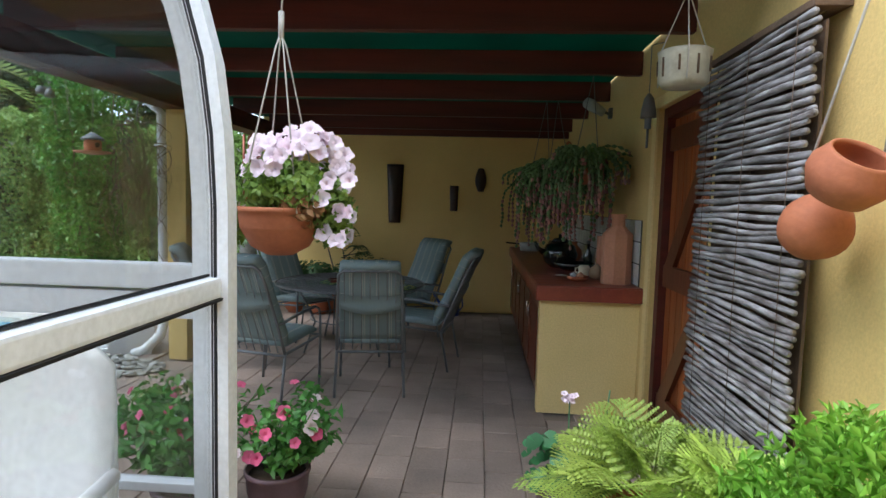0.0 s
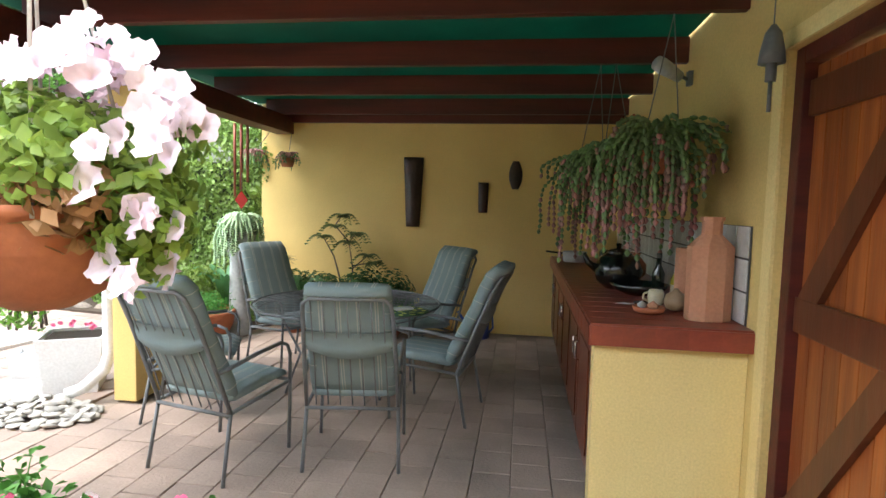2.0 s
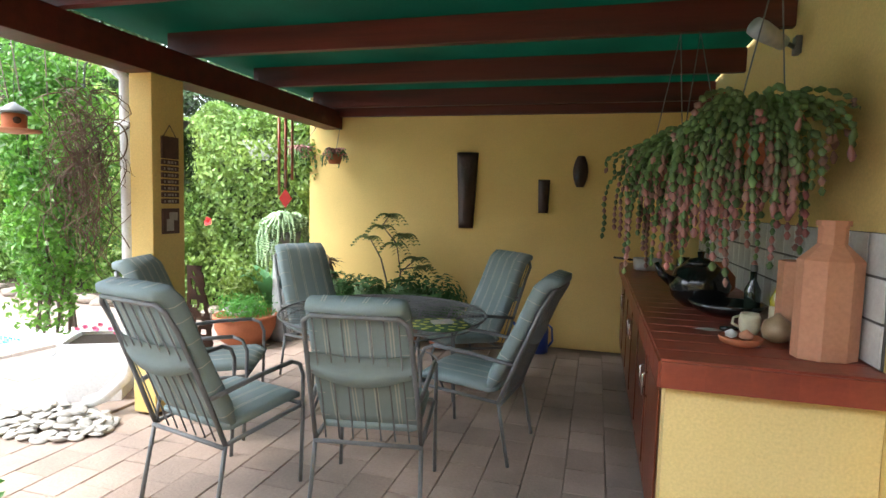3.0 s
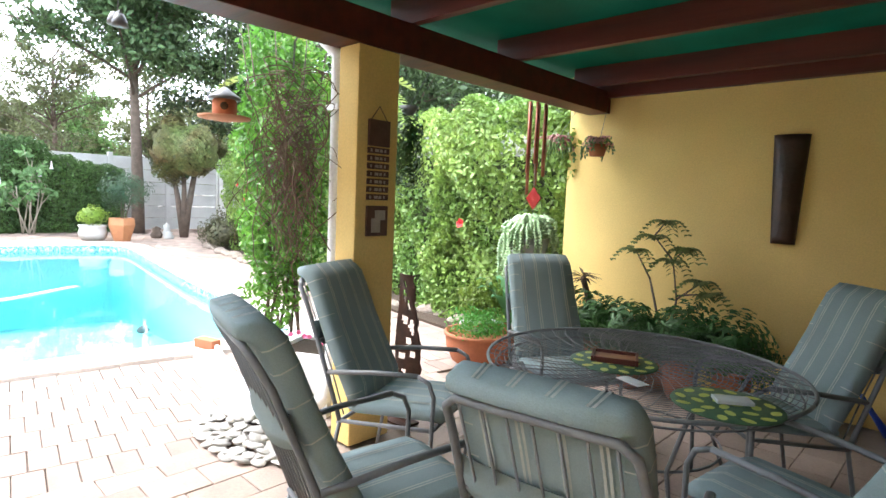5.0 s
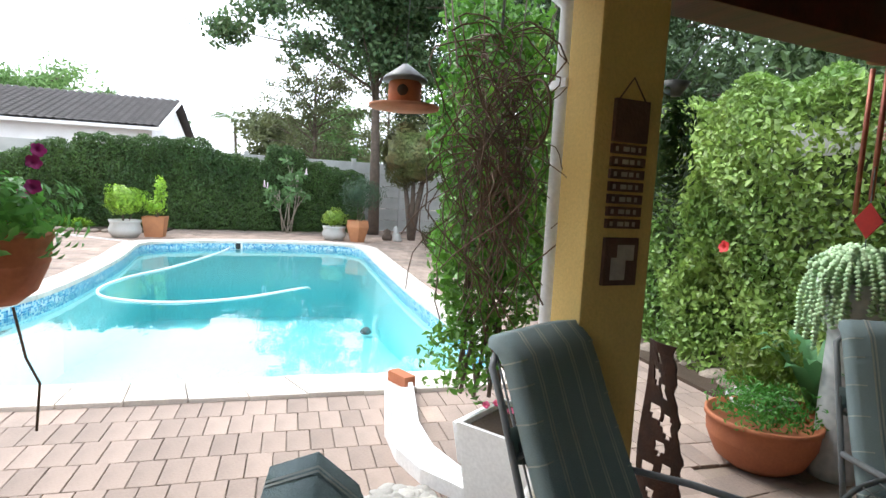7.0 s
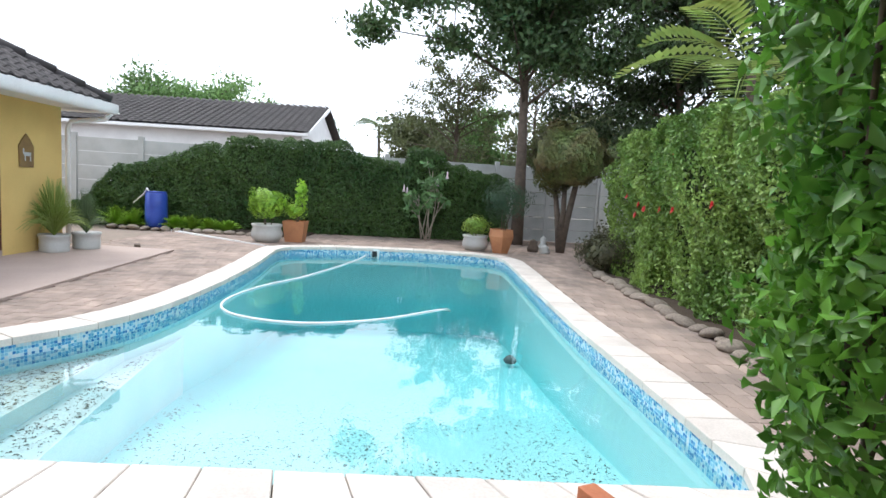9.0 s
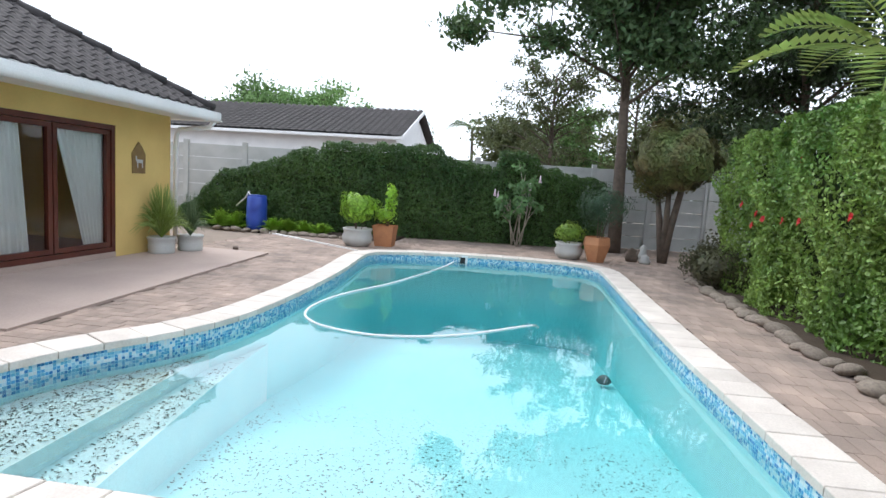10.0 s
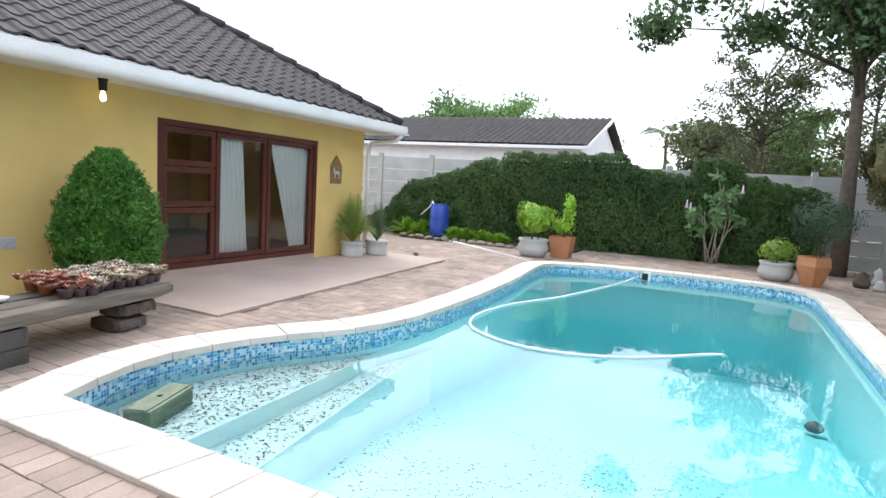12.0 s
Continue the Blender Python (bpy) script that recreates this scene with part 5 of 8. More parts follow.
PURP = mat("mauve_plastic", (0.16, 0.10, 0.12), (0.12, 0.08, 0.09), 6, 0.5, bump=0.02)
g1 = potted("geranium", "potted geranium with round dark green leaves and one pink bloom", "potted plant", 0.92, 2.25, 0.15, 0.34, PURP)
gl = Mesh()
for k in range(95):
    a, e, r = rnd.uniform(0, 6.28), rnd.uniform(-0.1, 1.4), rnd.uniform(0.08, 0.21)
    c0 = Vector((r * math.cos(a) * math.cos(e * 0.6), r * math.sin(a) * math.cos(e * 0.6), 0.36 + r * math.sin(e) * 1.0))
    nrm = Vector((math.cos(a) * 0.6, math.sin(a) * 0.6 - 0.3, 0.8)).normalized()
    s = nrm.cross(Vector((0, 0, 1))).normalized(); u = nrm.cross(s)
    R = rnd.uniform(0.025, 0.04)
    gl.add([c0 - nrm * 0.006] + [c0 + (s * math.cos(t) + u * math.sin(t)) * R * (1 + 0.08 * (q % 2)) for q, t in enumerate(np.linspace(0, 5.9, 9))], [(0, q + 1, q + 2) for q in range(8)], True)
GERL = mat("geranium_leaf", (0.04, 0.16, 0.05), (0.03, 0.11, 0.04), 3, 0.5, bump=0, vary=0.25, trans=0.2)
part("leaves", gl, GERL, g1, "round scalloped leaves", kind="stuff")
fb = Mesh()
for k in range(9):
    flower(fb, (-0.03 + rnd.uniform(-0.025, 0.025), -0.03 + rnd.uniform(-0.025, 0.025), 0.70 + rnd.uniform(-0.012, 0.02)), (rnd.uniform(-0.5, 0.5), -0.5, 0.8), 0.014)
part("bloom", fb, PINK, g1, "round pink flower head")
part("stalk", Mesh().tube([(-0.02, 0, 0.3), (-0.03, -0.03, 0.69)], 0.003, 5).tube([(0.1, 0, 0.3), (0.13, -0.02, 0.74)], 0.003, 5), GERL, g1)
for (x, y, z, r, n, sd) in ((1.12, 1.88, 0.50, 0.46, 60, 61), (1.34, 1.62, 0.50, 0.42, 50, 62)):
    c = lacy_fern("pot of lacy lime-green fern beside the stick blind", x, y, z - 0.06, r * 1.2, n // 3 + 4, sd)
    part("pot", bowl(0.16, 0.30, 0.10, rings=False), TERRA, c, at=pose(0, 0, -0.31))
    part("stand", Mesh().box(-0.14, 0.14, -0.14, 0.14, -0.5, -0.312, 0.01), CONC, c, "grey block under the pot")


def thuja(name, label, e, h, r, n, seed, material, size=0.1):
    """Upright bush of flat scaly sprays."""
    rg_ = np.random.default_rng(seed)
    P_, N_ = [], []
    for k in range(n):
        a = rg_.uniform(0, 6.28); t = rg_.uniform(0.05, 1)
        rad = r * math.sin(math.pi * min(0.97, 0.30 + 0.68 * t)) ** 0.7 * rg_.uniform(0.66, 1.08) * (1 + 0.10 * math.sin(3 * a + seed) + 0.10 * math.sin(7 * a + 9 * t) * math.sin(5 * a - 14 * t))
        base = Vector((rad * math.cos(a), rad * math.sin(a), h * t))
        d = Vector((math.cos(a) * 0.5, math.sin(a) * 0.5, 0.9)).normalized()
        s = Vector((-math.sin(a), math.cos(a), 0))
        tw = rg_.uniform(-1, 1)
        s = (s * math.cos(tw) + d.cross(s) * math.sin(tw))
        for j in range(9):
            q = base + d * (j / 9 - 0.5) * size + s * (rg_.uniform(-1, 1) * size * 0.35)
            P_.append(q); N_.append(d.cross(s))
    return part("foliage", leaf_cloud("sprays", P_, N_, 0.28 * size + 0.012, material, 0.38, 0.45, seed), None, e, "flat scaly sprays", kind="stuff")


THUJA = mat("bright_conifer", (0.34, 0.62, 0.07), (0.18, 0.44, 0.04), 2, 0.5, bump=0, vary=0.25, trans=0.3)
for i, (x, y, h, r) in enumerate(((1.33, 1.20, 0.62, 0.26), (1.25, 0.88, 0.50, 0.24))):
    t = pthing("potted_conifer", "bright green bushy dwarf conifer in a terracotta pot", "potted plant", x, y)
    part("pot", bowl(0.17, 0.42, 0.12, rings=False), TERRA, t)
    e2 = part("trunk", Mesh().tube([(0, 0, 0.3), (0.01, 0, 0.6)], [0.02, 0.012], 6), BARK, t)
    f2 = thuja("x", "", t, h, r, 420, 70 + i, THUJA)
    f2.matrix_basis = pose(0, 0, 0.40)

# impatiens beside the glass enclosure
IMP = mat("impatiens_leaf", (0.12, 0.32, 0.06), (0.06, 0.19, 0.04), 2, 0.45, bump=0, vary=0.25, trans=0.25)
for i, (x, y, n, rr, h) in enumerate(((-0.42, 2.52, 560, 0.30, 0.50), (-0.75, 2.35, 560, 0.34, 0.55), (-1.25, 3.0, 520, 0.30, 0.34), (-1.75, 2.45, 520, 0.28, 0.34), (-2.42, 2.75, 600, 0.28, 0.36))):
    t = potted("impatiens", "pot of leafy impatiens with scattered pink flowers", "potted plant", x, y, rr * 0.5, 0.20, PURP if i < 2 else TERRA)
    sm_, tips_, tn_ = Mesh(), [], []
    for k in range(22):
        aa, ll = rnd.uniform(0, 6.28), rnd.uniform(0.45, 1.0)
        tip = Vector((rr * ll * math.cos(aa), rr * ll * math.sin(aa), h * rnd.uniform(0.6, 1.15)))
        sm_.tube([(0.04 * math.cos(aa), 0.04 * math.sin(aa), 0.17), (tip.x * 0.6, tip.y * 0.6, 0.17 + (tip.z - 0.17) * 0.6), tip], [0.005, 0.004, 0.002], 5)
        for q in range(n // 22):
            v = rnd.uniform(0.35, 1.05)
            ph = rnd.uniform(0, 6.28)
            tips_.append((tip.x * v + 0.05 * math.cos(ph), tip.y * v + 0.05 * math.sin(ph), 0.17 + (tip.z - 0.17) * v + rnd.uniform(-0.02, 0.02)))
            tn_.append((0.5 * math.cos(ph), 0.5 * math.sin(ph), 0.8))
    part("stems", sm_, IMP, t, "pale fleshy stems")
    part("foliage", leaf_cloud("leaves", tips_, tn_, 0.062, IMP, 0.5, 0.5, 80 + i), None, t, kind="stuff")
    for k in range(12):
        aa = rnd.uniform(0, 6.28)
        f = Mesh(); flower(f, (rr * 0.8 * math.cos(aa), rr * 0.8 * math.sin(aa), h * 0.8 + rnd.uniform(-0.12, 0.16)), (math.cos(aa) * 0.6, math.sin(aa) * 0.6 - 0.7, 0.6), rnd.uniform(0.024, 0.034))
        part("flower", f, HOTPINK if k % 3 else PINK, t, "pink open flower")

# hanging fuchsia pot and low plant at the patio's edge
fu = pthing("hanging_fuchsia", "hanging terracotta bowl with trailing leaves and magenta flowers", "hanging plant", -2.54, 3.05)
part("bowl", bowl(0.14, 0.22, 0.05), TERRA, fu, at=pose(0, 0, 1.10))
a, b = ball_points(900, (0, 0, 1.36), (0.20, 0.20, 0.13), 91, 0.3)
part("foliage", leaf_cloud("leaves", a, b, 0.04, IMP, 0.5, 0.9, 91), None, fu, kind="stuff")
fm = Mesh()
for k in range(9):
    flower(fm, (rnd.uniform(-0.15, 0.15), rnd.uniform(-0.15, 0.15), 1.45 + rnd.uniform(-0.05, 0.12)), (0.5, 0.3, 0.2), 0.022)
part("flowers", fm, mat("magenta_petal", (0.5, 0.02, 0.25), None, 8, 0.6, bump=0), fu, kind="stuff")
part("hanger", Mesh().tube([(0.13, 0, 1.28), (0.2, 0, 2.0), (0.3, 0, 2.25)], 0.003, 4).tube([(-0.13, 0, 1.28), (0.3, 0, 2.25)], 0.003, 4).tube([(0.05, 0.05, 1.1), (0.06, 0.08, 0.95), (0.0, 0.1, 0.85), (0.05, 0.1, 0.72)], 0.004, 4), VINE, fu)

# ---- glass enclosure with rounded eaves ----
ALU = mat("white_aluminium", (0.80, 0.83, 0.88), (0.75, 0.78, 0.83), 3, 0.35, bump=0.03)
GASK = mat("black_gasket", (0.01, 0.01, 0.012), None, 5, 0.6, bump=0)
glass = bpy.data.materials.new("clear_glass"); glass.use_nodes = True
gn, gl_ = glass.node_tree.nodes, glass.node_tree.links
gt, gg, gf, gx = gn.new("ShaderNodeBsdfTransparent"), gn.new("ShaderNodeBsdfGlossy"), gn.new("ShaderNodeFresnel"), gn.new("ShaderNodeMixShader")
gt.inputs[0].default_value, gg.inputs["Roughness"].default_value, gf.inputs[0].default_value = (0.80, 0.83, 0.83, 1), 0.02, 1.75
gl_.new(gf.outputs[0], gx.inputs[0]); gl_.new(gt.outputs[0], gx.inputs[1]); gl_.new(gg.outputs[0], gx.inputs[2]); gl_.new(gx.outputs[0], gn["Material Output"].inputs[0])
enc = pthing("glass_enclosure", "white aluminium glazed enclosure with rounded eaves and black gaskets", "enclosure", -0.15, 1.36)
ARCH = [(0.0, 0.0), (0.0, 1.45), (-0.008, 1.62), (-0.03, 1.80), (-0.07, 1.95), (-0.15, 2.10), (-0.30, 2.22), (-0.55, 2.30), (-0.9, 2.34), (-1.5, 2.36)]


def strip(mesh, line, y0, y1, wi, wo):
    """A bar of rectangular section swept along the arch, from y0 to y1, from wi inside to wo outside of it."""
    n = len(line)
    vs = []
    for i, (x, z) in enumerate(line):
        a, b = Vector(line[max(i - 1, 0)]), Vector(line[min(i + 1, n - 1)])
        d = (b - a).normalized(); nx = Vector((d.y, -d.x))
        for w, y in ((wi, y0), (wo, y0), (wo, y1), (wi, y1)):
            vs.append((x + nx.x * w, y, z + nx.y * w))
    f = [(i * 4 + k, i * 4 + (k + 1) % 4, i * 4 + 4 + (k + 1) % 4, i * 4 + 4 + k) for i in range(n - 1) for k in range(4)]
    return mesh.add(vs, f + [(3, 2, 1, 0), ((n - 1) * 4, (n - 1) * 4 + 1, (n - 1) * 4 + 2, (n - 1) * 4 + 3)])


part("end_arch", strip(Mesh(), ARCH, -0.03, 0.03, -0.055, -0.008), ALU, enc, "inner white arched bar")
part("corner_arch", strip(strip(Mesh(), ARCH, -0.035, 0.035, 0.0, 0.030), ARCH, -0.05, -0.035, 0.018, 0.045), ALU, enc, "outer white arched bar")
part("gasket", strip(strip(Mesh(), ARCH, -0.028, 0.02, -0.0075, -0.0005), ARCH, -0.040, -0.0355, 0.004, 0.012), GASK, enc, "black rubber gasket")
for y in (-1.55, -3.1):
    part("side_arch", strip(Mesh(), ARCH, y - 0.02, y + 0.02, -0.03, 0.03), ALU, enc)
part("side_rail", Mesh().box(-0.03, 0.03, -3.1, -0.051, 1.225, 1.275, 0.008), ALU, enc, "white mid rail")
part("side_gasket", Mesh().box(-0.005, 0.034, -3.1, -0.052, 1.218, 1.2245).box(-0.005, 0.0, -3.1, -0.052, 1.276, 1.283), GASK, enc)
part("sill_rail", Mesh().box(-0.03, 0.03, -3.1, -0.051, 0.0, 0.10, 0.004), ALU, enc)
part("end_rail", Mesh().box(-1.5, -0.056, -0.025, 0.025, 1.235, 1.30, 0.006).box(-1.5, -0.056, -0.02, 0.02, 1.16, 1.228, 0.006), ALU, enc, "white double rail")
part("end_rail", Mesh().box(-1.5, -0.056, -0.02, 0.02, 0.70, 0.725, 0.004).box(-1.5, -0.056, -0.02, 0.02, 0.0, 0.10, 0.004), ALU, enc)
for x in (-1.0,):
    part("mullion", Mesh().box(x - 0.02, x + 0.02, -0.022, 0.022, 0.1, 2.33, 0.004), ALU, enc)
def pane_panel(name, mesh):
    ob = part(name, mesh, glass, enc, "clear reflective glass")
    ob.visible_shadow = False
    return ob


pane_panel("end_pane", Mesh().add([(-1.5, 0, 1.31), (-0.058, 0, 1.31), (-0.066, 0, 1.62), (-0.09, 0, 1.80), (-0.13, 0, 1.93), (-0.20, 0, 2.05), (-0.34, 0, 2.16), (-0.57, 0, 2.24), (-1.5, 0, 2.30)], [tuple(range(9))]))
pane_panel("end_pane", Mesh().add([(-1.5, 0, 0.73), (-0.058, 0, 0.73), (-0.058, 0, 1.155), (-1.5, 0, 1.155)], [(0, 1, 2, 3)]))
pane_panel("end_pane", Mesh().add([(-1.5, 0, 0.1), (-0.058, 0, 0.1), (-0.058, 0, 0.695), (-1.5, 0, 0.695)], [(0, 1, 2, 3)]))
sp_ = [(x, z) for x, z in ARCH if z > 1.3]
sp_ = [(0.0, 1.28)] + sp_
pm_ = Mesh()
pm_.add([(x, -0.052, z) for x, z in sp_] + [(x, -3.1, z) for x, z in sp_], [(i, i + 1, len(sp_) + i + 1, len(sp_) + i) for i in range(len(sp_) - 1)], True)
pane_panel("side_pane", pm_)
pane_panel("side_pane", Mesh().add([(0, -0.052, 0.1), (0, -3.1, 0.1), (0, -3.1, 1.22), (0, -0.052, 1.22)], [(3, 2, 1, 0)]))
PLAS = mat("white_plastic", (0.80, 0.80, 0.80), (0.76, 0.76, 0.77), 3, 0.35, bump=0.01)
for i in range(4):
    ch = pthing("plastic_chair", "white moulded plastic garden chair in a stack inside the enclosure", "chair", -0.50, 0.86, 0.001 + i * 0.075, 172, "stacked plastic chairs")
    bk = Mesh()
    rows2 = [(0.43, -0.20, 0.44), (0.60, -0.235, 0.45), (0.78, -0.27, 0.43), (0.88, -0.285, 0.40), (0.915, -0.29, 0.30)]
    vs, fs = [], []
    for z, y, w in rows2:
        for t in (0.0, 0.014):
            for u in np.linspace(-0.5, 0.5, 7):
                vs.append((u * w, y - 0.05 * (0.25 - u * u) * 4 * 0.5 + t, z))
    for r_ in range(4):
        for kk in range(6):
            a0 = r_ * 14 + kk
            fs += [(a0, a0 + 1, a0 + 15, a0 + 14), (a0 + 7, a0 + 21, a0 + 22, a0 + 8)]
        fs += [(r_ * 14, r_ * 14 + 14, r_ * 14 + 21, r_ * 14 + 7), (r_ * 14 + 6, r_ * 14 + 13, r_ * 14 + 27, r_ * 14 + 20)]
    fs += [(56 + kk, 57 + kk, 64 + kk, 63 + kk) for kk in range(6)]
    bk.add(vs, fs, True)
    part("backrest", bk, PLAS, ch)
    part("seat", Mesh().box(-0.22, 0.22, -0.20, 0.24, 0.42, 0.435, 0.006), PLAS, ch)
    for sx in (-1, 1):
        part("leg", Mesh().tube([(sx * 0.22, -0.21, 0.43), (sx * 0.26, -0.27, 0.0)], 0.018, 6), PLAS, ch)
        part("leg", Mesh().tube([(sx * 0.22, 0.23, 0.43), (sx * 0.26, 0.27, 0.0)], 0.018, 6), PLAS, ch)
        part("armrest", Mesh().tube([(sx * 0.24, 0.24, 0.42), (sx * 0.27, 0.2, 0.63), (sx * 0.27, -0.1, 0.66), (sx * 0.23, -0.24, 0.66)], 0.016, 6), PLAS, ch)

# ---- pool ----
CURVE = [(-5.33, -0.06), (-5.85, -0.28), (-6.34, -0.32), (-6.83, -0.19), (-7.25, -0.03), (-7.62, 0.22), (-8.1, 0.45), (-8.75, 0.60), (-9.8, 0.63), (-11.0, 0.60), (-12.4, 0.52), (-14.2, 0.29), (-14.85, 0.34)]
POOL = CURVE + [(-15.2, 0.9), (-15.5, 1.75), (-15.65, 3.0), (-15.6, 4.3), (-15.4, 4.85), (-14.9, 5.12), (-14.3, 5.15), (-12.0, 5.15), (-9.0, 5.15), (-7.0, 5.25), (-5.37, 5.3)]


def smooth_outline(pts, sharp, rounds=2):
    for _ in range(rounds):
        out = []
        n = len(pts)
        for i in range(n):
            a, b, c = Vector(pts[i - 1]), Vector(pts[i]), Vector(pts[(i + 1) % n])
            if tuple(pts[i]) in sharp:
                out.append(pts[i])
            else:
                out += [tuple(b.lerp(a, 0.25)), tuple(b.lerp(c, 0.25))]
        pts = out
    return pts


POOL = smooth_outline(POOL, {(-5.33, -0.06), (-5.37, 5.3)})
SGN = 1 if sum(POOL[i - 1][0] * POOL[i][1] - POOL[i][0] * POOL[i - 1][1] for i in range(len(POOL))) > 0 else -1


def grow(d, outline=None):
    o = outline or POOL
    n, out = len(o), []
    for i in range(n):
        a, b, c = Vector(o[i - 1]), Vector(o[i]), Vector(o[(i + 1) % n])
        u, v = (b - a).normalized(), (c - b).normalized()
        n1, n2 = Vector((u.y, -u.x)), Vector((v.y, -v.x))
        k = (n1 + n2).normalized()
        out.append(tuple(b + k * (SGN * d / max(0.45, k.dot(n1)))))
    return out


def inside(x, y, o):
    c = False
    for i in range(len(o)):
        (x0, y0), (x1, y1) = o[i - 1], o[i]
        if (y0 > y) != (y1 > y) and x < (x1 - x0) * (y - y0) / (y1 - y0) + x0:
            c = not c
    return c


IN, OUT = grow(0.0), grow(0.36)
# ground: one sheet with the basin cut out
bm = bmesh.new()
es = []
for ring_ in (grow(0.02), [(-900, -900), (900, -900), (900, 900), (-900, 900)]):
    vs = [bm.verts.new((x, y, -0.02)) for x, y in ring_]
    es += [bm.edges.new((vs[i], vs[(i + 1) % len(vs)])) for i in range(len(vs))]
bmesh.ops.triangle_fill(bm, edges=es, use_beauty=True)
for f in bm.faces:
    if f.normal.z < 0:
        f.normal_flip()
me = bpy.data.meshes.new("ground"); bm.to_mesh(me); bm.free()
me.materials.append(SAND)
tagged(new("ground", me), "sandy ground and paver joints reaching the horizon", "", "", "structure")

POOLM = mat("pool_plaster_depth_tint", (0.32, 0.82, 0.85), (0.27, 0.76, 0.80), 1.2, 0.6, bump=0)
# water's absorption of light is put into the colour: pale shallow, turquoise deep
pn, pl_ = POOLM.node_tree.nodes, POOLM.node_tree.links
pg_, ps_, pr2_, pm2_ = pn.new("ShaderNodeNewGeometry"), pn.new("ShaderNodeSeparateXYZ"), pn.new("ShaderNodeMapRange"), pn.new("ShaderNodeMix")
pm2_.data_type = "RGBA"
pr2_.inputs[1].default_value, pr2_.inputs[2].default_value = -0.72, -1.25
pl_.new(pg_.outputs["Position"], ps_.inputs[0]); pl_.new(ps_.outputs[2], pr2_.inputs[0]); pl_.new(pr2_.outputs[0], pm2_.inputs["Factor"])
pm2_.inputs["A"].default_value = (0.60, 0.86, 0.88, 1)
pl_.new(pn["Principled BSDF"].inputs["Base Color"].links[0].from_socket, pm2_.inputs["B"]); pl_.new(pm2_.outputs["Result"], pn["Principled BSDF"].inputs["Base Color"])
POOLW = mat("pale_pool_plaster", (0.78, 0.87, 0.87), (0.68, 0.83, 0.85), 2.0, 0.6, bump=0)
sh = Mesh()
n = len(IN)
def depth(x):
    return -0.66 - 0.12 * max(0, -5.3 - x)
sh.add([(x, y, -0.02) for x, y in IN] + [(x, y, depth(x)) for x, y in IN], [(i, (i + 1) % n, n + (i + 1) % n, n + i) for i in range(n)])
bm = bmesh.new()
vs = [bm.verts.new((x, y, depth(x))) for x, y in IN]
bmesh.ops.triangle_fill(bm, edges=[bm.edges.new((vs[i], vs[(i + 1) % n])) for i in range(n)], use_beauty=True)
bm.verts.index_update()
sh.add([v.co.copy() for v in bm.verts], [[v.index for v in f.verts] for f in bm.faces]); bm.free()
structure("pool_shell", sh, POOLM, "plastered swimming pool basin with the water's depth tint in its colour")
structure("pool_steps", Mesh().prism([(-5.34, 0.60), (-5.34, -0.04), (-5.85, -0.26), (-6.34, -0.30), (-6.83, -0.17), (-7.25, -0.01), (-7.62, 0.24), (-8.0, 0.43), (-8.2, 0.495), (-7.45, 0.53), (-6.7, 0.56)], -1.2, -0.28).prism([(-5.34, 1.14), (-5.34, 0.601), (-6.7, 0.561), (-7.45, 0.531), (-8.2, 0.496), (-8.75, 0.62), (-9.2, 0.65), (-8.43, 0.72), (-7.4, 0.85), (-6.4, 0.99)], -1.4, -0.42), POOLW, "pale plastered pool shelf and step under water")
# blue mosaic band
mos = bpy.data.materials.new("blue_mosaic"); mos.use_nodes = True
mn, ml = mos.node_tree.nodes, mos.node_tree.links
geo, cr = mn.new("ShaderNodeNewGeometry"), mn.new("ShaderNodeValToRGB")
cr.color_ramp.interpolation = "CONSTANT"
cols = [(0.55, 0.72, 0.80), (0.10, 0.36, 0.62), (0.04, 0.20, 0.46), (0.28, 0.56, 0.72), (0.68, 0.76, 0.78), (0.14, 0.42, 0.60)]
for i, c in enumerate(cols):
    e = cr.color_ramp.elements[i] if i < 2 else cr.color_ramp.elements.new(i / 6)
    e.position, e.color = i / 6, (*c, 1)
ml.new(geo.outputs["Random Per Island"], cr.inputs[0]); ml.new(cr.outputs[0], mn["Principled BSDF"].inputs["Base Color"])
mn["Principled BSDF"].inputs["Roughness"].default_value = 0.2
band = Mesh()
inn = grow(-0.006)
for i in range(n):
    a, b = Vector(inn[i]), Vector(inn[(i + 1) % n])
    L = (b - a).length
    cnt = max(1, round(L / 0.028))
    for j in range(cnt):
        p, q = a.lerp(b, j / cnt), a.lerp(b, (j + 0.9) / cnt)
        for r_ in range(7):
            z = -0.035 - r_ * 0.028
            band.add([(p.x, p.y, z), (q.x, q.y, z), (q.x, q.y, z - 0.025), (p.x, p.y, z - 0.025)], [(0, 1, 2, 3)])
solid("mosaic_band", band, mos, "band of small mixed blue mosaic tiles round the pool", "tiling", "stuff")
# leaf litter on the shallow shelf
DEB = mat("dark_leaf_fleck", (0.03, 0.045, 0.03), None, 5, 0.8, bump=0)
db = Mesh()
dr2 = random.Random(3)


def fleck(x, y, z, s):
    a, b = dr2.uniform(0, 6.28), dr2.uniform(0.15, 0.6)
    ca, sa, cb, sb = s * math.cos(a), s * math.sin(a), s * b * math.cos(a + 1.7), s * b * math.sin(a + 1.7)
    db.add([(x + ca, y + sa, z), (x + cb, y + sb, z + 0.002), (x - s * math.cos(a + 0.7), y - s * math.sin(a + 0.7), z), (x - cb * 0.4, y - sb * 0.4, z)], [(0, 1, 2, 3)])


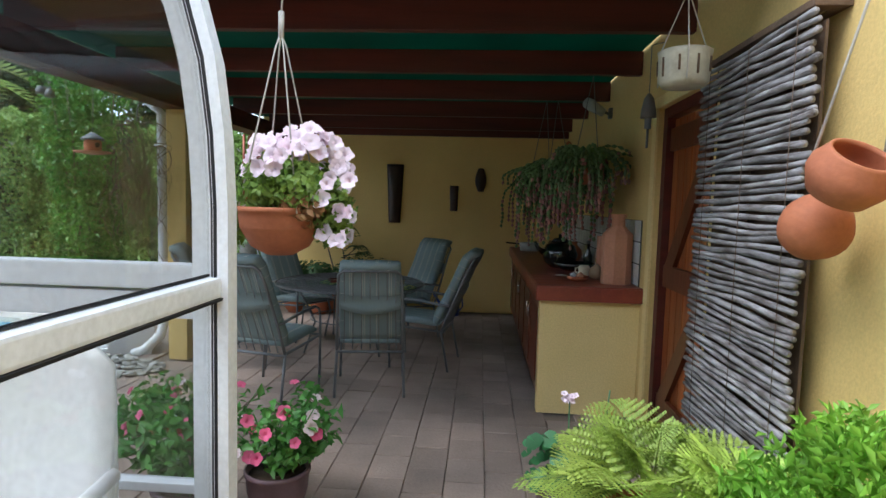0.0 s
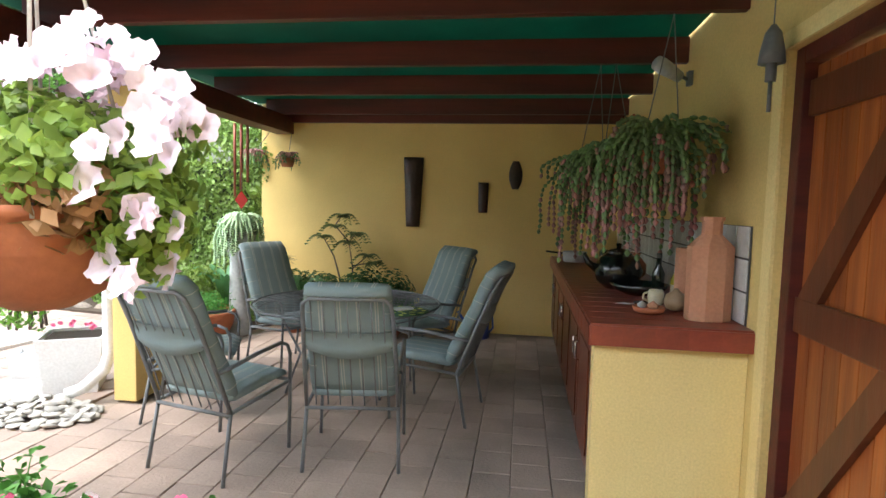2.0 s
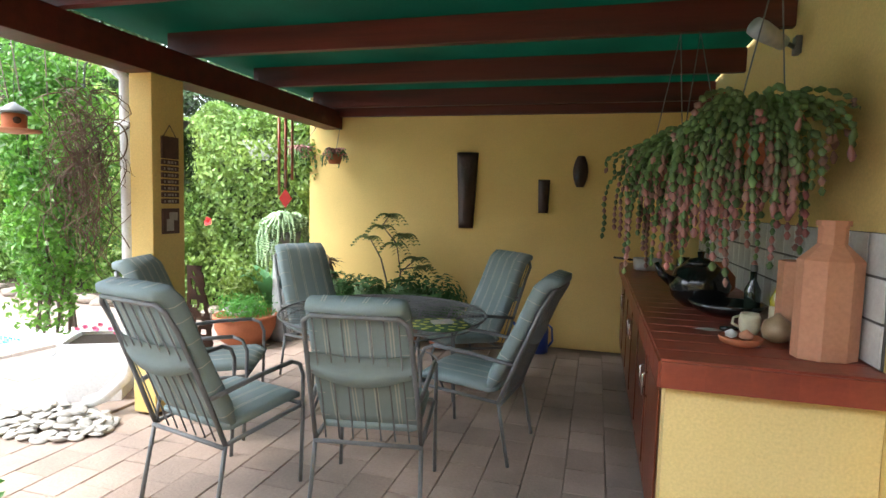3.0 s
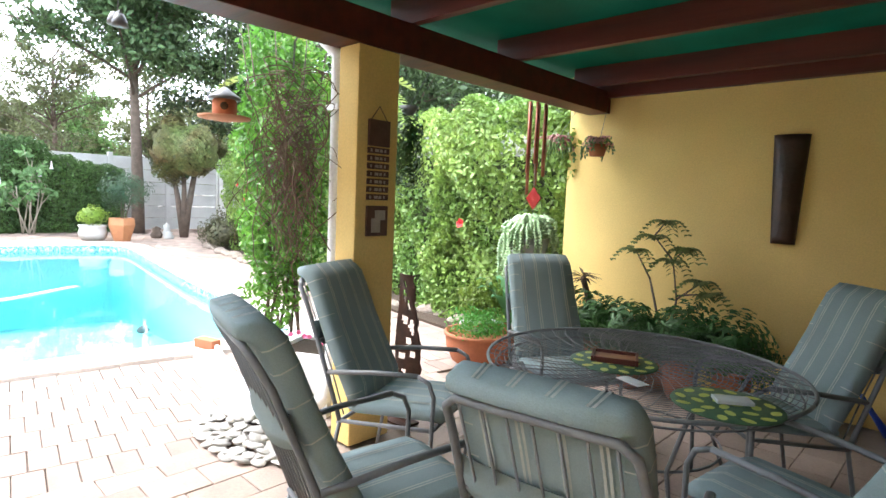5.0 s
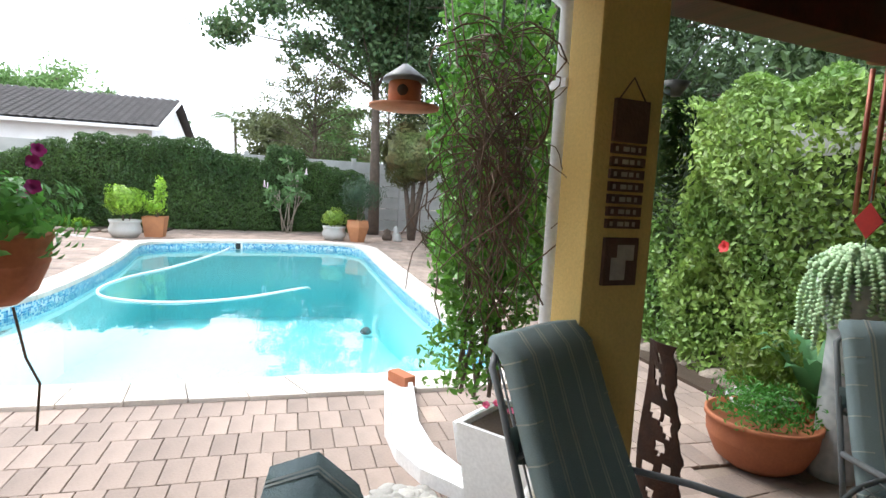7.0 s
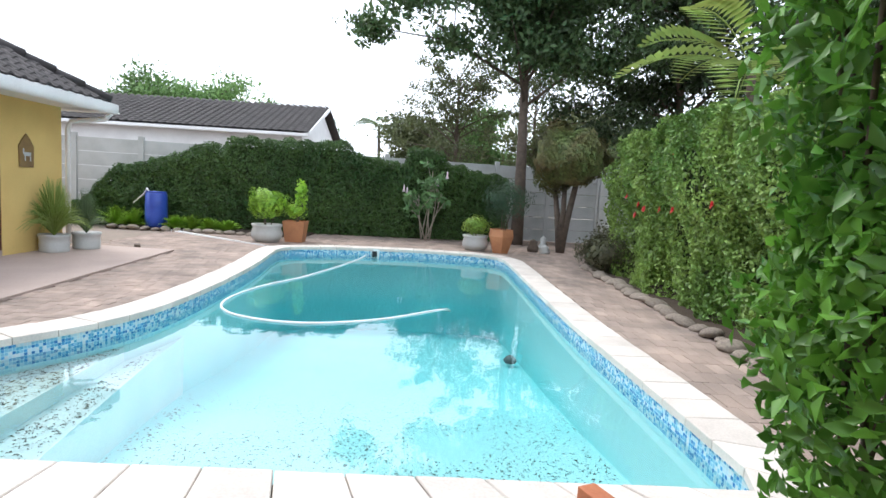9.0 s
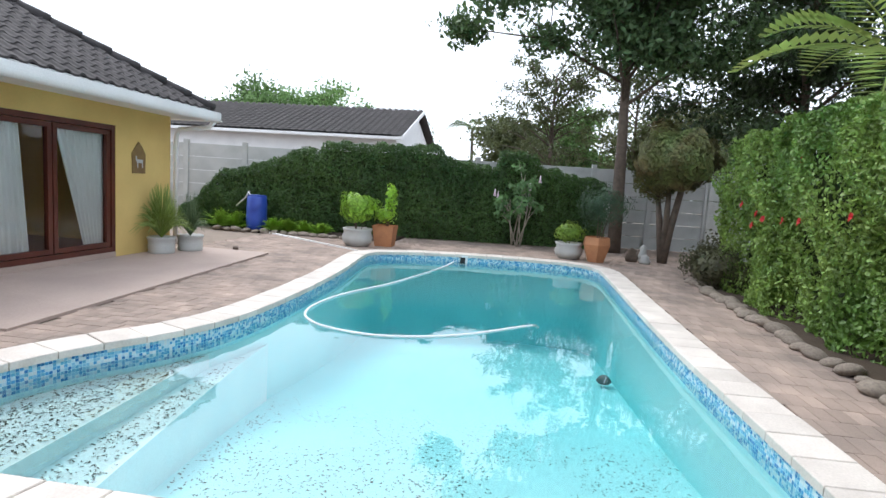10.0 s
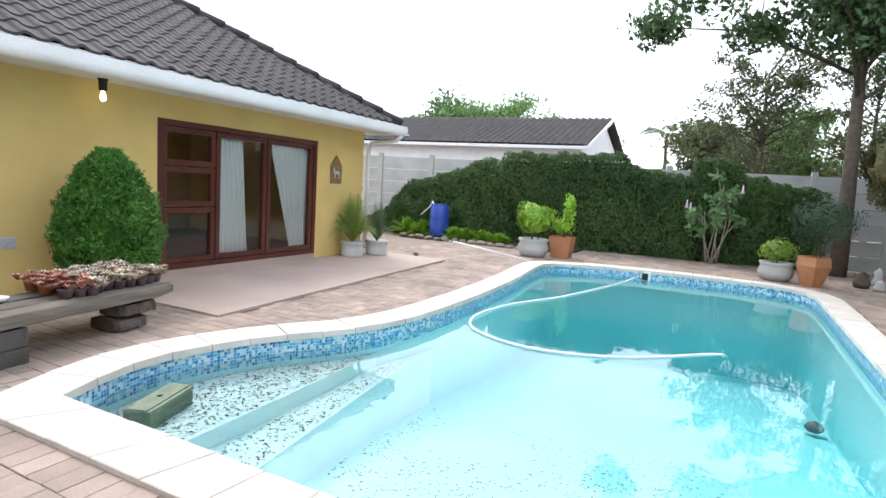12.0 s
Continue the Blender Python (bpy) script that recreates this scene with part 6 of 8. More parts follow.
for k in range(5200):
    x, y = dr2.uniform(-8.6, -5.36), dr2.uniform(-0.3, 1.14)
    if not inside(x, y, IN):
        continue
    e_, e2_ = 0.598 - 0.022 * (-5.34 - x), 1.13 - 0.135 * (-5.34 - x)
    if y > e2_ - 0.02 or abs(y - e_) < 0.035:
        continue
    if y > e_ and dr2.random() < 0.35:
        continue
    fleck(x, y, -0.276 if y < e_ else -0.416, dr2.uniform(0.008, 0.024))
for k in range(14000):
    x, y = dr2.uniform(-9.6, -5.4), dr2.uniform(0.7, 5.2)
    if dr2.random() > ((9.6 + x) / 4.2) ** 0.8 or y < 1.16 - 0.135 * (-5.34 - x) or math.sin(x * 2.3 + y) * math.sin(y * 1.7 - x) < -0.55 + dr2.uniform(-0.3, 0.3):
        continue
    fleck(x, y, depth(x) + 0.004, dr2.uniform(0.009, 0.022))
solid("leaf_litter", db, DEB, "scattered dark leaf flecks on the pool floor", "leaf litter", "stuff")
blk = thing("hollow_block", "grey-green concrete block with three holes lying in the shallow water", "block", (-5.95, 0.10, -0.278), 20)
BLKM = mat("mossy_concrete", (0.20, 0.24, 0.17), (0.14, 0.17, 0.12), 8, 0.9, bump=0.4)
bb = Mesh()
for y0, y1 in ((-0.10, -0.075), (0.075, 0.10)):
    bb.box(-0.26, 0.26, y0, y1, 0, 0.14)
for x0 in (-0.26, -0.10, 0.06, 0.235):
    bb.box(x0, x0 + 0.025, -0.0745, 0.0745, 0, 0.14)
bb.box(-0.26, 0.26, -0.0745, 0.0745, 0.1405, 0.15)
part("body", bb, BLKM, blk)
# no recess here: a black disc on the top paints its shade
part("hole", Mesh().lathe([(0.0, 0.0), (0.022, 0.0), (0.0, 0.002)], 12), GASK, blk, "black disc drawn as the shade in a round recess", at=pose(0, 0, 0.152))

wm_ = bpy.data.materials.new("pool_water"); wm_.use_nodes = True
wn_, wl = wm_.node_tree.nodes, wm_.node_tree.links
wt, wg, wf_, wx = wn_.new("ShaderNodeBsdfTransparent"), wn_.new("ShaderNodeBsdfGlossy"), wn_.new("ShaderNodeFresnel"), wn_.new("ShaderNodeMixShader")
wt.inputs[0].default_value, wg.inputs["Roughness"].default_value, wf_.inputs[0].default_value = (0.86, 0.975, 0.98, 1), 0.015, 1.85
nz, bpn, tcn = wn_.new("ShaderNodeTexNoise"), wn_.new("ShaderNodeBump"), wn_.new("ShaderNodeTexCoord")
nz.inputs["Scale"].default_value, nz.inputs["Detail"].default_value = 2.2, 3
bpn.inputs["Strength"].default_value, bpn.inputs["Distance"].default_value = 0.10, 0.03
wl.new(tcn.outputs["Object"], nz.inputs[0]); wl.new(nz.outputs[0], bpn.inputs["Height"])
wl.new(bpn.outputs[0], wg.inputs["Normal"]); wl.new(bpn.outputs[0], wf_.inputs["Normal"])
wl.new(wf_.outputs[0], wx.inputs[0]); wl.new(wt.outputs[0], wx.inputs[1]); wl.new(wg.outputs[0], wx.inputs[2]); wl.new(wx.outputs[0], wn_["Material Output"].inputs[0])
wo_ = grow(-0.004)
if sum(wo_[i - 1][0] * wo_[i][1] - wo_[i][0] * wo_[i - 1][1] for i in range(n)) < 0:
    wo_ = wo_[::-1]
water = solid("water", Mesh().add([(x, y, -0.15) for x, y in wo_], [tuple(range(n))]), wm_, "clear turquoise pool water reflecting the bright sky", "", "structure")
water.visible_shadow = False
hose = [(-15.35, 2.05, -0.12), (-14.4, 1.9, -0.14), (-12.3, 1.42, -0.14), (-10.98, 0.95, -0.14), (-9.9, 0.85, -0.14), (-9.25, 1.2, -0.14), (-9.0, 2.0, -0.14), (-9.35, 2.85, -0.145), (-10.15, 3.66, -0.15), (-10.30, 3.80, -0.20)]
hp = []
for i in range(len(hose) - 1):
    p0, p1, p2, p3 = (Vector(hose[max(0, min(len(hose) - 1, i + q))]) for q in (-1, 0, 1, 2))
    for t in np.linspace(0, 1, 7)[:-1]:
        hp.append(0.5 * ((2 * p1) + (p2 - p0) * t + (2 * p0 - 5 * p1 + 4 * p2 - p3) * t * t + (3 * p1 - p0 - 3 * p2 + p3) * t ** 3))
pc = thing("pool_cleaner", "pool cleaner with long white floating hose from the skimmer", "pool cleaner", (0, 0, 0))
part("hose", Mesh().tube(hp, 0.016, 8), WHITE, pc, "white ribbed hose")
part("head", Mesh().lathe([(0.09, -1.40), (0.12, -1.36), (0.08, -1.30), (0.03, -1.27)], 16, cx=-12.0, cy=4.95), METAL, pc, "dark cleaner head")
sk = thing("skimmer", "white framed pool skimmer opening with dark slot", "skimmer", (-15.555, 2.15, -0.03), 0)
part("frame", Mesh().box(0.0, 0.03, -0.19, -0.14, -0.17, 0.04).box(0.0, 0.03, 0.14, 0.19, -0.17, 0.04).box(0.0, 0.03, -0.139, 0.139, 0.0, 0.04).box(0.0, 0.03, -0.139, 0.139, -0.17, -0.14), WHITE, sk)
# a solid black plate stands in for the shade inside the skimmer
part("slot", Mesh().box(0.0, 0.012, -0.139, 0.139, -0.139, -0.001), GASK, sk, "black plate drawn as the shaded skimmer mouth")

# ---- house ----
HY = -3.18
hw = Mesh().box(-13.0, -11.56, HY - 0.25, HY, 0, 2.75).box(-8.31, 3.0, HY - 0.25, HY, 0, 2.75).box(-11.56, -8.31, HY - 0.25, HY, 2.18, 2.75)
hw.box(-13.0, -12.75, -12, HY - 0.25, 0, 2.75).box(-12.7, 3.0, -8.2, -8.0, 0, 2.75)
structure("wall_house", hw, YELLOW, "yellow plastered house wall with sliding doors")
structure("threshold", Mesh().box(-11.56, -8.31, HY - 0.25, HY, 0, 0.11), SLAB, "painted concrete threshold under the sliding doors")
structure("ceiling_house", Mesh().box(-12.7, 3, -8.0, HY - 0.26, 2.6, 2.7), WHITE, "plain white ceiling inside the house")
structure("floor_house", Mesh().box(-12.7, 3, -8.0, HY - 0.26, 0.05, 0.10), SLAB, "floor inside the house")
structure("slab", Mesh().prism([(-7.43, -1.0), (-13.45, -1.38), (-13.5, HY - 0.001), (-7.40, HY - 0.001)], -0.01, 0.025), SLAB, "pinkish painted concrete slab before the house")
structure("soffit", Mesh().box(-13.15, 3.0, HY + 0.001, HY + 0.70, 2.50, 2.53).box(-13.6, -13.001, -12, HY + 0.70, 2.50, 2.53), WHITE, "white boarded eaves soffit")
RX0, RY0, RZ0 = -13.25, HY + 0.72, 2.66
PITCH = math.tan(radians(30.5))
rid = 5.0
rf = Mesh()
rf.add([(RX0, RY0, RZ0), (3.0, RY0, RZ0), (3.0, RY0 - rid, RZ0 + rid * PITCH), (RX0 + rid, RY0 - rid, RZ0 + rid * PITCH), (RX0, RY0 - 2 * rid, RZ0), (3.0, RY0 - 2 * rid, RZ0)], [(0, 1, 2, 3), (0, 3, 4), (3, 2, 5, 4)])
roof = structure("roof", rf, ROOF, "dark grey hipped tiled house roof")


def tile_roof(name, x0, y0, z0, dx, nrow, ncol, hip, pitch, lab, step=0.26, w=0.26, parent=None, m=None, sx=1):
    """Overlapping curved tiles: each row a little proud of the one below it."""
    t = Mesh()
    c, s = math.cos(pitch), math.sin(pitch)
    for r_ in range(nrow):
        d0, d1 = r_ * step, (r_ + 1.12) * step
        for k in range(ncol):
            xa = x0 + k * w
            if hip and xa < x0 + d0 * c - 0.05:
                continue
            prof = [(0.0, 0.02), (0.16, 0.045), (0.30, 0.055), (0.45, 0.045), (0.58, 0.018), (0.80, 0.012), (1.0, 0.02)]
            vs = [(xa + u * w, y0 - d0 * c, z0 + d0 * s + h + 0.022) for u, h in prof] + [(xa + u * w, y0 - d1 * c, z0 + d1 * s + h) for u, h in prof] + [(xa + u * w, y0 - d0 * c, z0 + d0 * s + h - 0.01) for u, h in prof]
            nn = len(prof)
            t.add(vs, [(i, i + 1, nn + i + 1, nn + i) for i in range(nn - 1)] + [(2 * nn + i, 2 * nn + i + 1, i + 1, i) for i in range(nn - 1)], False)
    return solid(name, t, ROOF, lab, "roof tiles", "stuff", at=m)


tile_roof("roof_tiles", RX0, RY0, RZ0, 0, 21, 62, True, radians(30.5), "rows of dark grey curved concrete roof tiles")
hipm = Mesh()
for k in range(16):
    a, b = Vector((RX0 + k * 0.30, RY0 - k * 0.30, RZ0 + 0.05 + k * 0.30 * PITCH)), Vector((RX0 + (k + 1.1) * 0.30, RY0 - (k + 1.1) * 0.30, RZ0 + 0.03 + (k + 1.1) * 0.30 * PITCH))
    hipm.tube([a, b], [0.10, 0.085], 8)
solid("hip_tiles", hipm, ROOF, "row of rounded dark hip tiles", "roof tiles", "stuff")
gut = thing("house_gutter", "white rounded house gutter with end cap and bend", "gutter", (0, 0, 0))
gm2 = Mesh()
prof = [(0.0, 2.62), (0.0, 2.50), (0.03, 2.465), (0.08, 2.455), (0.125, 2.485), (0.14, 2.54), (0.14, 2.64)]
y0 = HY + 0.705
gm2.add([(-13.3, y0 + a, b) for a, b in prof] + [(3.0, y0 + a, b) for a, b in prof], [(i, i + 1, 7 + i + 1, 7 + i) for i in range(6)] + [tuple(range(7))], True)
part("channel", gm2, WHITE, gut, "white curved channel")
part("fascia", Mesh().box(-13.28, 3.0, HY + 0.68, HY + 0.704, 2.47, 2.68), WHITE, gut, "white fascia board")
part("downpipe", Mesh().tube([(-13.2, y0 + 0.06, 2.47), (-13.2, y0 - 0.05, 2.36), (-13.08, HY + 0.12, 2.28), (-13.08, HY + 0.06, 2.15), (-13.08, HY + 0.06, 0.1)], 0.045, 10), WHITE, gut)
FR = mat("dark_varnished_frame", (0.12, 0.03, 0.018), (0.07, 0.018, 0.012), 3, 0.3, fine=18, stretch=(1, 1, 0.3))
door_glass = glass.copy()
door_glass.name = "door_glass"
for q in door_glass.node_tree.nodes:
    if q.type == "BSDF_TRANSPARENT":
        q.inputs[0].default_value = (0.94, 0.96, 0.96, 1)
    if q.type == "FRESNEL":
        q.inputs[0].default_value = 1.5
sd = thing("sliding_doors", "dark varnished timber sliding doors with large panes and top lights", "sliding doors", (0, HY - 0.06, 0))
def frame_box(x0, x1, z0, z1, t=0.07, y0=-0.04, y1=0.04):
    return Mesh().box(x0, x0 + t, y0, y1, z0, z1, 0.005).box(x1 - t, x1, y0, y1, z0, z1, 0.005).box(x0 + t + 0.001, x1 - t - 0.001, y0, y1, z1 - t, z1, 0.005).box(x0 + t + 0.001, x1 - t - 0.001, y0, y1, z0, z0 + t, 0.005)


part("outer_frame", frame_box(-11.555, -8.315, 0.112, 2.178, 0.08, -0.05, 0.055), FR, sd)
for x0, x1, z0, z1, lab in ((-9.28, -8.40, 0.20, 0.98, "fixed_light"), (-9.28, -8.40, 1.0, 1.55, "casement"), (-9.28, -8.40, 1.57, 2.09, "top_light"), (-10.32, -9.30, 0.20, 2.09, "sliding_leaf"), (-11.46, -10.34, 0.20, 2.09, "sliding_leaf")):
    fr_ = part(lab, frame_box(x0, x1, z0, z1, 0.075, -0.035, 0.04), FR, sd)
    g = part("pane", Mesh().add([(x1 - 0.07, 0, z0 + 0.07), (x0 + 0.07, 0, z0 + 0.07), (x0 + 0.07, 0, z1 - 0.07), (x1 - 0.07, 0, z1 - 0.07)], [(0, 1, 2, 3)]), door_glass, fr_, "dark reflecting pane")
    g.visible_shadow = False
CURT = mat("white_curtain", (0.86, 0.86, 0.84), (0.80, 0.80, 0.78), 3, 0.9, bump=0.1, trans=0.1)
for x0, x1, xt0, xt1 in ((-10.02, -9.31, -9.87, -9.32), (-11.42, -11.0, -11.44, -10.47)):
    cu = Mesh()
    nn = 40
    for zi in range(7):
        t = zi / 6
        xa, xb = x0 * (1 - t) + xt0 * t, x1 * (1 - t) + xt1 * t
        cu.v += [(xa + (xb - xa) * i / nn, -0.065 + 0.024 * math.sin(i * 1.15 + t) * (1 - 0.3 * t), 0.22 + t * 1.85) for i in range(nn + 1)]
    cu.f = [[zi * (nn + 1) + i, zi * (nn + 1) + i + 1, (zi + 1) * (nn + 1) + i + 1, (zi + 1) * (nn + 1) + i] for zi in range(6) for i in range(nn)]
    cu.s, cu.m = [True] * len(cu.f), [0] * len(cu.f)
    solid("curtain", cu, CURT, "long white pleated curtain behind the sliding doors", "curtain", "", "curtains", at=pose(0, HY - 0.06, 0))
solid("curtain_rail", Mesh().tube([(-11.5, -0.16, 2.09), (-8.4, -0.16, 2.09)], 0.015, 8), WHITE, "white curtain rail behind the sliding doors", "curtain rail", at=pose(0, HY - 0.06, 0))
lamp = thing("eaves_lamp", "bare glowing bulb in a black holder under the eaves", "lamp", (-7.45, HY + 0.22, 0))
part("holder", Mesh().lathe([(0.03, 2.36), (0.045, 2.38), (0.045, 2.47), (0.06, 2.499)], 16), GASK, lamp, "black bulb holder")
bulbm = bpy.data.materials.new("glowing_bulb"); bulbm.use_nodes = True
bp_ = bulbm.node_tree.nodes["Principled BSDF"]
bp_.inputs["Emission Color"].default_value, bp_.inputs["Emission Strength"].default_value, bp_.inputs["Base Color"].default_value = (1.0, 0.85, 0.45, 1), 2.5, (0.8, 0.75, 0.6, 1)
part("bulb", Mesh().lathe([(0.0, 2.24), (0.025, 2.25), (0.036, 2.28), (0.033, 2.31), (0.018, 2.36)], 16), bulbm, lamp, "warm glowing bulb")
plq = thing("wall_plaque", "brown pointed wooden plaque with a pale animal cut-out", "plaque", (-12.10, HY + 0.002, 1.66))
part("board", Mesh().add([(x, y, z) for y in (0.0, 0.02) for x, z in ((-0.16, -0.24), (0.16, -0.24), (0.17, 0.10), (0.08, 0.22), (0.0, 0.30), (-0.08, 0.22), (-0.17, 0.10))], [tuple(range(7)), tuple(range(13, 6, -1))] + [(i, 7 + i, 7 + (i + 1) % 7, (i + 1) % 7) for i in range(7)]), mat("ochre_board", (0.26, 0.17, 0.06), (0.2, 0.12, 0.05), 8, 0.7), plq)
part("cut_out", Mesh().box(-0.09, 0.06, 0.021, 0.025, -0.06, 0.0).box(-0.09, -0.07, 0.021, 0.025, -0.14, -0.061).box(0.03, 0.05, 0.021, 0.025, -0.14, -0.061).box(0.061, 0.09, 0.021, 0.025, -0.03, 0.06), CARD, plq, "pale animal shape")
solid("wall_vent", Mesh().box(-0.11, 0.11, 0, 0.012, -0.06, 0.06, 0.003), CARD, "small pale grey vent plate on the yellow wall", "vent", at=pose(-6.52, HY + 0.001, 0.62))

# bench of weathered sleepers with succulents
SLEEP = mat("weathered_sleeper", (0.20, 0.17, 0.14), (0.12, 0.10, 0.08), 3, 0.9, bump=0.7, fine=22, stretch=(0.5, 5, 5), vary=0.1)
bench = thing("sleeper_bench", "low bench of thick weathered grey timbers on dark stone blocks", "bench", (-5.75, -1.35, 0), 31)
def log_mesh(x0, x1, cy, hw, z0, z1, seed):
    """A hewn log of changing section, with blunt worn ends."""
    rg_, n_ = random.Random(seed), 16
    vs = []
    for q in range(n_ + 1):
        x, k_ = x0 + (x1 - x0) * q / n_, (0.72 if q in (0, n_) else 1.0)
        for a in range(10):
            t_ = 2 * math.pi * a / 10
            cx_, cz_ = math.cos(t_), math.sin(t_)
            f_ = k_ * (1 + rg_.uniform(-0.06, 0.06)) / max(abs(cx_), abs(cz_)) ** 0.7
            vs.append((x, cy + hw * cx_ * f_ * 0.93, (z0 + z1) / 2 + (z1 - z0) / 2 * min(1.0, max(-1.0, cz_ * f_))))
    return Mesh().add(vs, [(q * 10 + a, q * 10 + (a + 1) % 10, q * 10 + 10 + (a + 1) % 10, q * 10 + 10 + a) for q in range(n_) for a in range(10)] + [tuple(range(9, -1, -1)), tuple(range(n_ * 10, n_ * 10 + 10))])


part("timber", log_mesh(-1.6, 1.05, -0.27, 0.10, 0.275, 0.415, 1), SLEEP, bench, "thick front log")
for q, y in enumerate((-0.02, 0.22)):
    part("timber", log_mesh(-1.6, 0.97 - 0.05 * q, y, 0.10, 0.29, 0.40, 2 + q), SLEEP, bench)
STONEB = mat("dark_stone_block", (0.10, 0.09, 0.085), (0.06, 0.052, 0.05), 5, 0.9, bump=0.6)
ROUGHB = mat("rough_brown_stone", (0.17, 0.14, 0.125), (0.09, 0.07, 0.065), 7, 0.95, bump=0.8)
for x, z0, z1, a in ((-0.78, 0.0, 0.128, 0.12), (-0.52, 0.0, 0.128, 0.125), (-0.66, 0.131, 0.276, 0.26)):
    part("block", Mesh().box(x - a, x + a, -0.34, 0.30, z0, z1, 0.012), STONEB, bench)
part("rock", log_mesh(0.46, 0.80, -0.10, 0.20, 0.0, 0.135, 7), ROUGHB, bench, "rough lower rock")
part("rock", log_mesh(0.50, 0.90, -0.14, 0.17, 0.134, 0.277, 8), ROUGHB, bench, "rough upper rock")
bench.matrix_basis = pose(-5.94, -1.33, 0, 0, 0, 190)
SUCC = mat("succulent_pale", (0.55, 0.52, 0.38), (0.45, 0.30, 0.26), 4, 0.5, bump=0, vary=0.3)
SUCR = mat("succulent_red", (0.48, 0.20, 0.16), (0.35, 0.18, 0.12), 4, 0.5, bump=0, vary=0.3)
br = random.Random(9)
for i in range(28):
    u, v = 0.0 + i * 0.035, (-0.22, 0.0, 0.2)[i % 3] + br.uniform(-0.04, 0.04)
    a = radians(190)
    bx, by = -5.94 + math.cos(a) * u - math.sin(a) * v, -1.33 + math.sin(a) * u + math.cos(a) * v
    s = thing("potted_succulent", "small pot of rosette succulents on the weathered timber bench", "potted plant", (bx, by, 0.412), br.uniform(0, 360), "succulents on the bench")
    part("pot", Mesh().lathe([(0.045, 0), (0.06, 0.07), (0.066, 0.075), (0.055, 0.075), (0.0, 0.065)], 14), TERRA if i % 3 else PURP, s)
    rm_ = Mesh()
    for q in range(11):
        cx, cy, cz = br.uniform(-0.10, 0.10), br.uniform(-0.10, 0.10), 0.07 + br.uniform(0, 0.06)
        for w in range(11):
            aa = w * 2.4
            rm_.leaf((cx, cy, cz), (math.cos(aa), math.sin(aa), 0.5 + w * 0.07), (0, 0, 1), 0.062, 0.030)
    part("rosette", rm_, SUCR if i < 6 else SUCC, s, kind="stuff")
solid("white_dish", Mesh().lathe([(0.07, 0), (0.085, 0.03), (0.08, 0.03), (0.0, 0.006)]), WHITE, "shallow white dish on the weathered bench", "dish", at=pose(-5.62, -1.40, 0.4005))
con = thing("potted_conifer", "large egg-shaped green conifer in a pot behind the bench", "potted plant", (-7.22, -2.50, 0))
part("pot", bowl(0.24, 0.38, 0.16), TERRA, con)
part("trunk", Mesh().tube([(0, 0, 0.3), (0.02, 0, 0.9), (-0.05, 0.02, 1.4)], [0.035, 0.025, 0.01], 8).tube([(0, 0, 0.5), (0.12, 0.05, 1.0)], [0.02, 0.008], 6).tube([(0, 0, 0.55), (-0.15, 0.05, 1.1)], [0.02, 0.008], 6), BARK, con)
f2 = thuja("x", "", con, 1.30, 0.49, 5200, 77, mat("mid_conifer", (0.11, 0.29, 0.045), (0.04, 0.14, 0.02), 5, 0.5, bump=0, vary=0.3, trans=0.2), 0.11)
f2.matrix_basis = pose(0, 0, 0.36)

# ---- garden edge: pots, drum, hedges, wall ----
def grassy(name, label, x, y, h, r, n, material, pot, seed, width=0.016):
    t = thing(name, label, "potted plant", (x, y, 0))
    part("pot", pot, CONC, t)
    rg_ = random.Random(seed)
    g_ = Mesh()
    for k in range(n):
        a, sp2 = rg_.uniform(0, 6.28), rg_.uniform(0.15, 1.0)
        pts = [(r * sp2 * s * math.cos(a), r * sp2 * s * math.sin(a), h[0] + (h[1] - h[0]) * 0.72 * ((1.25 + 0.35 * (1 - sp2)) * s - 1.15 * sp2 * s * s)) for s in (0, 0.35, 0.7, 1.0)]
        g_.tube(pts, [width * 0.3, width * 0.35, width * 0.25, 0.001], 3, cap=False)
    part("tuft", g_, material, t, kind="stuff")
    return t


STRAP = mat("yellow_green_strap", (0.26, 0.33, 0.08), (0.16, 0.24, 0.05), 3, 0.5, bump=0, vary=0.2)
ring_pot = lambda: Mesh().lathe([(0.20, 0), (0.225, 0.06), (0.215, 0.08), (0.225, 0.16), (0.215, 0.18), (0.225, 0.27), (0.24, 0.29), (0.235, 0.32), (0.20, 0.32), (0.0, 0.29)], 28)
grassy("ponytail_palm", "ponytail palm with arching strappy leaves in a pale round pot", -12.35, -2.90, (0.3, 1.3), 0.60, 520, STRAP, ring_pot(), 5)
grassy("potted_shrub", "sparse leafy shrub in a grey ribbed concrete pot", -12.95, -2.72, (0.3, 1.15), 0.42, 200, mat("grey_green_leaf", (0.13, 0.20, 0.09), (0.1, 0.15, 0.07), 3, 0.6, bump=0, vary=0.2), ring_pot(), 6)
solid("brick_offcut", Mesh().box(-0.11, 0.11, -0.05, 0.05, 0, 0.07, 0.006), BARK, "loose dark brick lying on the paving", "brick", at=pose(-13.6, -2.15, 0.0, 0, 0, 30))
solid("brick_offcut", Mesh().box(-0.11, 0.11, -0.05, 0.05, 0, 0.08, 0.006), TERRA, "loose red-brown brick on the pool's stone edge", "brick", at=pose(-5.12, 4.30, 0.036, 0, 0, 25))
structure("channel_trim", Mesh().prism([(-14.9, 0.05), (-14.8, 0.18), (-17.8, -4.1), (-17.95, -4.05)], -0.015, 0.03), WHITE, "white concrete strip leading to the flower bed")

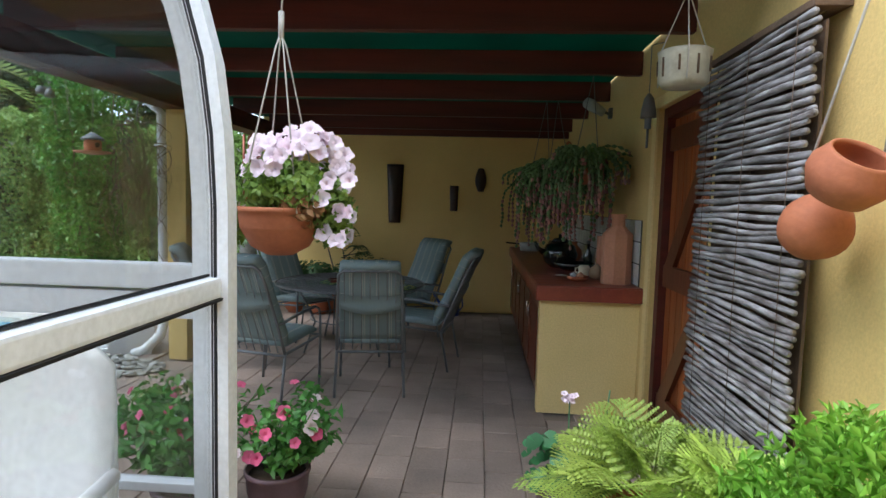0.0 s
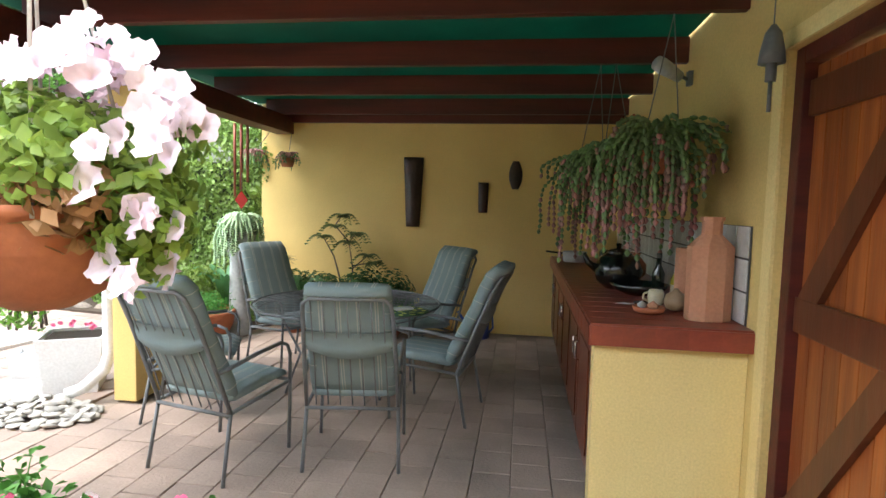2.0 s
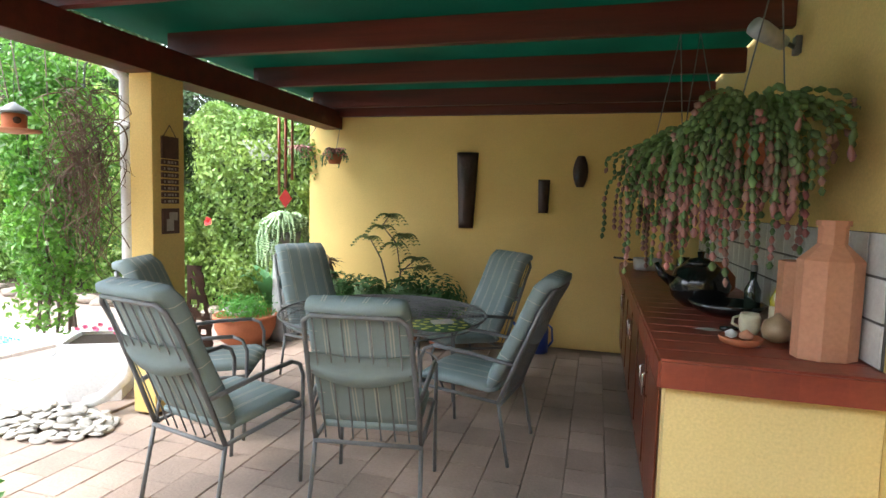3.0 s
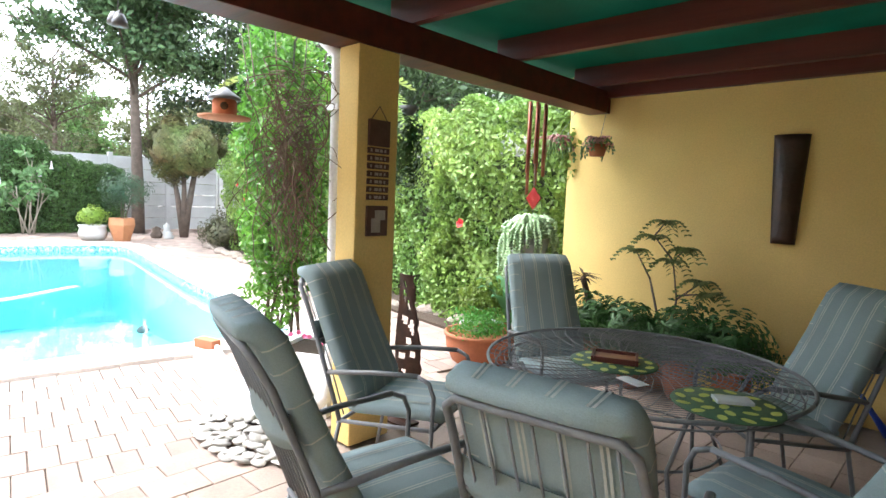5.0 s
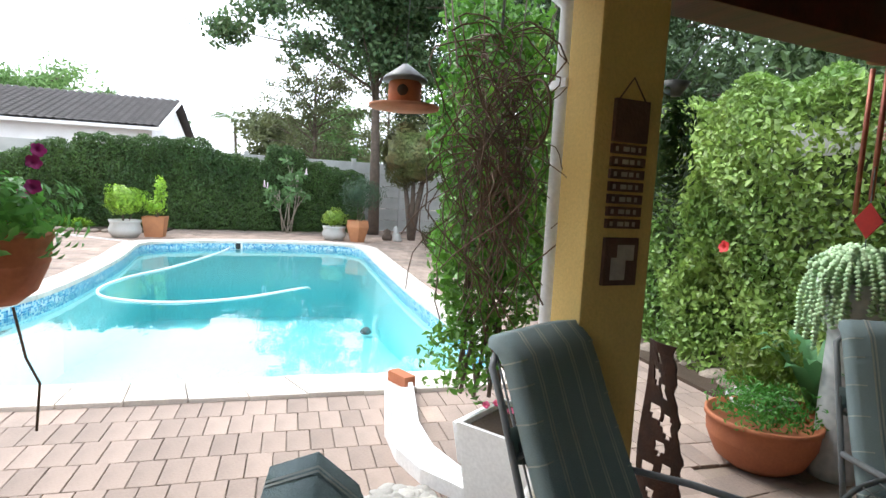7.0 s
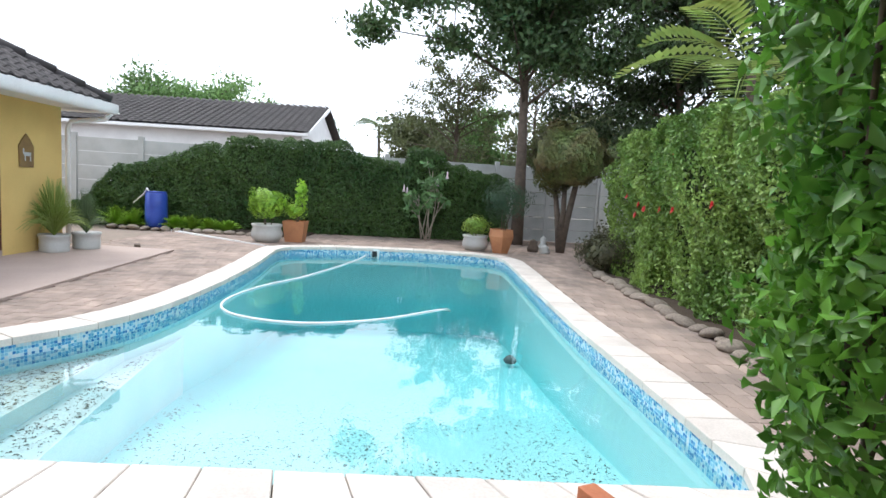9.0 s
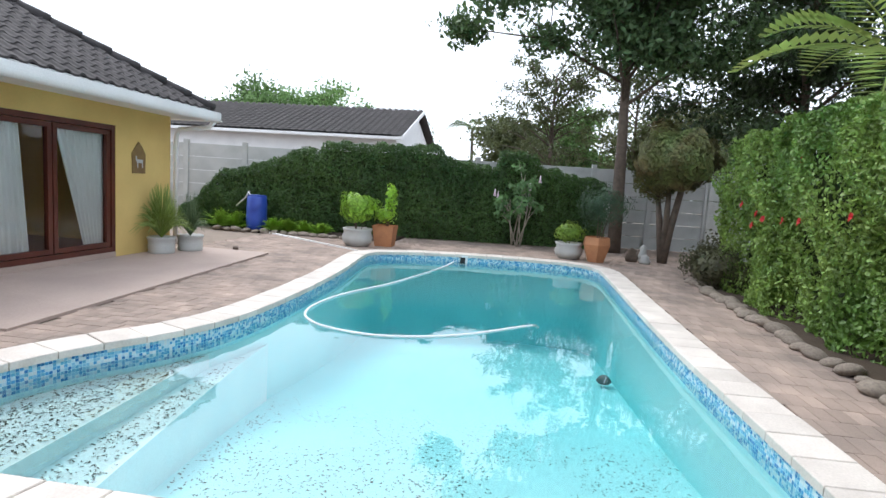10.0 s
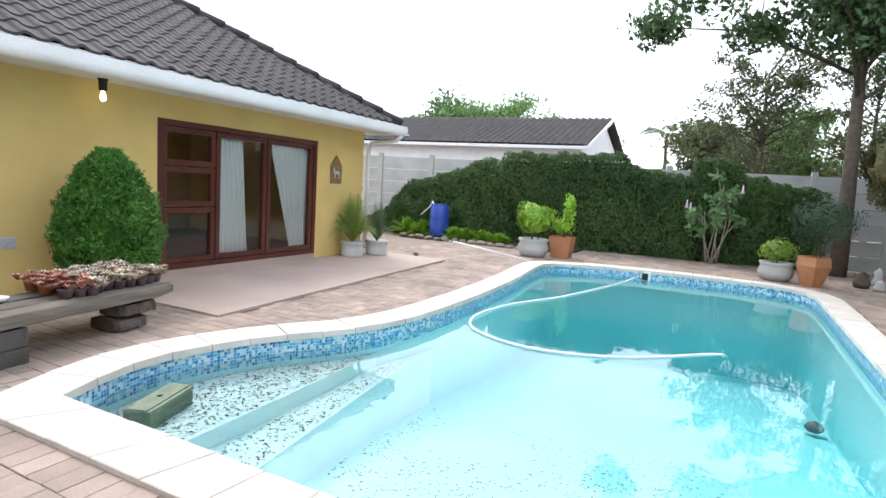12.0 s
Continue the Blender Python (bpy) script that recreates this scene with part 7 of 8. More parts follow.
drum = thing("blue_drum", "battered blue plastic drum with lid standing in the bed", "drum", (-17.62, -3.72, 0.04))
part("body", Mesh().lathe([(0.24, 0), (0.26, 0.03), (0.27, 0.25), (0.275, 0.28), (0.27, 0.31), (0.27, 0.55), (0.275, 0.58), (0.27, 0.61), (0.26, 0.86), (0.24, 0.90)]), BLUE, drum)
part("lid", Mesh().lathe([(0.245, 0.902), (0.245, 0.93), (0.0, 0.94)], 24), BLUE, drum)
part("hose", Mesh().tube([(0.2, -0.1, 0.94), (0.1, -0.2, 1.0), (-0.05, -0.35, 0.85), (0, -0.6, 0.6)], 0.02, 6), WHITE, drum, "white hose end")


def bush(name, label, cat, c, r, n, leaf, material, seed, at=(0, 0, 0), hollow=0.35, stems=True, aspect=0.55, inP=False, parts=(), pot=None):
    t = (pthing if inP else thing)(name, label, cat, *at) if inP else thing(name, label, cat, at)
    P_, N_ = [], []
    blobs = c if isinstance(c, list) else [(c, r, n)]
    for i, (cc, rr, nn) in enumerate(blobs):
        a, b = ball_points(nn, cc, rr, seed + i, hollow)
        P_.append(a); N_.append(b)
    part("foliage", leaf_cloud("foliage", np.concatenate(P_), np.concatenate(N_), leaf, material, aspect, 0.9, seed), None, t, kind="stuff")
    if stems:
        m = Mesh()
        rg_ = random.Random(seed)
        for cc, rr, nn in blobs:
            for k in range(4):
                q = Vector(cc) + Vector((rg_.uniform(-0.5, 0.5) * rr[0], rg_.uniform(-0.5, 0.5) * rr[1], rg_.uniform(-0.2, 0.5) * rr[2]))
                m.tube([(0.03 * rg_.uniform(-1, 1), 0.03 * rg_.uniform(-1, 1), 0.0), (q.x * 0.4, q.y * 0.4, q.z * 0.5), q], [0.03 * rr[2] + 0.006, 0.02 * rr[2] + 0.004, 0.004], 5)
        part("stems", m, BARK, t)
    if pot:
        part("pot", *pot, t)
    return t


round_pot = lambda r, h: Mesh().lathe([(r * 0.7, 0), (r * 0.95, h * 0.25), (r, h * 0.5), (r * 0.88, h * 0.8), (r * 0.95, h * 0.88), (r * 0.98, h), (r * 0.85, h), (r * 0.8, h * 0.8), (0, h * 0.8)], 28)
def hex_pot(r0, r1, h):
    o = lambda r: [(r * math.cos(a), r * math.sin(a)) for a in np.linspace(0, 2 * math.pi, 7)[:-1]]
    m = Mesh(); frustum(m, o(r0), 0, o(r1), h * 0.7); frustum(m, o(r1), h * 0.7, o(r1 * 0.93), h); frustum(m, o(r1 * 0.93), h, o(r1 * 0.85), h - 0.01); m.add([(x, y, h - 0.05) for x, y in o(r1 * 0.86)], [tuple(range(6))])
    return m


ORNG = mat("orange_clay", (0.50, 0.22, 0.10), (0.40, 0.17, 0.08), 4, 0.7, bump=0.15)
bush("potted_bush", "rounded light green bush in a grey bellied concrete pot", "potted plant", (0, 0, 0.90), (0.44, 0.44, 0.36), 2300, 0.085, mat("lime_leaf", (0.34, 0.52, 0.06), (0.20, 0.38, 0.04), 3, 0.45, bump=0, vary=0.3, trans=0.35), 101, (-15.95, -0.35, 0), pot=(round_pot(0.36, 0.42), CONC))
bush("potted_tree", "upright light green shrub in a tall tan clay pot", "potted plant", [((0, 0, 0.75), (0.25, 0.25, 0.2), 350), ((0.02, 0.12, 1.15), (0.12, 0.14, 0.35), 380)], None, 0, 0.08, bpy.data.materials["lime_leaf"], 102, (-16.35, 0.22, 0), pot=(square_pot(0.20, 0.26, 0.50), ORNG))
bush("potted_shrub", "leafy green shrub in a white bellied bowl", "potted plant", (0, 0, 0.62), (0.38, 0.38, 0.25), 900, 0.07, LEAFL, 103, (-16.75, 4.62, 0), pot=(round_pot(0.33, 0.38), CONC))
bush("potted_grey_bush", "tall feathery grey-green bush in a six-sided orange clay pot", "potted plant", (0, 0.05, 1.30), (0.62, 0.60, 0.50), 2600, 0.075, mat("grey_green_foliage", (0.08, 0.15, 0.07), (0.05, 0.10, 0.05), 2, 0.6, bump=0, vary=0.3), 104, (-16.45, 5.22, 0), pot=(hex_pot(0.20, 0.33, 0.58), ORNG), aspect=0.3)
orn = thing("stone_ornaments", "cluster of small dark stone garden ornaments by the wall", "ornaments", (-17.1, 6.15, 0))
for (x, y, r_, h) in ((0, 0, 0.16, 0.34), (0.3, 0.25, 0.14, 0.22), (-0.2, 0.3, 0.12, 0.42)):
    part("stone", Mesh().lathe([(r_ * 0.8, 0), (r_, h * 0.3), (r_ * 0.6, h * 0.6), (r_ * 0.75, h * 0.8), (0, h)], 12, cx=x, cy=y), CONC if r_ != 0.16 else BARK, orn)
bush("low_shrub", "low reddish-green shrub at the corner of the paved path", "shrub", [((0, 0, 0.36), (0.62, 0.5, 0.42), 2600), ((-0.7, 0.2, 0.42), (0.55, 0.45, 0.48), 2200), ((-1.3, 0.1, 0.3), (0.45, 0.4, 0.36), 1200)], None, 0, 0.06, mat("reddish_leaf", (0.12, 0.13, 0.05), (0.09, 0.08, 0.04), 2, 0.6, bump=0, vary=0.3), 105, (-13.7, 7.0, 0))
fg = thing("frangipani", "bare pale-stemmed shrub with drooping leaves and white trumpets before the hedge", "shrub", (-18.75, 3.35, 0))
fr_r = random.Random(31)
fst, fl_p, fl_n, ftr = Mesh(), [], [], Mesh()
for k in range(7):
    a0, bx_, by_ = k * 0.6, 0.10 * math.cos(k * 2.1), 0.14 * math.sin(k * 2.1)
    top_z, sx_, sy_ = fr_r.uniform(1.2, 2.0), fr_r.uniform(-0.2, 0.3), (k - 3) * 0.10 + fr_r.uniform(-0.12, 0.12)
    mid_ = Vector((bx_ + sx_ * 0.5, by_ + sy_ * 0.7, top_z * 0.55))
    tip = Vector((bx_ + sx_, by_ + sy_, top_z))
    fst.tube([(bx_, by_, 0), mid_, tip], [0.022, 0.017, 0.009], 6)
    for q in range(4):
        tw_ = mid_.lerp(tip, 0.2 + 0.3 * q) + Vector((fr_r.uniform(-0.2, 0.2), fr_r.uniform(-0.28, 0.28), fr_r.uniform(0.05, 0.25)))
        fst.tube([mid_.lerp(tip, 0.2 * q), tw_], [0.014, 0.007], 5)
        for w in range(13):
            fl_p.append(tw_ + Vector((fr_r.uniform(-0.12, 0.12), fr_r.uniform(-0.14, 0.14), fr_r.uniform(-0.20, 0.03)))); fl_n.append((1.0, fr_r.uniform(-0.8, 0.8), 0.3))
for k in range(4):
    q = Vector((0.25, fr_r.uniform(-0.7, 0.6), fr_r.uniform(1.2, 2.0)))
    ftr.lathe([(0.05, -0.20), (0.025, -0.12), (0.012, 0.0)], 7, m=Matrix.Translation(q))
part("branches", fst, mat("pale_bark", (0.38, 0.34, 0.27), (0.26, 0.23, 0.18), 6, 0.9), fg, "pale bare forking stems", kind="stuff")
part("leaves", leaf_cloud("leaves", fl_p, fl_n, 0.19, mat("broad_leaf", (0.14, 0.27, 0.09), (0.09, 0.18, 0.06), 3, 0.5, bump=0, vary=0.3, trans=0.2), 0.42, 0.5, 106), None, fg, "broad drooping leaves", kind="stuff")
part("trumpets", ftr, PINK, fg, "pale hanging trumpet flowers", kind="stuff")
clipped = bush("corner_tree", "clipped reddish-topped tree with a dark forked trunk by the wall", "tree", (0, 0, 2.45), (1.02, 0.96, 0.84), 15000, 0.10, mat("olive_red_leaf", (0.12, 0.17, 0.045), (0.14, 0.095, 0.035), 1.5, 0.6, bump=0, vary=0.3), 107, (-17.3, 6.9, 0), hollow=0.6, stems=False)
part("trunk", Mesh().tube([(0, 0, 0), (0.05, 0.1, 0.8), (0.2, 0.25, 1.9), (0.3, 0.3, 2.5)], [0.12, 0.09, 0.07, 0.04], 8).tube([(0, 0, 0), (-0.05, -0.12, 0.9), (-0.15, -0.3, 2.2)], [0.11, 0.08, 0.04], 8).tube([(0, 0, 0.2), (0.1, -0.02, 1.2), (0.0, 0.0, 2.4)], [0.09, 0.07, 0.04], 8), BARK, clipped, "dark forked trunk")

HX, WX = -18.30, -19.15   # far hedge face and far wall, in the patio's axes
gw = pthing("precast_wall", "pale grey precast concrete panel garden wall with posts", "wall", WX, -6.0)
post = Mesh().box(-0.07, 0.05, -0.07, 0.07, 0, 2.42, 0.01).build("post", CONC)
pan = Mesh().box(-0.03, 0.0, -0.78, 0.78, 0, 0.372, 0.006).build("panel", CONC)
for k in range(13):
    part("post", post, None, gw, at=pose(0, -2.6 + k * 1.70, 0))
    for j in range(6):
        part("panel", pan, None, gw, at=pose(0, -2.6 + k * 1.70 + 0.85, 0.02 + j * 0.385))
gw2 = thing("precast_wall", "pale grey precast concrete panel garden wall behind the hedge", "wall", (-19.6, 8.5, 0), -90)
for k in range(12):
    part("post", post, None, gw2, at=pose(0, k * 1.70, 0))
    for j in range(6):
        part("panel", pan, None, gw2, at=pose(0, k * 1.70 + 0.85, 0.02 + j * 0.385))

HEDGEA = mat("dark_hedge_leaf", (0.085, 0.17, 0.035), (0.045, 0.11, 0.025), 0.8, 0.5, bump=0, vary=0.35, trans=0.15)
HEDGEB = mat("mid_hedge_leaf", (0.30, 0.42, 0.10), (0.12, 0.23, 0.045), 0.9, 0.45, bump=0, vary=0.35, trans=0.25)
# plain dark filler boxes are added behind the leaves of both hedges
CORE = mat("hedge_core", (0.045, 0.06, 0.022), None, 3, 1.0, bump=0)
hd = pthing("far_hedge", "long clipped dark green hedge before the precast wall", "hedge", HX, 0)
TOPY = [-3.6, -3.1, -2.8, -2.5, -2.12, -1.26, -0.49, 0.1, 0.36, 0.42, 0.62, 3.9, 4.07, 4.64, 5.5, 5.58, 6.55, 6.7, 8.6]
TOPZ = [0.35, 0.60, 0.86, 1.25, 1.60, 1.76, 2.09, 2.30, 2.30, 2.10, 2.50, 2.60, 2.35, 2.18, 2.14, 2.54, 2.56, 2.20, 1.85]
hr = np.random.default_rng(200)
hy_, hu = hr.uniform(-3.6, 8.6, 52000), hr.uniform(0, 1, 52000)
top_ = np.interp(hy_, TOPY, TOPZ) + 0.08 * np.sin(hy_ * 9) * np.sin(hy_ * 3.7) + 0.05 * np.sin(hy_ * 23)
bulge = 0.07 * np.sin(hy_ * 2.6 + hu * 5) * np.sin(hu * 7 - hy_) + 0.04 * np.sin(hy_ * 8 + hu * 11) - hr.uniform(0, 1, 52000) ** 2 * 0.16 - 0.10 * np.maximum(0, hu - 0.9) / 0.1
face_ = np.stack([bulge, hy_, 0.02 + (top_ - 0.02) * hu], 1)
cy_, cu_ = hr.uniform(-3.6, 8.6, 15000), hr.uniform(-0.75, 0.0, 15000)
crest = np.stack([cu_, cy_, np.interp(cy_, TOPY, TOPZ) + hr.uniform(-0.22, 0.05, 15000) + 0.06 * np.sin(cy_ * 9) * np.sin(cy_ * 3.7)], 1)
P_ = np.concatenate([face_, crest])
N_ = np.concatenate([np.tile((1.0, 0, 0.15), (52000, 1)), np.tile((0.6, 0, 0.8), (15000, 1))])
part("foliage", leaf_cloud("leaves", P_, N_, 0.062, HEDGEA, 0.6, 0.8, 200), None, hd, kind="stuff")
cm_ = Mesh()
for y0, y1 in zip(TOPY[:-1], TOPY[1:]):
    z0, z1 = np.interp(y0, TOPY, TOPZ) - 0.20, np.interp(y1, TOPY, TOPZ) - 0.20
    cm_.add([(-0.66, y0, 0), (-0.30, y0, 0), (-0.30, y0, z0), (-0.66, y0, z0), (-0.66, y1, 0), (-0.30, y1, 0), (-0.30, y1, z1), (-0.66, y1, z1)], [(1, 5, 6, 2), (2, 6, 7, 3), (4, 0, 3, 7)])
part("core", cm_, CORE, hd, "plain dark filler behind the leaves")
hn = thing("tall_hedge", "tall informal hedge with red blooms along the paved path", "hedge", (0, 0, 0))
P_, N_ = [], []
cm_ = Mesh()
for i, (x0, x1, h, dy) in enumerate(((-14.6, -12.4, 2.75, 0.1), (-12.4, -10.0, 2.85, 0.0), (-10.0, -7.6, 2.7, 0.05), (-7.6, -5.8, 2.5, 0.15), (-5.8, -3.55, 2.45, 0.0))):
    a, b = box_points(int((6800 if x0 < -7 else 9500) * (x1 - x0) * h / 2), x0, x1, 7.15 + dy, 8.25, 0.02, h, 210 + i, 0.12, "yxXZ")
    P_.append(a); N_.append(b)
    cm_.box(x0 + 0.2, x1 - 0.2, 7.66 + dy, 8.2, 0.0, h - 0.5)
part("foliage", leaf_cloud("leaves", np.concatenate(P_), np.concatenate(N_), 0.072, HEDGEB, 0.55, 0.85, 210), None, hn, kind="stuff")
part("core", cm_, CORE, hn, "plain dark filler behind the leaves")
for k in range(9):
    f = Mesh(); flower(f, (rnd.uniform(-14.2, -5), 7.08 + rnd.uniform(-0.05, 0.04), rnd.uniform(0.35, 2.3)), (rnd.uniform(-0.3, 0.3), -1, 0.2), 0.055)
    part("bloom", f, REDP, hn, "open red bloom")
# rocks along the bed
ROCK = mat("bed_rock", (0.30, 0.25, 0.20), (0.20, 0.16, 0.13), 5, 0.9, bump=0.6, vary=0.2)
rk = [Mesh().lathe([(0.0, -0.5), (0.8, -0.4), (1.0, 0.0), (0.75, 0.5), (0.3, 0.75), (0.0, 0.8)], 8).build("rock", ROCK)]
edge_r = thing("bed_edging", "row of rough stones edging the planted bed", "edging", (0, 0, 0), group="rocks edging the beds")
path_pts = [(-14.2 + k * 0.27, float(np.interp(-14.2 + k * 0.27, (-14.2, -12.0, -7.4, -5.5, -4.0), (6.74, 6.70, 6.60, 7.06, 6.93))) + 0.04 * math.sin(k)) for k in range(39)]
path_pts += [(-17.15, -4.6 + k * 0.27) for k in range(16)]
for x, y in path_pts:
    ob = part("stone", rk[0], None, edge_r)
    s = rnd.uniform(0.09, 0.15)
    ob.matrix_basis = pose(x, y, s * 0.25, rnd.uniform(-15, 15), rnd.uniform(-15, 15), rnd.uniform(0, 360)) @ Matrix.Diagonal((s * 1.35, s, s * 0.7, 1))
structure("bed", Mesh().box(-14.6, -3.4, 6.70, 8.4, -0.015, 0.03).box(-19.1, -17.22, -4.8, 0.2, -0.015, 0.04), SOIL, "bare soil of the planted beds")
for i, (x, y, r_, mt) in enumerate(((-17.6, -4.75, 0.34, bpy.data.materials["lime_leaf"]), (-17.6, -4.3, 0.30, bpy.data.materials["lime_leaf"]), (-17.5, -3.15, 0.24, bpy.data.materials["lime_leaf"]), (-17.5, -2.75, 0.24, bpy.data.materials["lime_leaf"]), (-17.5, -2.3, 0.22, bpy.data.materials["lime_leaf"]), (-17.5, -1.8, 0.2, bpy.data.materials["lime_leaf"]))):
    fern("bed_plant", "yellow-green strappy plant in the stone-edged bed", x, y, 0.03, r_ * 2.3, 90, mt, 300 + i, 1.35, False, 0.035, "garden plant")

# potting stand by the wall
st = thing("wire_plant_stand", "pale wire plant stand with pots against the precast wall", "plant stand", (-14.6, -4.3, 0))
part("frame", Mesh().tube([(0, 0, 0), (0, 0, 1.45)], 0.02, 6).tube([(0.3, 0, 0), (0.3, 0, 1.2)], 0.015, 6).tube([(0, 0, 1.3), (0.3, 0, 1.2)], 0.015, 6), WHITE, st)
for z in (0.5, 0.9, 1.25):
    part("pot", Mesh().lathe([(0.09, z), (0.12, z + 0.16), (0.0, z + 0.15)], 14, cx=0.15), CONC, st)

# ---- trees ----
def tree(name, label, x, y, height, trunk_r, crown, nleaf, leaf, material, seed, bare=0.4, clump=0.9, lean=(0, 0)):
    t = thing(name, label, "tree", (x, y, -0.02))
    rg_ = random.Random(seed)
    tops = []
    tr = Mesh()
    top = Vector((lean[0], lean[1], height * 0.78))
    trunkp = [Vector((lean[0] * s * s + 0.06 * math.sin(5 * s), lean[1] * s * s + 0.06 * math.cos(4 * s), height * 0.78 * s)) for s in np.linspace(0, 1, 7)]
    tr.tube(trunkp, [trunk_r * (1 - 0.75 * s) for s in np.linspace(0, 1, 7)], 10)
    for k in range(26):
        s = rg_.uniform(bare, 1.0)
        p = trunkp[0].lerp(trunkp[-1], s); i = min(5, int(s * 6)); p = trunkp[i].lerp(trunkp[i + 1], s * 6 - i)
        a, e = k * 2.4 + rg_.uniform(-0.3, 0.3), rg_.uniform(0.1, 0.9)
        L = crown * rg_.uniform(0.5, 1.0) * (1.15 - 0.5 * abs(s - 0.7))
        d = Vector((math.cos(a) * math.cos(e), math.sin(a) * math.cos(e), math.sin(e)))
        m1 = p + d * L * 0.5 + Vector((0, 0, 0.1 * L))
        q = p + d * L
        tr.tube([p, m1, q], [trunk_r * 0.30 * (1.2 - s * 0.6), trunk_r * 0.17, trunk_r * 0.05], 6)
        tops += [m1, q]
        for j in range(2):
            q2 = m1 + Vector((rg_.uniform(-1, 1), rg_.uniform(-1, 1), rg_.uniform(-0.2, 0.8))) * L * 0.42
            tr.tube([m1, q2], [trunk_r * 0.12, trunk_r * 0.03], 5)
            tops.append(q2)
    part("trunk", tr, BARK, t, "rough brown trunk and limbs")
    P_, N_ = [], []
    for i, q in enumerate(tops):
        r_ = clump * rg_.uniform(0.55, 1.1)
        a, b = ball_points(max(8, int(nleaf / len(tops))), q, (r_, r_, r_ * 0.6), seed * 7 + i, 0.1, 0.4)
        P_.append(a); N_.append(b)
    part("crown", leaf_cloud("crown", np.concatenate(P_), np.concatenate(N_), leaf, material, 0.5, 1.0, seed), None, t, "many small leaves in ragged clumps", kind="stuff")
    return t


TREED = mat("dark_tree_leaf", (0.085, 0.14, 0.05), (0.05, 0.095, 0.035), 0.4, 0.5, bump=0, vary=0.4, trans=0.2)
TREEM = mat("olive_tree_leaf", (0.17, 0.20, 0.08), (0.10, 0.13, 0.055), 0.4, 0.6, bump=0, vary=0.35, trans=0.2)
TREEG = mat("mid_tree_leaf", (0.15, 0.26, 0.08), (0.09, 0.17, 0.05), 0.4, 0.6, bump=0, vary=0.3, trans=0.2)
tree("spreading_tree", "tall tree with a bare brown trunk and wide ragged dark crown", -19.0, 5.95, 10.5, 0.19, 4.7, 78000, 0.17, TREED, 401, 0.48, 1.3)
tree("dark_tree", "dense dark green tree behind the garden wall", -21.5, 11.5, 10.0, 0.25, 4.0, 30000, 0.18, TREED, 402, 0.25, 1.2)
tree("dark_tree", "dense dark green tree rising behind the tall hedge", -15.0, 12.5, 9.0, 0.22, 3.2, 22000, 0.16, TREED, 403, 0.2, 1.1)
tree("gum_tree", "airy thin-leaved tree with bare twigs behind the wall", -26.0, 4.4, 7.8, 0.14, 2.6, 9000, 0.13, TREEM, 404, 0.2, 0.6)
tree("gum_tree", "low airy tree with fine branches behind the wall", -25.0, 7.4, 7.0, 0.12, 2.4, 9000, 0.13, TREEM, 405, 0.2, 0.6)
for i, (x, y, h, c, mt) in enumerate(((-30, 3.0, 4.6, 2.4, TREEM), (-34, 6.0, 5.6, 3.0, TREEG), (-30, 10, 5.5, 3.0, TREEM), (-33, 14, 6.0, 3.2, TREEG), (-28, 18, 7.0, 3.4, TREED), (-20, 19, 7.5, 3.4, TREED), (-11, 15, 6.5, 2.8, TREED), (-5, 14, 6.0, 2.6, TREED))):
    tree("far_tree", "rounded olive-green tree beyond the garden wall", x, y, h, 0.14, c * 0.8, 15000, 0.22, mt, 410 + i, 0.1, 1.2)
for i, (x, y, h, c, mt) in enumerate(((-44, -13.2, 7.9, 4.6, TREEG), (-46, -17.5, 7.4, 4.2, TREEG), (-48, -7, 6.4, 2.2, TREED))):
    tree("far_tree", "rounded green tree showing above the neighbour's roof", x, y, h, 0.2, c, 15000, 0.30, mt, 430 + i, 0.2, 1.6)


def palm(name, label, x, y, z, L, n, seed, material, wide=0.35):
    t = thing(name, label, "palm", (x, y, 0))
    part("trunk", Mesh().tube([(0.3, 0.3, 0), (0.1, 0.1, z * 0.5), (0, 0, z)], [0.12, 0.09, 0.07], 8), BARK, t)
    rg_ = random.Random(seed)
    for k in range(n):
        a, e = k * 2.4, rg_.uniform(0.1, 0.9)
        fm_ = Mesh()
        d = Vector((math.cos(a) * math.cos(e), math.sin(a) * math.cos(e), math.sin(e)))
        sd_ = d.cross(Vector((0, 0, 1))).normalized()
        mm = 18
        pp = [Vector((0, 0, z)) + d * L * (i / mm) + Vector((0, 0, -0.5 * L * (i / mm) ** 2)) for i in range(mm + 1)]
        fm_.tube(pp[::3], 0.012, 5)
        for i in range(3, mm + 1):
            w = wide * math.sin(math.pi * min(1, (i - 2) / (mm - 1) * 0.9 + 0.08))
            for s in (-1, 1):
                fm_.leaf(pp[i], sd_ * s + d * 0.5 + Vector((0, 0, -0.15)), (0, 0, 1), w, 0.15, fold=0.05)
        part("frond", fm_, material, t, "long feathered frond")
    return t


PALMG = mat("palm_frond", (0.36, 0.52, 0.14), (0.30, 0.34, 0.09), 1.2, 0.5, bump=0, vary=0.15, trans=0.35)
palm("palm", "tall palm with broad light green fronds above the hedge", -12.3, 8.7, 3.75, 2.5, 11, 3, PALMG, 0.62)
palm("palm", "small palm rising behind the neighbour's roof", -34, 0.4, 4.7, 1.6, 12, 4, TREEG, 0.4)

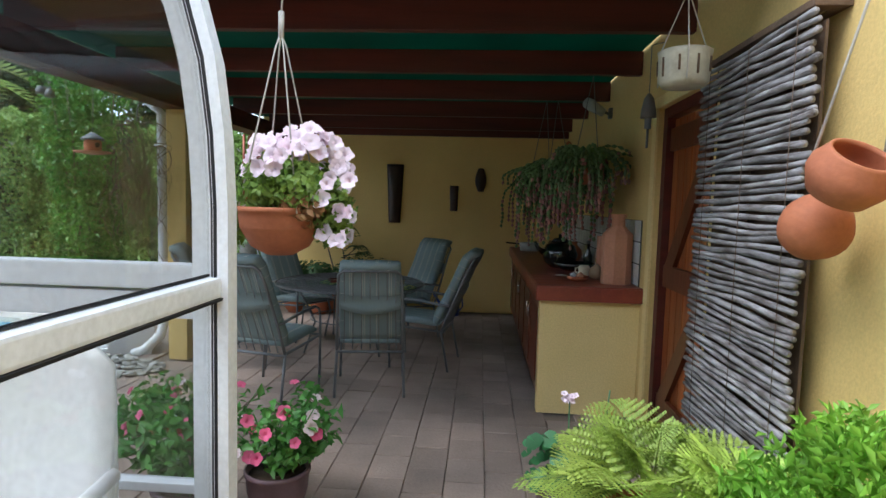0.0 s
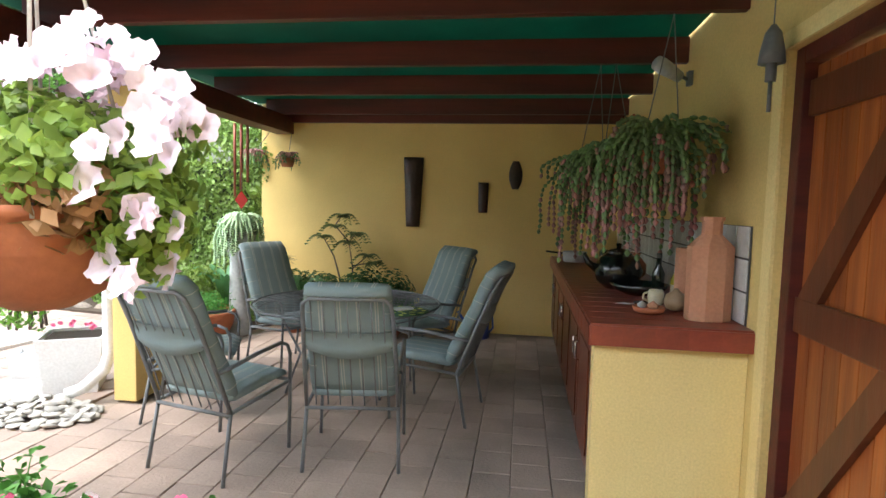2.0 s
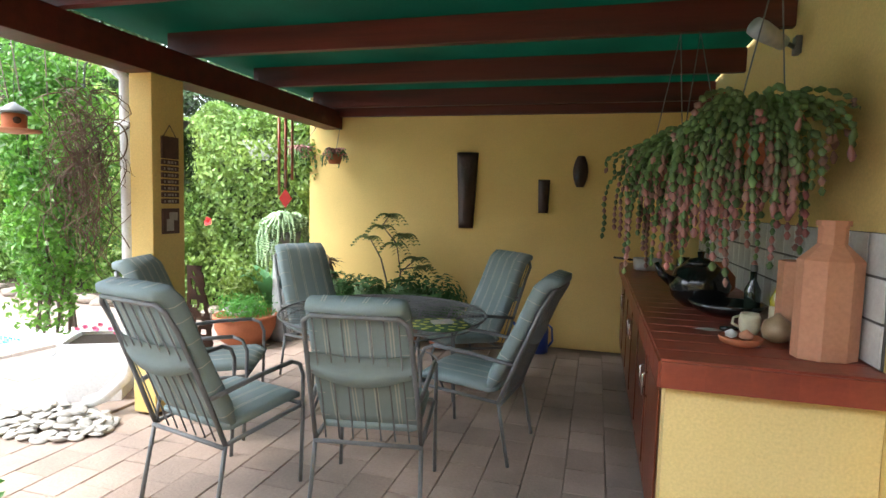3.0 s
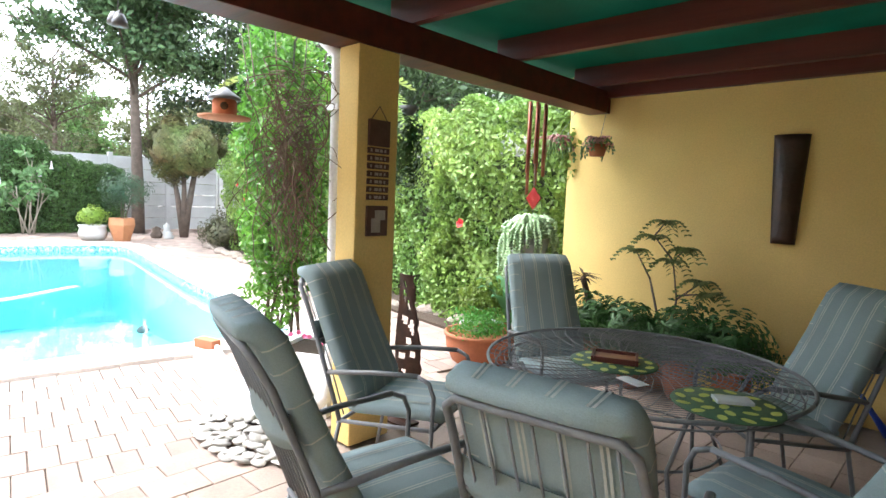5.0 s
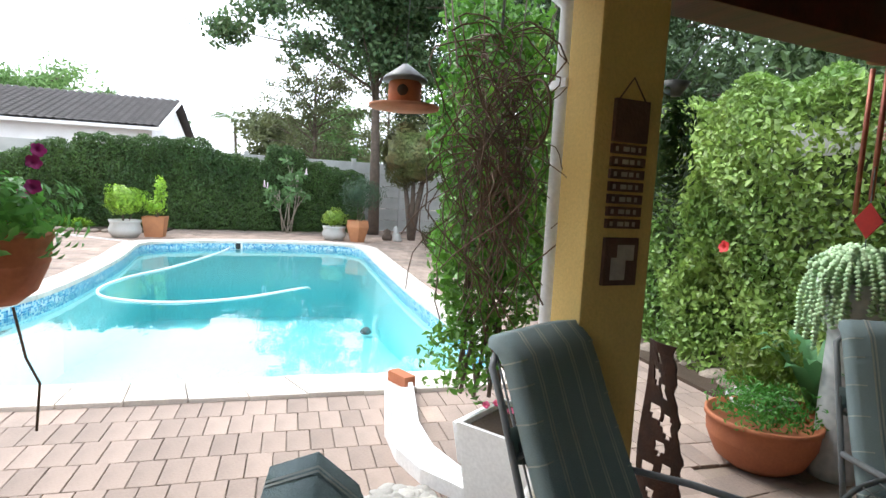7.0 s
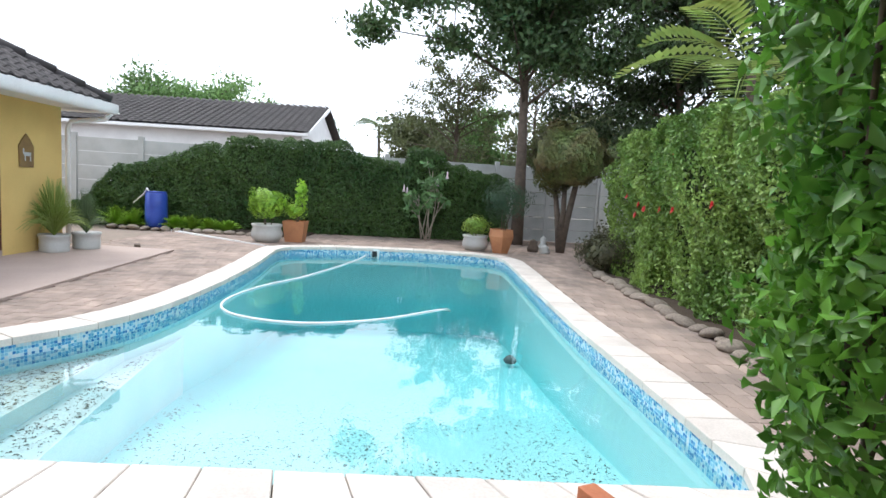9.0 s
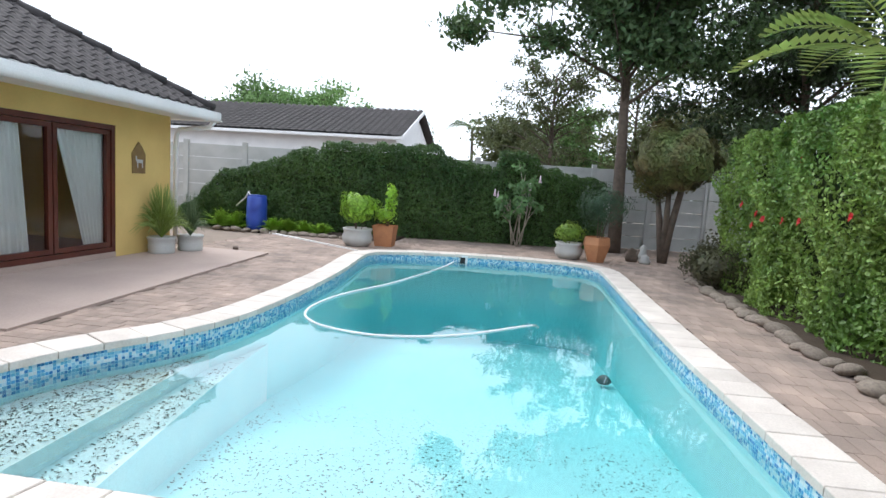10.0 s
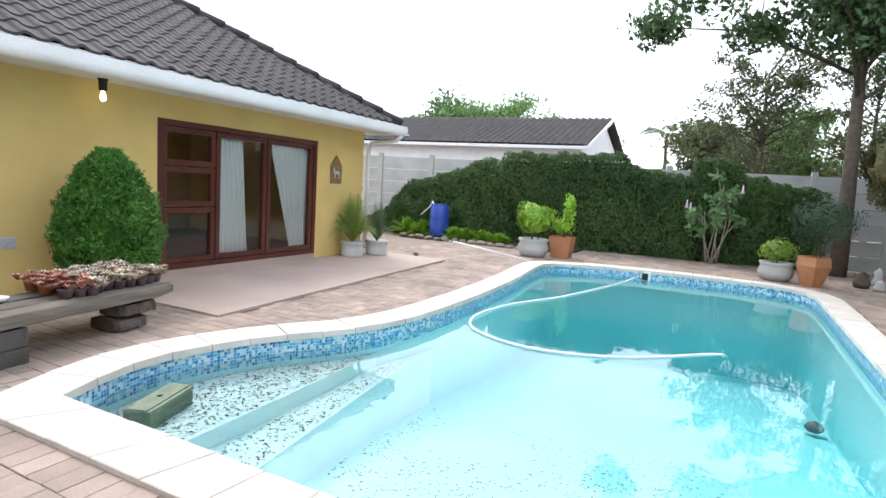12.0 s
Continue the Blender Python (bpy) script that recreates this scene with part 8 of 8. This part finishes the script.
# neighbour's house
nb = thing("neighbour_house", "neighbour's low white house with a dark tiled gable roof", "house", (-29, 0, 0), 0)
part("wall", Mesh().box(-9, 0.0, -22, -2.6, 0, 3.55).add([(0.0, -2.6, 3.55), (-9, -2.6, 3.55), (-4.5, -2.6, 5.2)], [(0, 1, 2)]), WHITE, nb, "white plastered wall")
part("roof", Mesh().add([(0.6, -22, 3.62), (0.6, -2.2, 3.62), (-4.5, -2.2, 5.45), (-4.5, -22, 5.45), (-9.6, -22, 3.62), (-9.6, -2.2, 3.62)], [(0, 1, 2, 3), (3, 2, 5, 4)]), ROOF, nb, "dark tiled roof")
part("bargeboard", Mesh().add([(0.62, -2.19, 3.50), (0.62, -2.19, 3.66), (-4.5, -2.19, 5.50), (-4.5, -2.19, 5.30), (0.62, -2.14, 3.50), (0.62, -2.14, 3.66), (-4.5, -2.14, 5.50), (-4.5, -2.14, 5.30)], [(0, 1, 2, 3), (7, 6, 5, 4), (0, 4, 5, 1), (1, 5, 6, 2), (3, 2, 6, 7), (0, 3, 7, 4)]), WHITE, nb, "white bargeboard")
part("gutter", Mesh().box(0.55, 0.70, -22, -2.2, 3.46, 3.60, 0.02), WHITE, nb)
tr_ = Mesh()
for r_ in range(15):
    for k in range(58):
        y = -22 + k * 0.34
        z, x = 3.66 + r_ * 0.122, 0.6 - r_ * 0.34
        tr_.add([(x, y, z + 0.02), (x, y + 0.17, z + 0.07), (x, y + 0.34, z + 0.02), (x - 0.38, y, z + 0.12), (x - 0.38, y + 0.17, z + 0.17), (x - 0.38, y + 0.34, z + 0.12)], [(0, 1, 4, 3), (1, 2, 5, 4)])
part("roof_tiles", tr_, ROOF, nb, kind="stuff")

# ---- coping and pavers ----
CTOP = 0.035
total, acc = 0.0, [0.0]
for i in range(n):
    total += (Vector(IN[(i + 1) % n]) - Vector(IN[i])).length
    acc.append(total)


def at_len(o, s):
    s %= total
    for i in range(n):
        if acc[i + 1] >= s:
            t = (s - acc[i]) / (acc[i + 1] - acc[i])
            return Vector(o[i]).lerp(Vector(o[(i + 1) % n]), t)
    return Vector(o[0])


cop = tagged(new("coping"), "pale rough stone coping slabs round the pool", "", "", "structure")
INN, cnt = grow(-0.025), round(total / 0.35)
for k in range(cnt):
    s0, s1 = k * total / cnt + 0.004, (k + 1) * total / cnt - 0.004
    a, b, c, d = at_len(INN, s0), at_len(INN, s1), at_len(OUT, s1), at_len(OUT, s0)
    z = CTOP + rnd.uniform(-0.003, 0.003)
    b0 = 0.006
    cen = (a + b + c + d) / 4
    ii = [p.lerp(cen, 0.035) for p in (a, b, c, d)]
    sl = Mesh().add([(p.x, p.y, -0.03) for p in (a, b, c, d)] + [(p.x, p.y, z - b0) for p in (a, b, c, d)] + [(p.x, p.y, z) for p in ii], [(0, 1, 5, 4), (1, 2, 6, 5), (2, 3, 7, 6), (3, 0, 4, 7), (4, 5, 9, 8), (5, 6, 10, 9), (6, 7, 11, 10), (7, 4, 8, 11), (8, 9, 10, 11), (3, 2, 1, 0)])
    part("slab", sl, COPING, cop)

GROW = grow(0.365)
BL, BW = 0.272, 0.136


def brick_mesh(mesh, x, y, rg_, z=0.0, bl=BL, bw=BW, turn=0.0):
    l, w = bl / 2 - 0.0018 - rg_.uniform(0, 0.0012), bw / 2 - 0.0018 - rg_.uniform(0, 0.0012)
    z += rg_.uniform(-0.0025, 0.0025)
    c = 0.003
    x, y = x + rg_.uniform(-0.001, 0.001), y + rg_.uniform(-0.001, 0.001)
    ct, st_ = math.cos(turn), math.sin(turn)
    v = [(-l, -w, z - 0.02), (l, -w, z - 0.02), (l, w, z - 0.02), (-l, w, z - 0.02), (-l, -w, z - c), (l, -w, z - c), (l, w, z - c), (-l, w, z - c),
         (-l + c, -w + c, z), (l - c, -w + c, z), (l - c, w - c, z), (-l + c, w - c, z)]
    mesh.add([(x + a * ct - b * st_, y + a * st_ + b * ct, q) for a, b, q in v], [(0, 1, 5, 4), (1, 2, 6, 5), (2, 3, 7, 6), (3, 0, 4, 7), (4, 5, 9, 8), (5, 6, 10, 9), (6, 7, 11, 10), (7, 4, 8, 11), (8, 9, 10, 11)])


pav = tagged(new("pavement"), "worn clay brick paving in running bond", "", "", "structure")
pr_ = random.Random(21)
joined = Mesh()
shapes = []
for k in range(6):
    q = Mesh(); brick_mesh(q, 0, 0, pr_); shapes.append(q.build("brick", BRICK))
singles = 0
ci, si = math.cos(radians(-8.6)), math.sin(radians(-8.6))
SLABP = [(-7.40, -0.98), (-13.5, -1.36), (-13.55, HY), (-7.37, HY)]
for i in range(-79, 14):
    for j in range(-43, 87):
        x, y = i * BL + 0.02, j * BW + (BW / 2 if i % 2 else 0)
        if y < HY + 0.03 or y > 9.2 or (y > 8.3 and x < -3.4):
            continue
        px, py = x * ci - y * si, x * si + y * ci
        if px > SIDE - 0.08 or py > BACK - 0.08 and px > -2.7:
            continue
        if (py > 3.9 and px > 0.98) or (-2.40 < px < -2.07 and 4.76 < py < 5.13):
            continue
        if (x > -16.1 and -0.9 < y < 5.8 and inside(x, y, GROW)) or inside(x, y, SLABP) or (y > 6.76 and -14.5 < x < -3.5) or (x < -17.22 and y < 0.1):
            continue
        if px > -2.62:
            continue
        if y < 0.35 and x < -5.0:
            for q in (-1, 1):
                brick_mesh(joined, x + q * BL / 4, y, pr_, 0.0, BL / 2, BW)
            continue
        if -4.9 < x < -3.0 and 2.0 < y < 4.4 and singles < 300:
            ob = part("brick", shapes[singles % 6], None, pav, at=pose(x, y, 0))
            singles += 1
        else:
            brick_mesh(joined, x, y, pr_)
# under the roof the rows run with the covered patio
PW = 0.213
for i in range(0, 20):
    for j in range(-30, 30):
        px, py = -2.62 + (i + 0.5) * PW, j * BL + (BL / 2 if i % 2 else 0)
        x, y = px * math.cos(radians(8.6)) - py * math.sin(radians(8.6)), px * math.sin(radians(8.6)) + py * math.cos(radians(8.6))
        if y < HY + 0.1 or px > SIDE - 0.07 or py > BACK - 0.14 or (py > 3.86 and px > 0.98) or (-2.36 < px < -2.02 and 4.68 < py < 5.22):
            continue
        brick_mesh(joined, x, y, pr_, 0.0, BL, PW, radians(98.6))
part("pavers", joined, BRICK, pav, kind="stuff")
